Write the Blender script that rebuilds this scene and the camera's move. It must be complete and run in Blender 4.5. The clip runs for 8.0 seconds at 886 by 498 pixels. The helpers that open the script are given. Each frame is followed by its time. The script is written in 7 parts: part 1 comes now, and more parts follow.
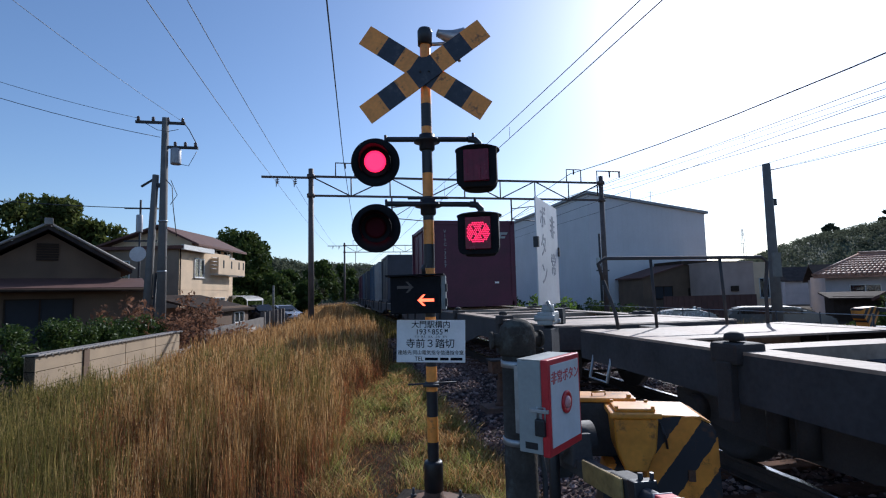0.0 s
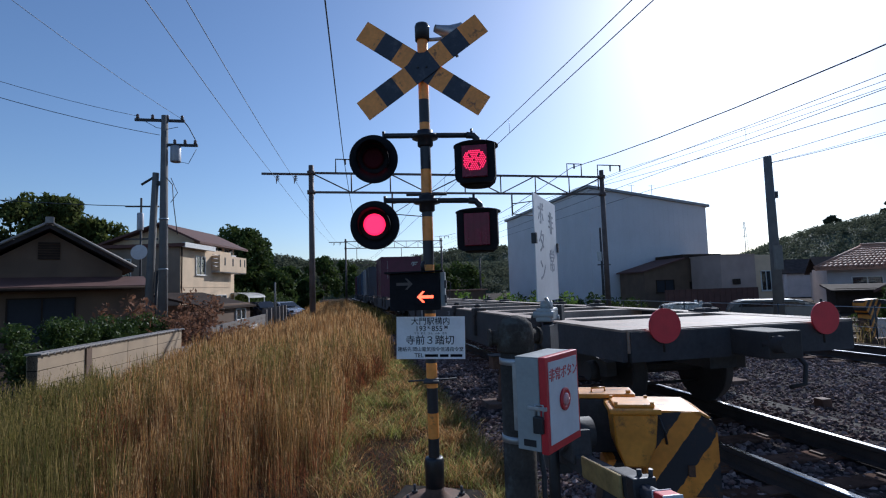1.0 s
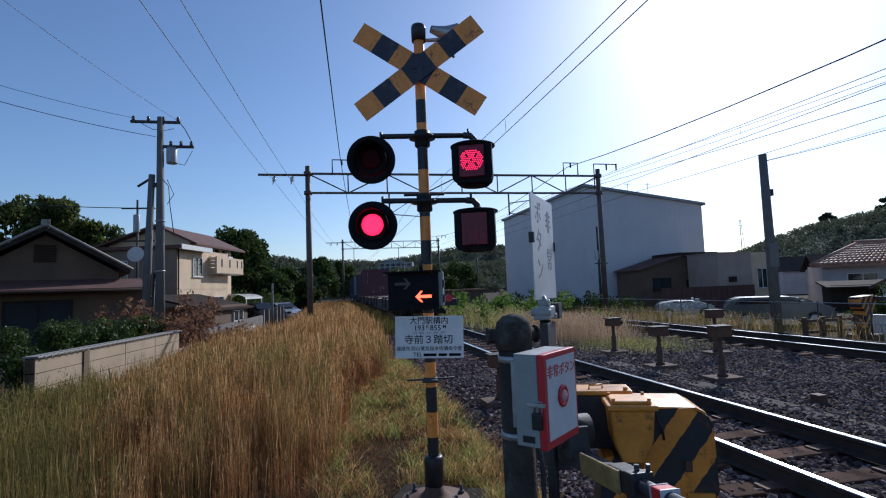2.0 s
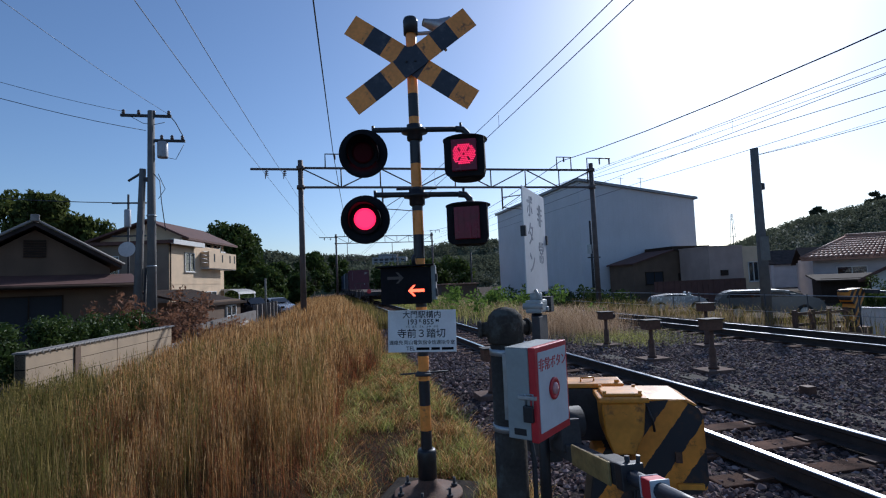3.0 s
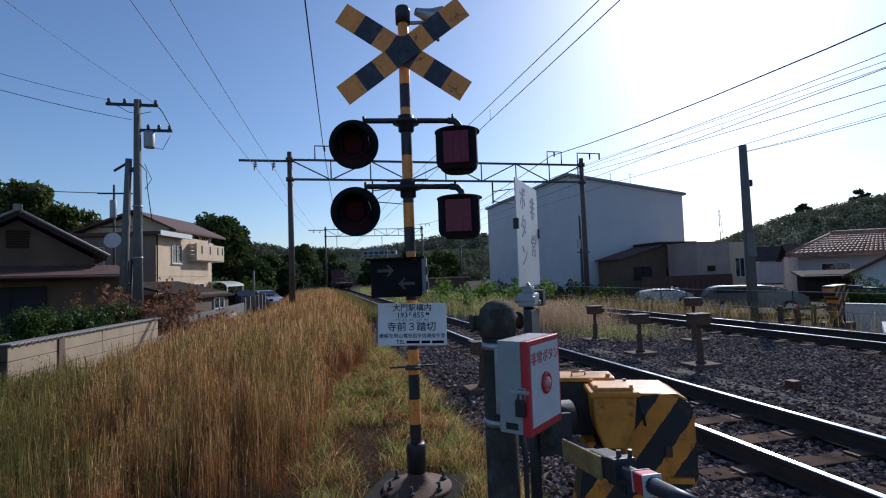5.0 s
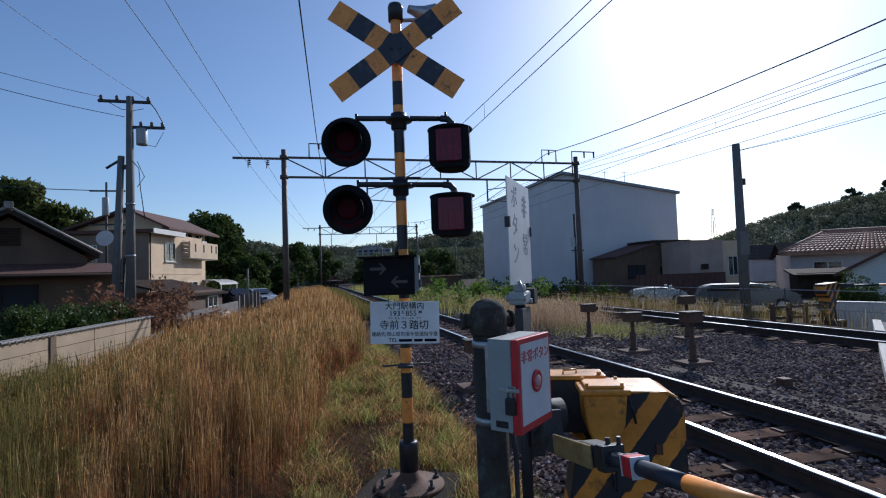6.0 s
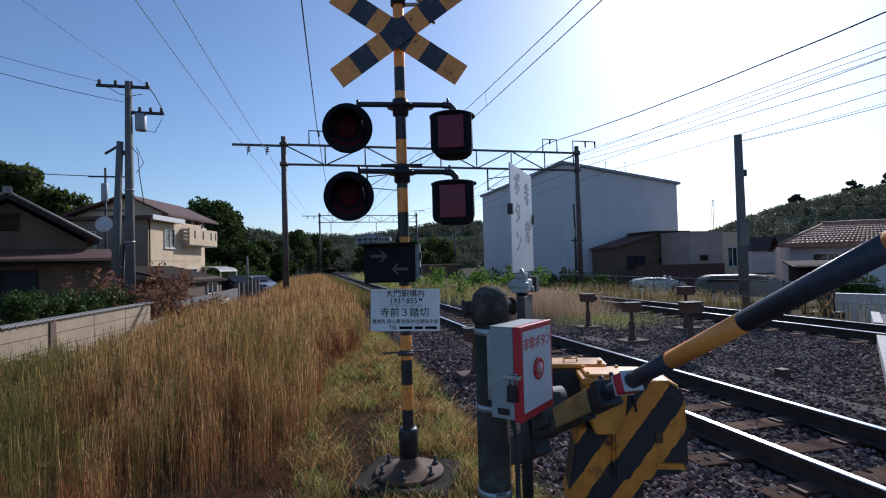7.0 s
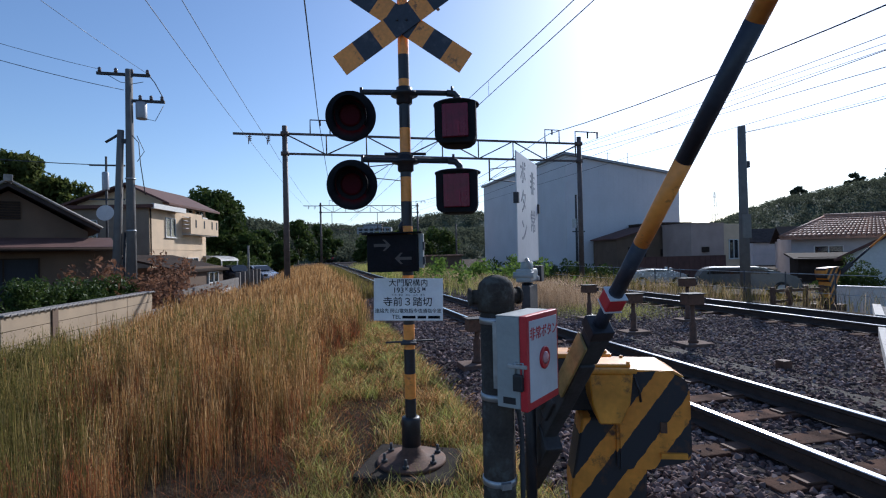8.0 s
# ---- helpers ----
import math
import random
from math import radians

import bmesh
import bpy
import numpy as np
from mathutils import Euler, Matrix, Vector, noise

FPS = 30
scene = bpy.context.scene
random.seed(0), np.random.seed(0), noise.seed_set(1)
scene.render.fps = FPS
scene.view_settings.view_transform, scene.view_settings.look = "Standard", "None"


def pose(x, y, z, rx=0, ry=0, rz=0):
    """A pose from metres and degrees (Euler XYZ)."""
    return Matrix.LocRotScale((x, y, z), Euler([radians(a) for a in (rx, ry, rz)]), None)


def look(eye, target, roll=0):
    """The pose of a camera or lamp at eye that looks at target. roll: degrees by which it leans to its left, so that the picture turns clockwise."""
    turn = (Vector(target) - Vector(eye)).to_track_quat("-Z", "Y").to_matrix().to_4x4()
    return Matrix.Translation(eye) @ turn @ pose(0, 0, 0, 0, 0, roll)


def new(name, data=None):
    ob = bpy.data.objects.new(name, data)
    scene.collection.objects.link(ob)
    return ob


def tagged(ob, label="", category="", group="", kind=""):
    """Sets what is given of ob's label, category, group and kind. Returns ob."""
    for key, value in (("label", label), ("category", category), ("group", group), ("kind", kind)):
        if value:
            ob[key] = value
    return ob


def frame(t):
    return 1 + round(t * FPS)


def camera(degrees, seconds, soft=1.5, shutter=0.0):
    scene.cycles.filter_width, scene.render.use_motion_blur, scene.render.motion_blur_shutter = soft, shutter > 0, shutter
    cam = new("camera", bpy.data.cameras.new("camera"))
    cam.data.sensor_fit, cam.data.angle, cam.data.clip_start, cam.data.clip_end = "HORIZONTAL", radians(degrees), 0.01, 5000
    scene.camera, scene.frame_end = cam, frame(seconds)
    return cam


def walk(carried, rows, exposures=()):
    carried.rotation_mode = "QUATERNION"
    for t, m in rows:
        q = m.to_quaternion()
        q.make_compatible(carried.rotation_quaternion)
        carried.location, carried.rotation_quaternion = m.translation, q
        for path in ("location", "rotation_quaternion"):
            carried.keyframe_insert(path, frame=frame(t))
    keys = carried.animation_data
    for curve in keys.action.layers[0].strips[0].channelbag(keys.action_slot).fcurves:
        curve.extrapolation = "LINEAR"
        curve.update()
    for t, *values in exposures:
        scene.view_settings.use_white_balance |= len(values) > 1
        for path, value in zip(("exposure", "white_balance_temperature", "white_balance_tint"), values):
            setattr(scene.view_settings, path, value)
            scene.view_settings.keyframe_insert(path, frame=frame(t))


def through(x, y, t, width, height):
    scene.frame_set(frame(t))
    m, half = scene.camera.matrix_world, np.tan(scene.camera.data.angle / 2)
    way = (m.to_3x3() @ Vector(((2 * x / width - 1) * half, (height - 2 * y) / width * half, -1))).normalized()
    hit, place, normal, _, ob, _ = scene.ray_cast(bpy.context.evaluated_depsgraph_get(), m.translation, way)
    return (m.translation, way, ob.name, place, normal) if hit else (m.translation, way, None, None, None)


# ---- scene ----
def aim(x, y, z, heading, pitch, lean):
    """A camera pose from its place, its heading clockwise from +y, its pitch and its lean, in degrees."""
    h, p = radians(heading), radians(pitch)
    way = Vector((math.sin(h) * math.cos(p), math.cos(h) * math.cos(p), math.sin(p)))
    return look((x, y, z), Vector((x, y, z)) + way, lean)


cam = camera(80.9, 8.0, soft=1.15)
walk(cam, [
    (0, aim(-0.009, -0.058, 1.450, 11.77, 4.92, -1.30)),
    (0.5, aim(0.012, -0.037, 1.454, 11.64, 4.36, -1.62)),
    (1, aim(0.009, -0.054, 1.459, 11.62, 4.41, -1.77)),
    (1.5, aim(-0.003, -0.071, 1.458, 11.67, 4.58, -1.99)),
    (3, aim(0.007, -0.076, 1.453, 12.61, 3.74, -2.38)),
    (3.5, aim(0.008, -0.069, 1.452, 12.86, 3.63, -2.19)),
    (4, aim(0.001, -0.048, 1.452, 13.15, 3.27, -2.02)),
    (4.5, aim(-0.000, -0.039, 1.448, 13.39, 3.08, -1.96)),
    (6, aim(0.024, -0.039, 1.448, 14.26, 2.79, -1.98)),
    (6.5, aim(0.021, -0.030, 1.444, 14.31, 2.32, -1.79)),
    (7, aim(0.016, -0.021, 1.439, 14.28, 1.58, -1.50)),
    (7.5, aim(0.009, -0.011, 1.433, 14.29, 0.91, -1.28)),
    (8, aim(0.000, 0.000, 1.431, 14.17, 0.55, -1.22)),
], exposures=[(0, 0.18, 5600, 12), (0.5, 0.0, 5500, 12), (1.5, -0.08, 5450, 12), (3.5, -0.14, 5450, 12), (6.5, -0.09, 5500, 12), (7.2, 0.02, 5500, 12), (8, 0.19, 5550, 12)])

# ---- light: a low clear sun ahead and to the right ----
SUN_EL, SUN_AZ = 29.5, 43.0          # azimuth clockwise from +y
world = bpy.data.worlds.new("sky")
scene.world = world
world.use_nodes = True
wn, wl = world.node_tree.nodes, world.node_tree.links
wn.clear()
sky = wn.new("ShaderNodeTexSky")
sky.sky_type = "NISHITA"
sky.sun_disc = False
sky.sun_elevation = radians(SUN_EL)
sky.sun_rotation = radians(SUN_AZ)
sky.air_density, sky.dust_density, sky.ozone_density = 1.0, 0.75, 2.6
back = wn.new("ShaderNodeBackground")
back.inputs["Strength"].default_value = 0.112
wout = wn.new("ShaderNodeOutputWorld")
wl.new(sky.outputs[0], back.inputs[0])
wl.new(back.outputs[0], wout.inputs[0])
sun = new("sun", bpy.data.lights.new("sun", "SUN"))
sun.data.energy, sun.data.angle, sun.data.color = 4.2, radians(0.55), (1.0, 0.93, 0.82)
se, sa = radians(SUN_EL), radians(SUN_AZ)
sun_way = Vector((math.sin(sa) * math.cos(se), math.cos(sa) * math.cos(se), math.sin(se)))
sun.matrix_world = look(sun_way * 50, (0, 0, 0))


# ---- materials ----
def mat(name, col, rough=0.7, metal=0.0, vary=0.25, scale=8.0, fine=60.0, bump=0.2, bump_scale=None,
        col2=None, spec=0.5, per_object=0.0, emit=None, dist=0.01):
    """A surface with variation at two scales, a fine relief and, where asked, a shade of its own for each object."""
    m = bpy.data.materials.new(name)
    m.use_nodes = True
    n, l = m.node_tree.nodes, m.node_tree.links
    b = n["Principled BSDF"]
    tc = n.new("ShaderNodeTexCoord")
    n1, n2 = n.new("ShaderNodeTexNoise"), n.new("ShaderNodeTexNoise")
    for nd, sc in ((n1, scale), (n2, fine)):
        nd.inputs["Scale"].default_value = sc
        nd.inputs["Detail"].default_value = 6
        l.new(tc.outputs["Object"], nd.inputs["Vector"])
    mixn = n.new("ShaderNodeMath")
    mixn.operation = "MULTIPLY_ADD"
    l.new(n2.outputs[0], mixn.inputs[0])
    mixn.inputs[1].default_value = 0.45
    l.new(n1.outputs[0], mixn.inputs[2])
    ramp = n.new("ShaderNodeValToRGB")
    c2 = col2 or tuple(c * (1 - vary) for c in col)
    c1 = col if col2 else tuple(min(1, c * (1 + vary * 0.6)) for c in col)
    ramp.color_ramp.elements[0].position, ramp.color_ramp.elements[1].position = 0.5, 0.95
    ramp.color_ramp.elements[0].color, ramp.color_ramp.elements[1].color = (*c2, 1), (*c1, 1)
    l.new(mixn.outputs[0], ramp.inputs[0])
    last = ramp.outputs[0]
    if per_object:
        oi, hs = n.new("ShaderNodeObjectInfo"), n.new("ShaderNodeHueSaturation")
        mr = n.new("ShaderNodeMapRange")
        mr.inputs[3].default_value, mr.inputs[4].default_value = 1 - per_object, 1 + per_object
        l.new(oi.outputs["Random"], mr.inputs[0])
        l.new(mr.outputs[0], hs.inputs["Value"])
        l.new(last, hs.inputs["Color"])
        last = hs.outputs[0]
    l.new(last, b.inputs["Base Color"])
    b.inputs["Metallic"].default_value = metal
    b.inputs["Specular IOR Level"].default_value = spec
    rr = n.new("ShaderNodeMapRange")
    rr.inputs[3].default_value, rr.inputs[4].default_value = max(0.03, rough - 0.12), min(1, rough + 0.12)
    l.new(n1.outputs[0], rr.inputs[0])
    l.new(rr.outputs[0], b.inputs["Roughness"])
    if bump:
        bp = n.new("ShaderNodeBump")
        bp.inputs["Strength"].default_value, bp.inputs["Distance"].default_value = bump, dist
        if bump_scale:
            n3 = n.new("ShaderNodeTexNoise")
            n3.inputs["Scale"].default_value, n3.inputs["Detail"].default_value = bump_scale, 5
            l.new(tc.outputs["Object"], n3.inputs["Vector"])
            l.new(n3.outputs[0], bp.inputs["Height"])
        else:
            l.new(n2.outputs[0], bp.inputs["Height"])
        l.new(bp.outputs[0], b.inputs["Normal"])
    if emit:
        b.inputs["Emission Color"].default_value = (*emit[:3], 1)
        b.inputs["Emission Strength"].default_value = emit[3]
    return m


def leafy(name, cols, through=0.35, rough=0.75, spec=0.15):
    """Blades and leaves: a shade of its own for each island, and light that passes through."""
    m = bpy.data.materials.new(name)
    m.use_nodes = True
    n, l = m.node_tree.nodes, m.node_tree.links
    n.clear()
    geo, ramp = n.new("ShaderNodeNewGeometry"), n.new("ShaderNodeValToRGB")
    e = ramp.color_ramp.elements
    e[0].color, e[1].color = (*cols[0], 1), (*cols[-1], 1)
    for i, c in enumerate(cols[1:-1]):
        e.new((i + 1) / (len(cols) - 1)).color = (*c, 1)
    l.new(geo.outputs["Random Per Island"], ramp.inputs[0])
    d, tr, mx = n.new("ShaderNodeBsdfPrincipled"), n.new("ShaderNodeBsdfTranslucent"), n.new("ShaderNodeMixShader")
    d.inputs["Roughness"].default_value = rough
    d.inputs["Specular IOR Level"].default_value = spec
    l.new(ramp.outputs[0], d.inputs["Base Color"])
    l.new(ramp.outputs[0], tr.inputs["Color"])
    mx.inputs[0].default_value = through
    out = n.new("ShaderNodeOutputMaterial")
    l.new(d.outputs[0], mx.inputs[1])
    l.new(tr.outputs[0], mx.inputs[2])
    l.new(mx.outputs[0], out.inputs[0])
    return m


def glass(name, col=(0.8, 0.85, 0.9), rough=0.03):
    """Dark reflecting window glass with a slight tint."""
    m = bpy.data.materials.new(name)
    m.use_nodes = True
    b = m.node_tree.nodes["Principled BSDF"]
    b.inputs["Base Color"].default_value = (*col, 1)
    b.inputs["Roughness"].default_value = rough
    b.inputs["Transmission Weight"].default_value = 0.9
    b.inputs["IOR"].default_value = 1.45
    return m


M_YELLOW = mat("amber_paint", (0.90, 0.33, 0.06), 0.42, vary=0.22, scale=5, fine=40, bump=0.08)
M_YELLOW2 = mat("weathered_yellow_paint", (0.74, 0.31, 0.04), 0.38, vary=0.3, scale=6, fine=30, bump=0.1)
M_YELLOW3 = mat("grimy_yellow_paint", (0.34, 0.24, 0.09), 0.6, vary=0.5, scale=12, fine=50, bump=0.2)
M_BLACK = mat("black_paint", (0.022, 0.022, 0.026), 0.45, vary=0.4, scale=9, bump=0.1)
M_NAVY = mat("faded_black_paint", (0.03, 0.034, 0.05), 0.5, vary=0.35, scale=9, bump=0.1)
M_WHITE = mat("white_enamel", (0.86, 0.86, 0.86), 0.35, vary=0.1, scale=6, bump=0.03)
M_GREYBOX = mat("pale_grey_paint", (0.33, 0.35, 0.345), 0.45, vary=0.14, scale=6, bump=0.05)
M_FACE = mat("dull_white_paint", (0.62, 0.62, 0.63), 0.45, vary=0.12, scale=6, fine=40, bump=0.03)
M_RED = mat("red_paint", (0.55, 0.025, 0.035), 0.4, vary=0.2, bump=0.04)
M_BUTTON = mat("red_button_cover", (0.62, 0.32, 0.32), 0.3, vary=0.1, bump=0)
M_INK = mat("black_ink", (0.012, 0.012, 0.016), 0.8, vary=0.1, bump=0, spec=0.05)
M_INKFADE = mat("sun_faded_ink", (0.30, 0.31, 0.34), 0.6, vary=0.3, bump=0)
M_GALV = mat("galvanised_steel", (0.42, 0.43, 0.44), 0.45, 0.7, vary=0.25, scale=14, bump=0.06)
M_STEEL = mat("dark_weathered_steel", (0.06, 0.058, 0.06), 0.7, 0.2, vary=0.4, scale=6, bump=0.15)
M_RUST = mat("rusty_steel", (0.13, 0.07, 0.045), 0.8, 0.2, vary=0.45, scale=10, bump=0.3)
M_FOOTING = mat("blackened_concrete", (0.045, 0.037, 0.030), 0.95, vary=0.45, scale=8, fine=60, bump=0.5, spec=0.08)
M_RUSTSLAB = mat("rust_stained_slab", (0.17, 0.115, 0.09), 0.9, vary=0.4, scale=5, fine=45, bump=0.25, spec=0.1)
M_CONC = mat("weathered_concrete", (0.21, 0.20, 0.18), 0.85, vary=0.28, scale=3, fine=45, bump=0.25)
M_CONCPOLE = mat("grey_concrete_pole", (0.15, 0.14, 0.13), 0.8, vary=0.22, scale=4, fine=60, bump=0.2)
M_OLDCONC = mat("sooty_old_concrete", (0.066, 0.055, 0.046), 0.92, vary=0.4, scale=6, fine=70, bump=0.4, spec=0.12)
M_PALECONC = mat("pale_new_concrete", (0.50, 0.46, 0.41), 0.8, vary=0.2, scale=4, fine=40, bump=0.2)
M_RAILHEAD = mat("polished_rail_head", (0.62, 0.61, 0.60), 0.22, 1.0, vary=0.1, scale=3, bump=0.02)
M_RAIL = mat("rusted_rail_web", (0.055, 0.038, 0.03), 0.75, 0.2, vary=0.4, scale=8, bump=0.25)
M_SLEEPER = mat("old_timber_sleeper", (0.12, 0.066, 0.045), 0.95, vary=0.45, scale=7, fine=50, bump=0.5, per_object=0.3, spec=0.06)
# bed colour kept very dark: it paints the shade in gaps between stones
M_BALLAST = mat("ballast_bed", (0.046, 0.036, 0.035), 0.9, vary=0.55, scale=16, fine=45, bump=1.0, bump_scale=22, dist=0.04, spec=0.05)
M_STONE = mat("ballast_stone", (0.17, 0.155, 0.145), 0.75, vary=0.4, scale=12, bump=0.3)
M_SOIL = mat("dry_soil", (0.075, 0.052, 0.036), 0.95, vary=0.5, scale=1.6, fine=22, bump=0.9, dist=0.03, col2=(0.04, 0.03, 0.02), spec=0.05)
M_ROAD = mat("asphalt", (0.06, 0.06, 0.062), 0.85, vary=0.3, scale=2, fine=90, bump=0.4)
M_LENS = mat("unlit_red_lens", (0.05, 0.004, 0.008), 0.6, vary=0.1, bump=0, spec=0.08)
M_ARROWOFF = mat("unlit_arrow", (0.09, 0.07, 0.06), 0.5, vary=0.1, bump=0)


def stripes(name, period, slant, phase, share, black=(0.022, 0.022, 0.028), amber=(0.72, 0.27, 0.03)):
    """Slanting hazard stripes painted on a housing, a little worn."""
    m = mat(name, amber, 0.55, vary=0.28, scale=6, fine=34, bump=0.1)
    n, l = m.node_tree.nodes, m.node_tree.links
    tc, sep = n.new("ShaderNodeTexCoord"), n.new("ShaderNodeSeparateXYZ")
    l.new(tc.outputs["Object"], sep.inputs[0])
    def op(kind, a, b):
        q = n.new("ShaderNodeMath")
        q.operation = kind
        for i, v in enumerate((a, b)):
            if isinstance(v, (int, float)):
                q.inputs[i].default_value = v
            else:
                l.new(v, q.inputs[i])
        return q.outputs[0]
    ns = n.new("ShaderNodeTexNoise")
    ns.inputs["Scale"].default_value = 25
    l.new(tc.outputs["Object"], ns.inputs["Vector"])
    s = op("ADD", op("MULTIPLY", sep.outputs[0], slant), op("MULTIPLY", sep.outputs[2], -1.0))
    s = op("ADD", s, op("MULTIPLY", ns.outputs[0], 0.03))
    fr = op("FRACT", op("ADD", op("MULTIPLY", s, 1 / period), 40.0 + phase), 0)
    on = op("GREATER_THAN", fr, 1 - share)
    mx = n.new("ShaderNodeMix")
    mx.data_type = "RGBA"
    b = n["Principled BSDF"]
    old = b.inputs["Base Color"].links[0].from_socket
    l.new(on, mx.inputs[0])
    l.new(old, mx.inputs[6])
    mx.inputs[7].default_value = (*black, 1)
    l.new(mx.outputs[2], b.inputs["Base Color"])
    return m


M_HAZARD = stripes("hazard_stripes", 0.307, 1.37, -0.25, 0.56)


def wear(m, col, scale, amount):
    """Patches of rust or grime over a painted surface."""
    n, l = m.node_tree.nodes, m.node_tree.links
    b = n["Principled BSDF"]
    old = b.inputs["Base Color"].links[0].from_socket
    tc, ns, rp, mx = n.new("ShaderNodeTexCoord"), n.new("ShaderNodeTexNoise"), n.new("ShaderNodeValToRGB"), n.new("ShaderNodeMix")
    ns.inputs["Scale"].default_value, ns.inputs["Detail"].default_value, ns.inputs["Roughness"].default_value = scale, 9, 0.7
    rp.color_ramp.elements[0].position, rp.color_ramp.elements[1].position = 0.62 - amount, 0.70 - amount * 0.6
    mx.data_type = "RGBA"
    l.new(tc.outputs["Object"], ns.inputs["Vector"])
    l.new(ns.outputs[0], rp.inputs[0])
    l.new(rp.outputs[0], mx.inputs[0])
    l.new(old, mx.inputs[6])
    mx.inputs[7].default_value = (*col, 1)
    l.new(mx.outputs[2], b.inputs["Base Color"])
    return m


wear(M_HAZARD, (0.09, 0.04, 0.02), 7, 0.06)
wear(M_YELLOW2, (0.12, 0.055, 0.025), 9, 0.06)
wear(M_YELLOW, (0.30, 0.12, 0.04), 11, 0.05)
wear(M_NAVY, (0.07, 0.07, 0.08), 9, 0.08)
wear(M_OLDCONC, (0.10, 0.098, 0.085), 12, 0.1)


# ---- mesh helpers ----
def box(bm, x0, x1, y0, y1, z0, z1, m=None, bev=0.0):
    r = bmesh.ops.create_cube(bm, size=1.0)
    vs = r["verts"]
    for v in vs:
        v.co = Vector(((x0 + x1) / 2 + v.co.x * (x1 - x0), (y0 + y1) / 2 + v.co.y * (y1 - y0), (z0 + z1) / 2 + v.co.z * (z1 - z0)))
    if bev:
        es = list({e for v in vs for e in v.link_edges})
        rr = bmesh.ops.bevel(bm, geom=es, offset=bev, segments=2, affect="EDGES", profile=0.6)
        vs = list({v for v in rr["verts"]} | {v for v in vs if v.is_valid})
    if m is not None:
        bmesh.ops.transform(bm, matrix=m, verts=vs)
    return vs


def tube(bm, a, b, r0, r1=None, seg=12, caps=True):
    """A round bar from a to b."""
    a, b = Vector(a), Vector(b)
    r1 = r0 if r1 is None else r1
    q = (b - a).to_track_quat("Z", "Y").to_matrix()
    rings = []
    for p, r in ((a, r0), (b, r1)):
        rings.append([bm.verts.new(p + q @ Vector((r * math.cos(2 * math.pi * i / seg), r * math.sin(2 * math.pi * i / seg), 0))) for i in range(seg)])
    for i in range(seg):
        j = (i + 1) % seg
        f = bm.faces.new((rings[0][i], rings[0][j], rings[1][j], rings[1][i]))
        f.smooth = True
    if caps:
        bm.faces.new(rings[0][::-1])
        bm.faces.new(rings[1])


def pipe(bm, pts, r, seg=8):
    """A bent round bar through the points, in one piece."""
    pts = [Vector(p) for p in pts]
    rings, x = [], None
    for i, p in enumerate(pts):
        d = (pts[min(i + 1, len(pts) - 1)] - pts[max(i - 1, 0)]).normalized()
        if x is None:
            x = d.orthogonal().normalized()
        x = (x - d * x.dot(d)).normalized()
        y = d.cross(x)
        rings.append([bm.verts.new(p + (x * math.cos(2 * math.pi * k / seg) + y * math.sin(2 * math.pi * k / seg)) * r) for k in range(seg)])
    for ra, rb in zip(rings, rings[1:]):
        for k in range(seg):
            j = (k + 1) % seg
            bm.faces.new((ra[k], ra[j], rb[j], rb[k])).smooth = True
    bm.faces.new(rings[0][::-1])
    bm.faces.new(rings[-1])


def lathe(bm, prof, seg=24, m=None, close=True):
    """Turn a profile of (radius, height) round the z axis."""
    m = m or Matrix()
    rings = [[bm.verts.new(m @ Vector((r * math.cos(2 * math.pi * i / seg), r * math.sin(2 * math.pi * i / seg), z))) for i in range(seg)] for r, z in prof]
    for a, b in zip(rings, rings[1:]):
        for i in range(seg):
            j = (i + 1) % seg
            f = bm.faces.new((a[i], a[j], b[j], b[i]))
            f.smooth = True
    if close:
        bm.faces.new(rings[0][::-1])
        bm.faces.new(rings[-1])


def prism(bm, pts, depth, m=None):
    """A polygon in the xz plane, drawn out along y by depth."""
    m = m or Matrix()
    a = [bm.verts.new(m @ Vector((x, 0, z))) for x, z in pts]
    b = [bm.verts.new(m @ Vector((x, depth, z))) for x, z in pts]
    bm.faces.new(a)
    bm.faces.new(b[::-1])
    k = len(pts)
    for i in range(k):
        bm.faces.new((a[i], b[i], b[(i + 1) % k], a[(i + 1) % k]))


def finish(name, bm, material):
    bmesh.ops.recalc_face_normals(bm, faces=bm.faces)
    me = bpy.data.meshes.new(name)
    bm.to_mesh(me)
    bm.free()
    me.materials.append(material)
    return me


def part(name, bm, material, parent, label="", m=None):
    ob = new(name, finish(name, bm, material))
    ob.parent = parent
    if m is not None:
        ob.matrix_basis = m
    return tagged(ob, label) if label else ob


def thing(name, m, label, category, group="", kind=""):
    ob = new(name)
    ob.empty_display_size = 0.1
    ob.matrix_basis = m
    return tagged(ob, label, category, group, kind)


def solid(name, bm, material, label, category, kind="", m=None, group=""):
    ob = new(name, finish(name, bm, material))
    if m is not None:
        ob.matrix_basis = m
    return tagged(ob, label, category, group, kind)


def B():
    return bmesh.new()


def boxpart(name, x0, x1, y0, y1, z0, z1, material, parent, label="", bev=0.0, m=None):
    b = B()
    box(b, x0, x1, y0, y1, z0, z1, None, bev)
    return part(name, b, material, parent, label, m)


def tubepart(name, a, b2, r0, r1, material, parent, label="", seg=12):
    b = B()
    tube(b, a, b2, r0, r1, seg)
    return part(name, b, material, parent, label)


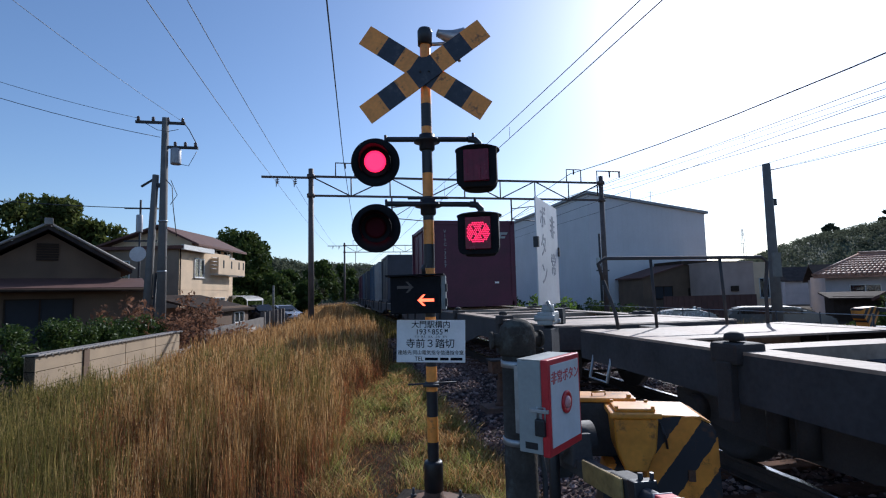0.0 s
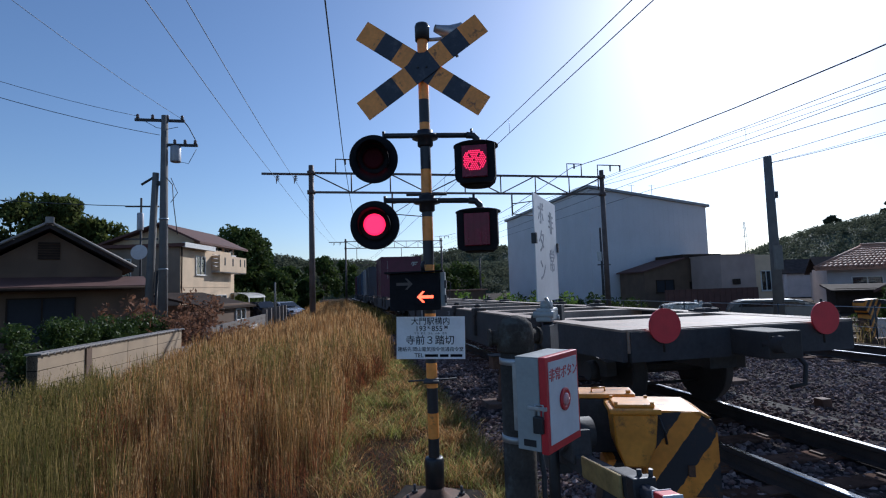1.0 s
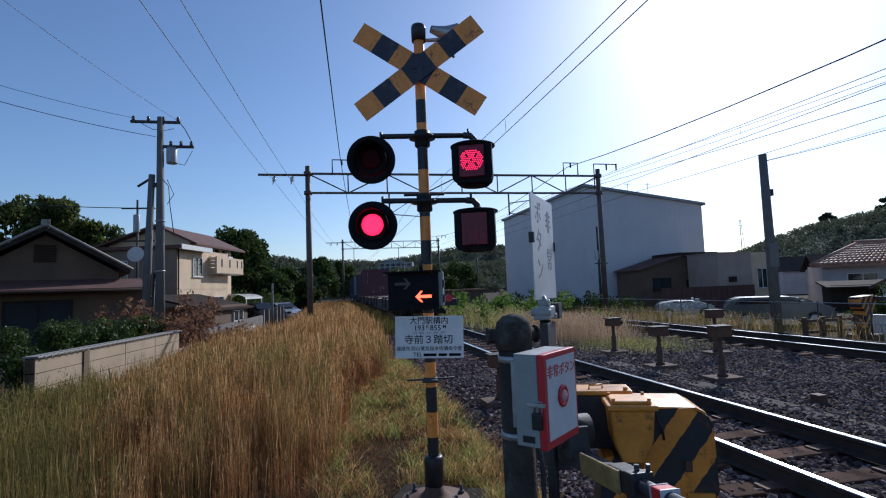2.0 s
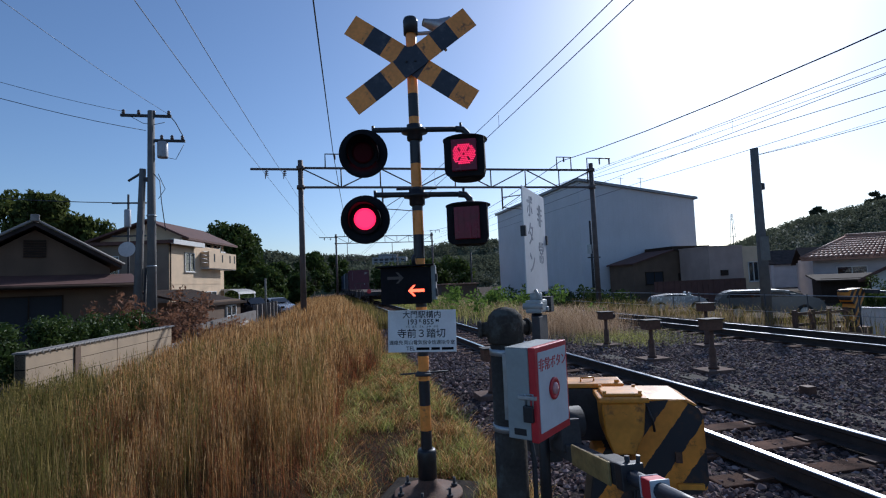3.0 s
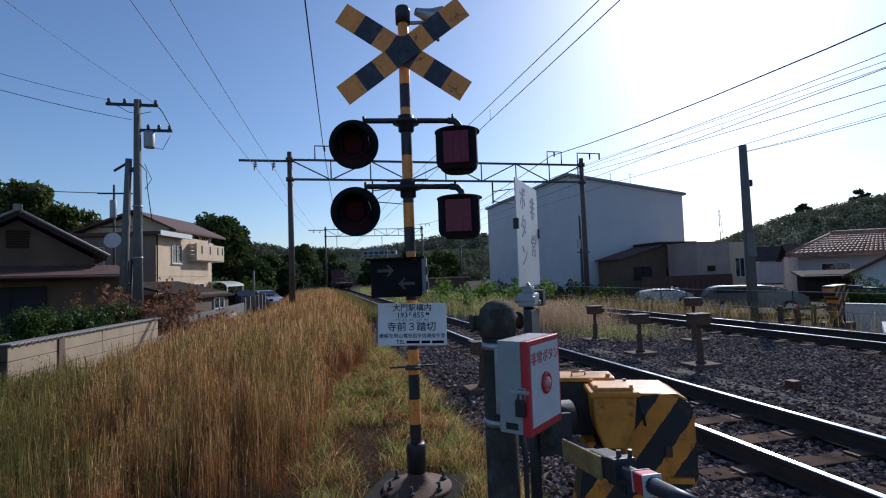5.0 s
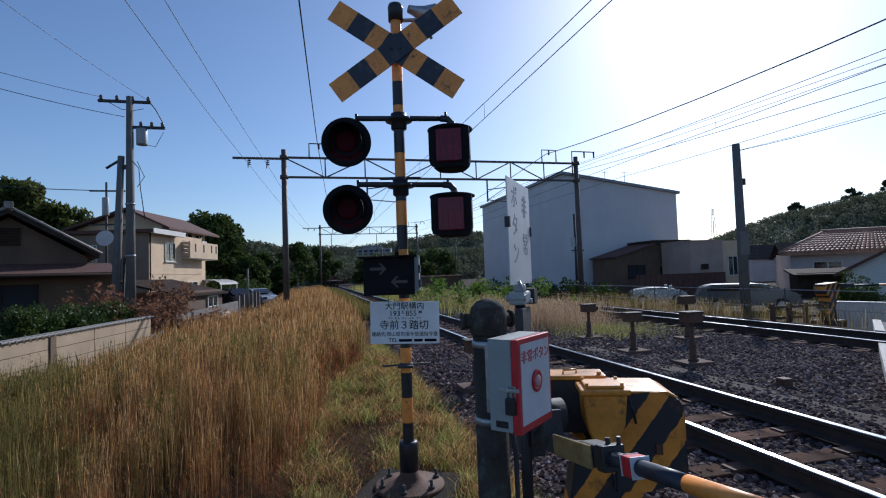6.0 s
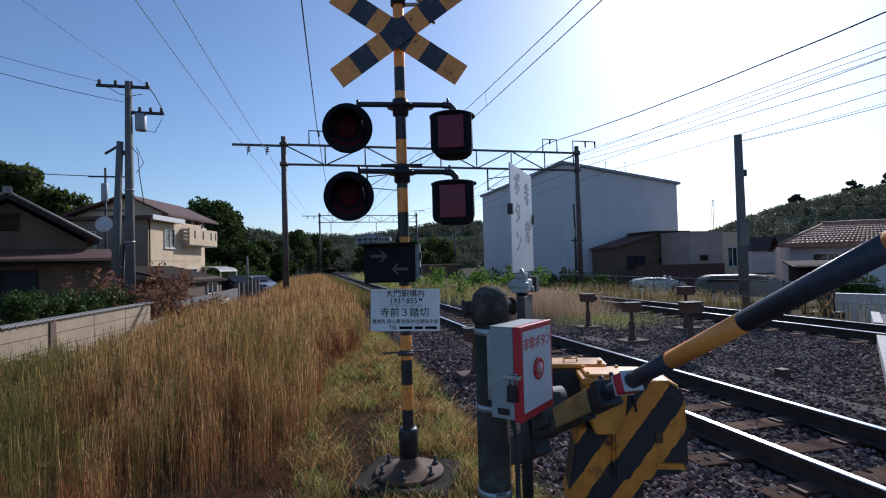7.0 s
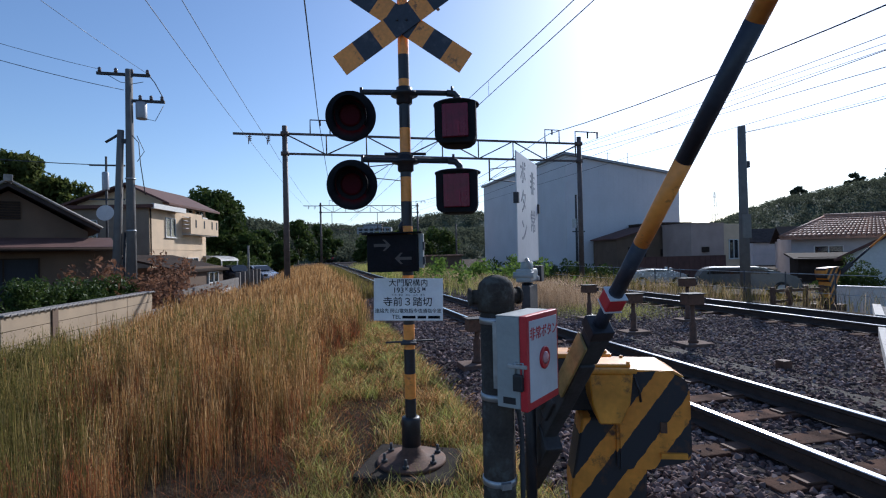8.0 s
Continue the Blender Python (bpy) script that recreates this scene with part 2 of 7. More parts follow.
def text(name, body, size, material, parent, m, label="", squeeze=1.0):
    """Raised lettering in the built-in font, centred on m, upright in its xz plane and facing -y."""
    cu = bpy.data.curves.new(name, "FONT")
    cu.body, cu.size, cu.align_x, cu.align_y, cu.extrude = body, size, "CENTER", "CENTER", 0.0006
    cu.resolution_u = 2
    cu.offset = size * 0.006
    tmp = new(name, cu)
    bpy.context.view_layer.update()
    me = bpy.data.meshes.new_from_object(tmp.evaluated_get(bpy.context.evaluated_depsgraph_get()))
    bpy.data.objects.remove(tmp)
    me.transform(m @ Matrix.Rotation(math.pi / 2, 4, "X") @ Matrix.Diagonal((squeeze, 1, 1, 1)))
    me.materials.clear()
    me.materials.append(material)
    ob = new(name, me)
    ob.parent = parent
    return tagged(ob, label) if label else ob


def at(x, y, z):
    return Matrix.Translation((x, y, z))


# ---- ground: one sheet out to the horizon, a raised track bed on it ----
def ground_z(x, y):
    """Height of the ground: the bed of the two lines, falling to the gardens on one side and the yards on the other."""
    def step(a, b, v):
        u = min(1, max(0, (v - a) / (b - a)))
        return u * u * (3 - 2 * u)
    z = -0.20
    z -= 0.10 * step(1.6, -0.5, x)
    z -= 0.35 * step(-2.5, -5.5, x)
    z -= 0.55 * step(12.6, 15.5, x)
    z -= 0.25 * step(1.35, 1.9, x) * step(13.0, 12.4, x)
    if -13 < x < 3.0:
        z -= 0.16 * step(0.95, 0.35, y)      # the road lies over it
    if x < 3.0 and y > -4:
        z += 0.035 * noise.noise(Vector((x * 0.9, y * 0.9, 0))) + 0.02 * noise.noise(Vector((x * 3, y * 3, 5)))
    return z


def ground():
    xs = [-900, -400, -200, -100, -60, -40, -28, -20, -15, -12] + [-10 + 0.5 * i for i in range(60)] + [21, 24, 28, 34, 45, 60, 90, 150, 300, 600, 1200]
    ys = [-300, -100, -40, -20, -10] + [-6 + 0.5 * i for i in range(72)] + [32, 36, 42, 50, 60, 75, 100, 140, 200, 300, 500, 900, 1600]
    verts = [(x, y, ground_z(x, y)) for y in ys for x in xs]
    w = len(xs)
    faces = [(j * w + i, j * w + i + 1, (j + 1) * w + i + 1, (j + 1) * w + i) for j in range(len(ys) - 1) for i in range(w - 1)]
    me = bpy.data.meshes.new("ground")
    me.from_pydata(verts, [], faces)
    me.materials.append(M_SOIL)
    me.shade_smooth()
    return tagged(new("ground", me), "dry brown soil with sparse weeds beside the railway", "ground", kind="structure")


TRACKS = (3.945, 10.36)        # centre lines of the two lines
GAUGE = 1.067


def rail_profile():
    # head, web and foot of a 50 kg rail; the head's top is at z = 0
    return [(-0.0325, -0.004), (-0.026, 0), (0.026, 0), (0.0325, -0.004), (0.0325, -0.036), (0.008, -0.052), (0.008, -0.122),
            (0.0635, -0.142), (0.0635, -0.153), (-0.0635, -0.153), (-0.0635, -0.142), (-0.008, -0.122), (-0.008, -0.052), (-0.0325, -0.036)]


def ballast_bed():
    """Sloped shoulders and a flat top under and between both lines."""
    b = B()
    prof = [(1.25, -0.34), (2.45, -0.185), (5.4, -0.185), (5.9, -0.215), (8.2, -0.215), (8.9, -0.185), (11.9, -0.185), (12.9, -0.45)]
    rows = []
    ys = [-30, -10, -4] + [-3 + 0.4 * i for i in range(70)] + [27, 32, 40, 60, 100, 200, 420]
    for y in ys:
        row = []
        for k in range(48):
            u = k / 47 * (len(prof) - 1)
            i = min(int(u), len(prof) - 2)
            x = prof[i][0] + (prof[i + 1][0] - prof[i][0]) * (u - i)
            z = prof[i][1] + (prof[i + 1][1] - prof[i][1]) * (u - i)
            row.append(b.verts.new((x, y, z + 0.025 * noise.noise(Vector((x * 2.2, y * 2.2, 3))))))
        rows.append(row)
    for r0, r1 in zip(rows, rows[1:]):
        for i in range(47):
            b.faces.new((r0[i], r0[i + 1], r1[i + 1], r1[i])).smooth = True
    return solid("ballast_bed", b, M_BALLAST, "crushed-stone ballast under two railway lines, gap shade in its dark colour", "ballast", "structure")


def stones():
    """Loose ballast stones on the bed, joined into one heap; thickest where the camera passes nearest."""
    rng = np.random.default_rng(4)
    base = np.array([(1, 0, 0), (-1, 0, 0), (0, 1, 0), (0, -1, 0), (0, 0, 0.8), (0, 0, -0.8), (0.7, 0.6, 0.4), (-0.6, -0.7, 0.4)], float)
    bm = B()
    for v in base:
        bm.verts.new(v)
    hull = bmesh.ops.convex_hull(bm, input=bm.verts)
    bm.verts.index_update()
    fs = np.array([[v.index for v in f.verts] for f in bm.faces if len(f.verts) == 3])
    bm.free()
    spots = []
    for n, xa, xb, ya, yb in ((7500, 1.2, 3.3, 1.0, 6.5), (4600, 3.3, 5.0, 0.9, 7), (14500, 4.6, 9.6, 2.0, 10), (6500, 1.3, 3.3, 6.5, 15), (9500, 4.9, 9.4, 10, 20), (4200, 3.3, 5, 7, 18), (3000, 1.5, 3.4, 15, 28), (2500, 9.8, 12, 6, 16)):
        spots.append(np.c_[rng.uniform(xa, xb, n), rng.uniform(ya, yb, n)])
    xy = np.concatenate(spots)
    n = len(xy)
    px = np.array([1.25, 2.45, 5.4, 5.9, 8.2, 8.9, 11.9])
    pz = np.array([-0.34, -0.185, -0.185, -0.215, -0.215, -0.185, -0.185])
    z = np.interp(xy[:, 0], px, pz) + rng.uniform(-0.012, 0.012, n)
    for c in TRACKS:                      # keep the rails clear
        for s in (-1, 1):
            z[np.abs(xy[:, 0] - (c + s * 0.566)) < 0.085] -= 0.09
    size = rng.uniform(0.018, 0.043, n) * np.where(xy[:, 1] > 10, 1.25, 1.0)
    ang = rng.uniform(0, 6.28, n)
    tilt = rng.uniform(-0.9, 0.9, n)
    ca, sa2, ct, st = np.cos(ang), np.sin(ang), np.cos(tilt), np.sin(tilt)
    shape = base[None] * rng.uniform(0.6, 1.25, (n, 8, 3)) * size[:, None, None]
    x1 = shape[..., 0] * ct[:, None] - shape[..., 2] * st[:, None]
    z1 = shape[..., 0] * st[:, None] + shape[..., 2] * ct[:, None]
    x2 = x1 * ca[:, None] - shape[..., 1] * sa2[:, None]
    y2 = x1 * sa2[:, None] + shape[..., 1] * ca[:, None]
    verts = np.stack([x2 + xy[:, :1], y2 + xy[:, 1:], z1 + z[:, None]], -1).reshape(-1, 3)
    faces = (fs[None] + (np.arange(n) * 8)[:, None, None]).reshape(-1, 3)
    me = bpy.data.meshes.new("ballast_stones")
    me.from_pydata(verts.tolist(), [], faces.tolist())
    m = leafy("ballast_stones", [(0.085, 0.06, 0.053), (0.165, 0.12, 0.106), (0.38, 0.29, 0.26), (0.105, 0.066, 0.056), (0.21, 0.15, 0.135), (0.065, 0.043, 0.039)], 0.0, 0.85, 0.03)
    me.materials.append(m)
    return tagged(new("ballast_stones", me), "loose angular grey and brown ballast stones", "stones", kind="stuff")


def tracks():
    names = ("near", "far")
    pl = B()
    box(pl, -0.11, 0.11, -0.07, 0.07, -0.152, -0.135, None, 0.004)
    plate_me = finish("tie_plate", pl, M_RUST)
    sl = B()
    box(sl, -1.05, 1.05, -0.11, 0.11, -0.30, -0.156, None, 0.012)
    sleeper_me = finish("sleeper", sl, M_SLEEPER)
    for c, nm in zip(TRACKS, names):
        root = thing("railway_track", at(c, 0, 0), "steel rails with polished heads on dark timber sleepers", "railway track", "railway tracks", "structure")
        for s in (-1, 1):
            off = s * (GAUGE / 2 + 0.0325)
            b = B()
            prof = rail_profile()
            ya, yb = -30.0, 400.0
            lo = [b.verts.new((off + x, ya, z)) for x, z in prof]
            hi = [b.verts.new((off + x, yb, z)) for x, z in prof]
            for i in range(len(prof)):
                j = (i + 1) % len(prof)
                f = b.faces.new((lo[i], lo[j], hi[j], hi[i]))
                f.material_index = 1 if i in (0, 1, 2) else 0
            r = part("rail", b, M_RAIL, root)
            r.data.materials.append(M_RAILHEAD)
        for i in range(75):
            y = -1.5 + i * 0.62
            dx = random.uniform(-0.04, 0.04)
            o = new("sleeper", sleeper_me)
            o.parent = root
            o.matrix_basis = pose(dx, y + random.uniform(-0.03, 0.03), random.uniform(-0.008, 0.004), 0, 0, random.uniform(-1.2, 1.2))
            if y < 16:
                for s in (-1, 1):
                    for e in (-1, 1):
                        q = new("tie_plate", plate_me)
                        q.parent = root
                        q.matrix_basis = at(s * (GAUGE / 2 + 0.0325) + e * 0.115, y, -0.004)


# ---- signal post ----
M_GLOW = mat("lit_red_lamp", (0.6, 0.01, 0.03), 0.3, vary=0.1, bump=0, emit=(1.0, 0.012, 0.06, 2.6))
M_LED = mat("lit_red_diodes", (0.6, 0.01, 0.04), 0.3, vary=0.1, bump=0, emit=(1.0, 0.02, 0.10, 2.2))
M_ARROW = mat("lit_arrow", (0.8, 0.1, 0.02), 0.3, vary=0.1, bump=0, emit=(1.0, 0.09, 0.035, 4.0))
M_HOOD = mat("sooty_black_hood", (0.012, 0.012, 0.015), 0.8, vary=0.4, scale=10, bump=0.1, spec=0.2)
M_REDPANEL = mat("dark_red_lens_panel", (0.19, 0.006, 0.03), 0.25, vary=0.3, scale=12, bump=0.05, spec=0.3)
BLINK = (0.41, 1.10, 1.73, 2.34, 2.94, 3.56, 4.25, 4.87)
FLIPPERS = []          # (lens, its pose, lit in the first half of the cycle)


def flip_lens(name, bm_front, bm_back, front, back, parent, m, carrier=0.0):
    """A lens body with a glowing face towards -y and a dark one towards +y, to be turned on its upright axis."""
    ob = new(name, finish(name, bm_front, front))
    me2 = finish(name, bm_back, back)
    b = B()
    b.from_mesh(ob.data)
    k = len(b.faces)
    b.from_mesh(me2)
    b.faces.ensure_lookup_table()
    for f in b.faces[k:]:
        f.material_index = 1
    if carrier:
        k = len(b.faces)
        lathe(b, [(carrier, -0.002), (carrier, 0.002)], 30, Matrix.Rotation(math.pi / 2, 4, "X"))
        b.faces.ensure_lookup_table()
        for f in b.faces[k:]:
            f.material_index = 2
    b.to_mesh(ob.data)
    b.free()
    ob.data.materials.append(back)
    ob.data.materials.append(M_HOOD)
    ob.parent = parent
    ob.matrix_basis = m
    return ob


def disc(r, y, thick, seg=28):
    b = B()
    lathe(b, [(r, 0), (r, thick * 0.5), (r * 0.8, thick)], seg, at(0, y, 0) @ Matrix.Rotation(math.pi / 2 if y <= 0 else -math.pi / 2, 4, "X"))
    return b


def dots(r, y):
    """A field of small round diodes."""
    b = B()
    k = int(r / 0.0155)
    for i in range(-k, k + 1):
        for j in range(-k, k + 1):
            x, z = i * 0.0155 + (j % 2) * 0.0077, j * 0.0142
            if x * x + z * z < r * r and abs(abs(x) - abs(z)) > 0.004:
                tube(b, (x, y, z), (x, y - 0.004, z), 0.0056, 0.004, 6)
    return b


def ribbed_plate():
    """The dark red lens plate that carries the diodes on its other side."""
    b = B()
    box(b, -0.094, 0.094, -0.003, 0.003, -0.124, 0.116, None, 0.001)
    for x in (-0.07, -0.026, 0.026, 0.07):
        box(b, x - 0.006, x + 0.006, 0.003, 0.014, -0.125, 0.115)
    return b


def signal_post():
    root = thing("crossing_signal", pose(0.715, 3.955, 0, 0, 0, -15), "amber and black striped crossing signal post with crossbuck and red lamps", "crossing signal")
    # footing
    b = B()
    box(b, -0.36, 0.36, -0.34, 0.34, -0.62, -0.155, None, 0.03)
    for v in b.verts:
        v.co += Vector((noise.noise(v.co * 6), noise.noise(v.co * 6 + Vector((3, 0, 0))), 0)) * 0.02
    part("footing", b, M_FOOTING, root, "cracked square concrete footing", pose(0, 0, 0, 0, 0, -12))
    b = B()
    lathe(b, [(0.265, -0.155), (0.265, -0.135), (0.25, -0.128), (0.13, -0.118), (0.075, -0.07), (0.072, -0.03)], 32)
    part("flange", b, M_RUST, root, "bolted rust-brown steel base flange")
    for i in range(6):
        a = i * math.pi / 3 + 0.4
        b = B()
        tube(b, (0.215 * math.cos(a), 0.215 * math.sin(a), -0.13), (0.215 * math.cos(a), 0.215 * math.sin(a), -0.06), 0.011, None, 8)
        lathe(b, [(0.024, 0), (0.024, 0.022)], 6, at(0.215 * math.cos(a), 0.215 * math.sin(a), -0.128))
        part("bolt", b, M_STEEL, root)
    b = B()
    lathe(b, [(0.072, -0.05), (0.072, 0.17), (0.066, 0.185), (0.046, 0.19)], 20)
    part("sleeve", b, M_BLACK, root, "black lower sleeve")
    # banded tube
    z, top, k = 0.14, 3.55, 0
    while z < top:
        z1 = min(top, z + 0.189)
        b = B()
        lathe(b, [(0.0425, z), (0.0425, z1)], 20, close=False)
        part("band", b, M_BLACK if k % 2 == 0 else M_YELLOW, root)
        z, k = z1, k + 1
    b = B()
    lathe(b, [(0.058, 3.47), (0.06, 3.585), (0.052, 3.605), (0.02, 3.61)], 20)
    part("cap", b, M_BLACK, root, "black post cap")
    # crossbuck: two boards in painted sections
    for tilt, y in ((-35, -0.062), (35, -0.075)):
        board = new("crossbuck_board")
        board.empty_display_size = 0.1
        board.parent = root
        board.matrix_basis = pose(0, y, 3.215, 0, -tilt, 0)
        cuts = [-0.585, -0.408, -0.243, -0.115, 0.115, 0.243, 0.408, 0.585]
        for i, (a, c) in enumerate(zip(cuts, cuts[1:])):
            boxpart("board_section", a, c, -0.004, 0.004, -0.088, 0.088, M_YELLOW if i in (0, 2, 4, 6) else M_NAVY, board)
    for z in (3.13, 3.27):
        boxpart("crossbuck_bracket", -0.03, 0.03, -0.068, 0.0, z, z + 0.03, M_STEEL, root)
    for x in (-0.035, 0.035):
        tubepart("crossbuck_bolt", (x, -0.095, 3.215), (x, -0.06, 3.215), 0.008, None, M_STEEL, root, seg=8)
    # loudspeaker behind the cap
    b = B()
    lathe(b, [(0.03, 0), (0.04, 0.05), (0.06, 0.12), (0.10, 0.2), (0.105, 0.205)], 20, pose(0.1, 0.06, 3.60, 0, 98, 25), close=False)
    tube(b, (0.0, 0.05, 3.5), (0.16, 0.09, 3.52), 0.015)
    part("loudspeaker", b, M_GALV, root, "pale grey horn loudspeaker")
    b = B()
    tube(b, (0.2, 0.1, 3.5), (0.28, 0.11, 3.37), 0.028, 0.012)
    part("speaker_tail", b, M_GALV, root)
    # two lamp arms, each with a round hooded lamp and a side-on drum lamp
    for i, (za, zl, zr) in enumerate(((2.672, 2.495, 2.425), (2.150, 1.972, 1.905))):
        b = B()
        lathe(b, [(0.05, -0.06), (0.062, -0.05), (0.062, 0.0), (0.105, 0.008), (0.105, 0.03), (0.062, 0.036), (0.062, 0.07), (0.05, 0.075)], 20, at(0, 0, za - 0.02))
        part("clamp", b, M_BLACK, root, "black arm clamp")
        b = B()
        pipe(b, [(-0.32, -0.02, za + 0.02), (0.33, -0.02, za - 0.005)], 0.021, 12)
        pipe(b, [(0.33, -0.02, za - 0.005), (0.385, -0.02, za - 0.012), (0.415, -0.02, za - 0.045), (0.418, -0.02, za - 0.10)], 0.026, 12)
        lathe(b, [(0.045, 0), (0.045, 0.025), (0.03, 0.04)], 14, at(0.418, -0.02, za - 0.10))
        tube(b, (-0.33, -0.02, za - 0.03), (-0.33, -0.02, za + 0.055), 0.012, None, 8)
        tube(b, (0.37, -0.02, za), (0.37, -0.02, za + 0.045), 0.01, None, 8)
        part("lamp_arm", b, M_BLACK, root, "black horizontal lamp arm")
        if i == 1:
            b = B()
            tube(b, (-0.16, -0.01, za + 0.062), (0.16, -0.01, za + 0.055), 0.012, None, 8)
            part("conduit", b, M_BLACK, root)
        # round lamp
        lamp = new("round_lamp")
        lamp.empty_display_size = 0.1
        lamp.parent = root
        lamp.matrix_basis = pose(-0.405, -0.07, zl, 4 if i == 0 else 0, 0, 6)
        back = Matrix.Rotation(math.pi / 2, 4, "X")
        b = B()
        lathe(b, [(0.19, -0.012), (0.192, 0.0), (0.182, 0.004), (0.118, 0.006), (0.112, -0.02)], 40, back)
        part("backboard", b, M_HOOD, lamp, "round black backing disc")
        b = B()
        lathe(b, [(0.12, -0.11), (0.13, -0.1), (0.13, -0.012)], 28, back)
        part("housing", b, M_HOOD, lamp)
        b = B()
        seg = 22
        for r, flip in ((0.125, 0), (0.121, 1)):
            ring = []
            for q in range(seg + 1):
                a = math.radians(-35 + 250 * q / seg)
                d = 0.10 + 0.09 * max(0, math.sin(a))
                ring.append((b.verts.new((r * math.cos(a), 0, r * math.sin(a))), b.verts.new((r * math.cos(a), -d, r * math.sin(a) - 0.01))))
            for p0, p1 in zip(ring, ring[1:]):
                b.faces.new((p0[0], p1[0], p1[1], p0[1])).smooth = True
        part("hood", b, M_HOOD, lamp, "black visor")
        core = flip_lens("lens", disc(0.084, -0.006, 0.012), disc(0.084, 0.006, 0.012), M_GLOW, M_LENS, lamp, at(0, -0.03, 0), 0.117)
        FLIPPERS.append((core, core.matrix_basis.copy(), i == 0))
        # drum lamp
        drum = new("drum_lamp")
        drum.empty_display_size = 0.1
        drum.parent = root
        drum.matrix_basis = pose(0.40, -0.03, zr, 0, 0, -6)
        b = B()
        lathe(b, [(0.06, 0.165), (0.16, 0.155), (0.176, 0.148), (0.176, 0.138), (0.155, 0.134), (0.155, 0.12)], 32)
        part("rim", b, M_HOOD, drum, "black overhanging lid")
        b = B()
        lathe(b, [(0.153, 0.13), (0.153, -0.10), (0.14, -0.14), (0.11, -0.165)], 32, at(0, 0.05, 0))
        part("drum", b, M_HOOD, drum)
        b = B()
        prism(b, [(-0.155, 0.135), (-0.155, -0.115), (-0.145, -0.145), (-0.12, -0.162), (0.12, -0.162), (0.145, -0.145), (0.155, -0.115), (0.155, 0.135)], 0.03, at(0, -0.12, 0))
        part("front_frame", b, M_HOOD, drum, "black front frame")
        b = B()
        box(b, -0.097, 0.097, -0.135, -0.119, -0.128, 0.12, None, 0.006)
        for x in (-0.06, -0.02, 0.02, 0.06):
            box(b, x - 0.003, x + 0.003, -0.138, -0.13, -0.13, 0.12)
        part("lens_panel", b, M_REDPANEL, drum, "dark red ribbed lens panel")
        core = flip_lens("diode_lens", dots(0.088, -0.004), ribbed_plate(), M_LED, M_REDPANEL, drum, at(0, -0.15, 0))
        FLIPPERS.append((core, core.matrix_basis.copy(), i == 1))
    # direction indicator
    ind = new("direction_indicator")
    ind.empty_display_size = 0.1
    ind.parent = root
    ind.matrix_basis = at(-0.085, -0.10, 1.45)
    boxpart("case", -0.205, 0.175, -0.04, 0.10, -0.145, 0.135, M_HOOD, ind, "black direction indicator case", 0.006)
    boxpart("side_plate", 0.177, 0.215, -0.01, 0.09, -0.12, 0.14, M_GREYBOX, ind, "pale grey hinged side cover", 0.005)
    b = B()
    prism(b, [(-0.235, 0.135), (0.205, 0.145), (0.205, 0.152), (-0.235, 0.148)], 0.19, at(0, -0.09, 0))
    part("roof_plate", b, M_HOOD, ind)
    for z in (0.045, -0.065):
        boxpart("hinge", 0.21, 0.226, -0.035, 0.015, z - 0.03, z + 0.03, M_STEEL, ind)
    def arrow(s, t):
        bb = B()
        prism(bb, [(s * 0.062, 0), (s * 0.02, 0.042), (s * 0.003, 0.042), (s * 0.03, 0.011), (s * -0.062, 0.011), (s * -0.062, -0.011), (s * 0.03, -0.011), (s * 0.003, -0.042), (s * 0.02, -0.042)], t)
        return bb
    part("right_arrow", arrow(1, 0.004), M_ARROWOFF, ind, "unlit right-pointing arrow", at(-0.09, -0.045, 0.055))
    a1 = arrow(-1, 0.002)
    bmesh.ops.translate(a1, verts=a1.verts[:], vec=(0, -0.004, 0))
    a2 = arrow(1, 0.002)
    bmesh.ops.translate(a2, verts=a2.verts[:], vec=(0, 0.002, 0))
    core = flip_lens("left_arrow", a1, a2, M_ARROW, M_ARROWOFF, ind, at(0.065, -0.048, -0.045))
    plate = B()
    plate.from_mesh(core.data)
    k = len(plate.faces)
    box(plate, -0.075, 0.075, -0.0015, 0.0015, -0.055, 0.055)
    plate.faces.ensure_lookup_table()
    for f in plate.faces[k:]:
        f.material_index = 2
    plate.to_mesh(core.data)
    plate.free()
    FLIPPERS.append((core, core.matrix_basis.copy(), None))
    b = B()
    pipe(b, [(0.05, -0.0, 0.15), (0.045, -0.01, 0.2), (0.06, 0.0, 0.22)], 0.016)
    part("cable_gland", b, M_BLACK, ind)
    # name plate
    board = new("name_plate")
    board.empty_display_size = 0.1
    board.parent = root
    board.matrix_basis = pose(0.005, -0.066, 1.092, 0, 1.2, 0)
    boxpart("plate", -0.262, 0.262, -0.003, 0.003, -0.16, 0.16, M_WHITE, board, "white enamel name plate with black lettering", 0.002)
    text("place_line", "大門駅構内", 0.060, M_INK, board, at(0, -0.0036, 0.122))
    text("distance_figures", "193", 0.058, M_INK, board, at(-0.075, -0.0036, 0.068))
    text("distance_figures", "855", 0.058, M_INK, board, at(0.05, -0.0036, 0.068))
    text("unit_letter", "K", 0.036, M_INK, board, at(-0.012, -0.0036, 0.078))
    text("unit_letter", "M", 0.036, M_INK, board, at(0.118, -0.0036, 0.078))
    text("reading_line", "てら  まえ   さん   ふみ   きり", 0.0195, M_INK, board, at(0.0, -0.0036, 0.033))
    text("name_line", "寺前３踏切", 0.075, M_INK, board, at(-0.005, -0.0036, -0.022))
    text("contact_word", "連絡先", 0.036, M_INK, board, at(-0.2, -0.0036, -0.088))
    text("contact_line", "岡山電気指令信通指令室", 0.0355, M_INK, board, at(0.055, -0.0036, -0.088))
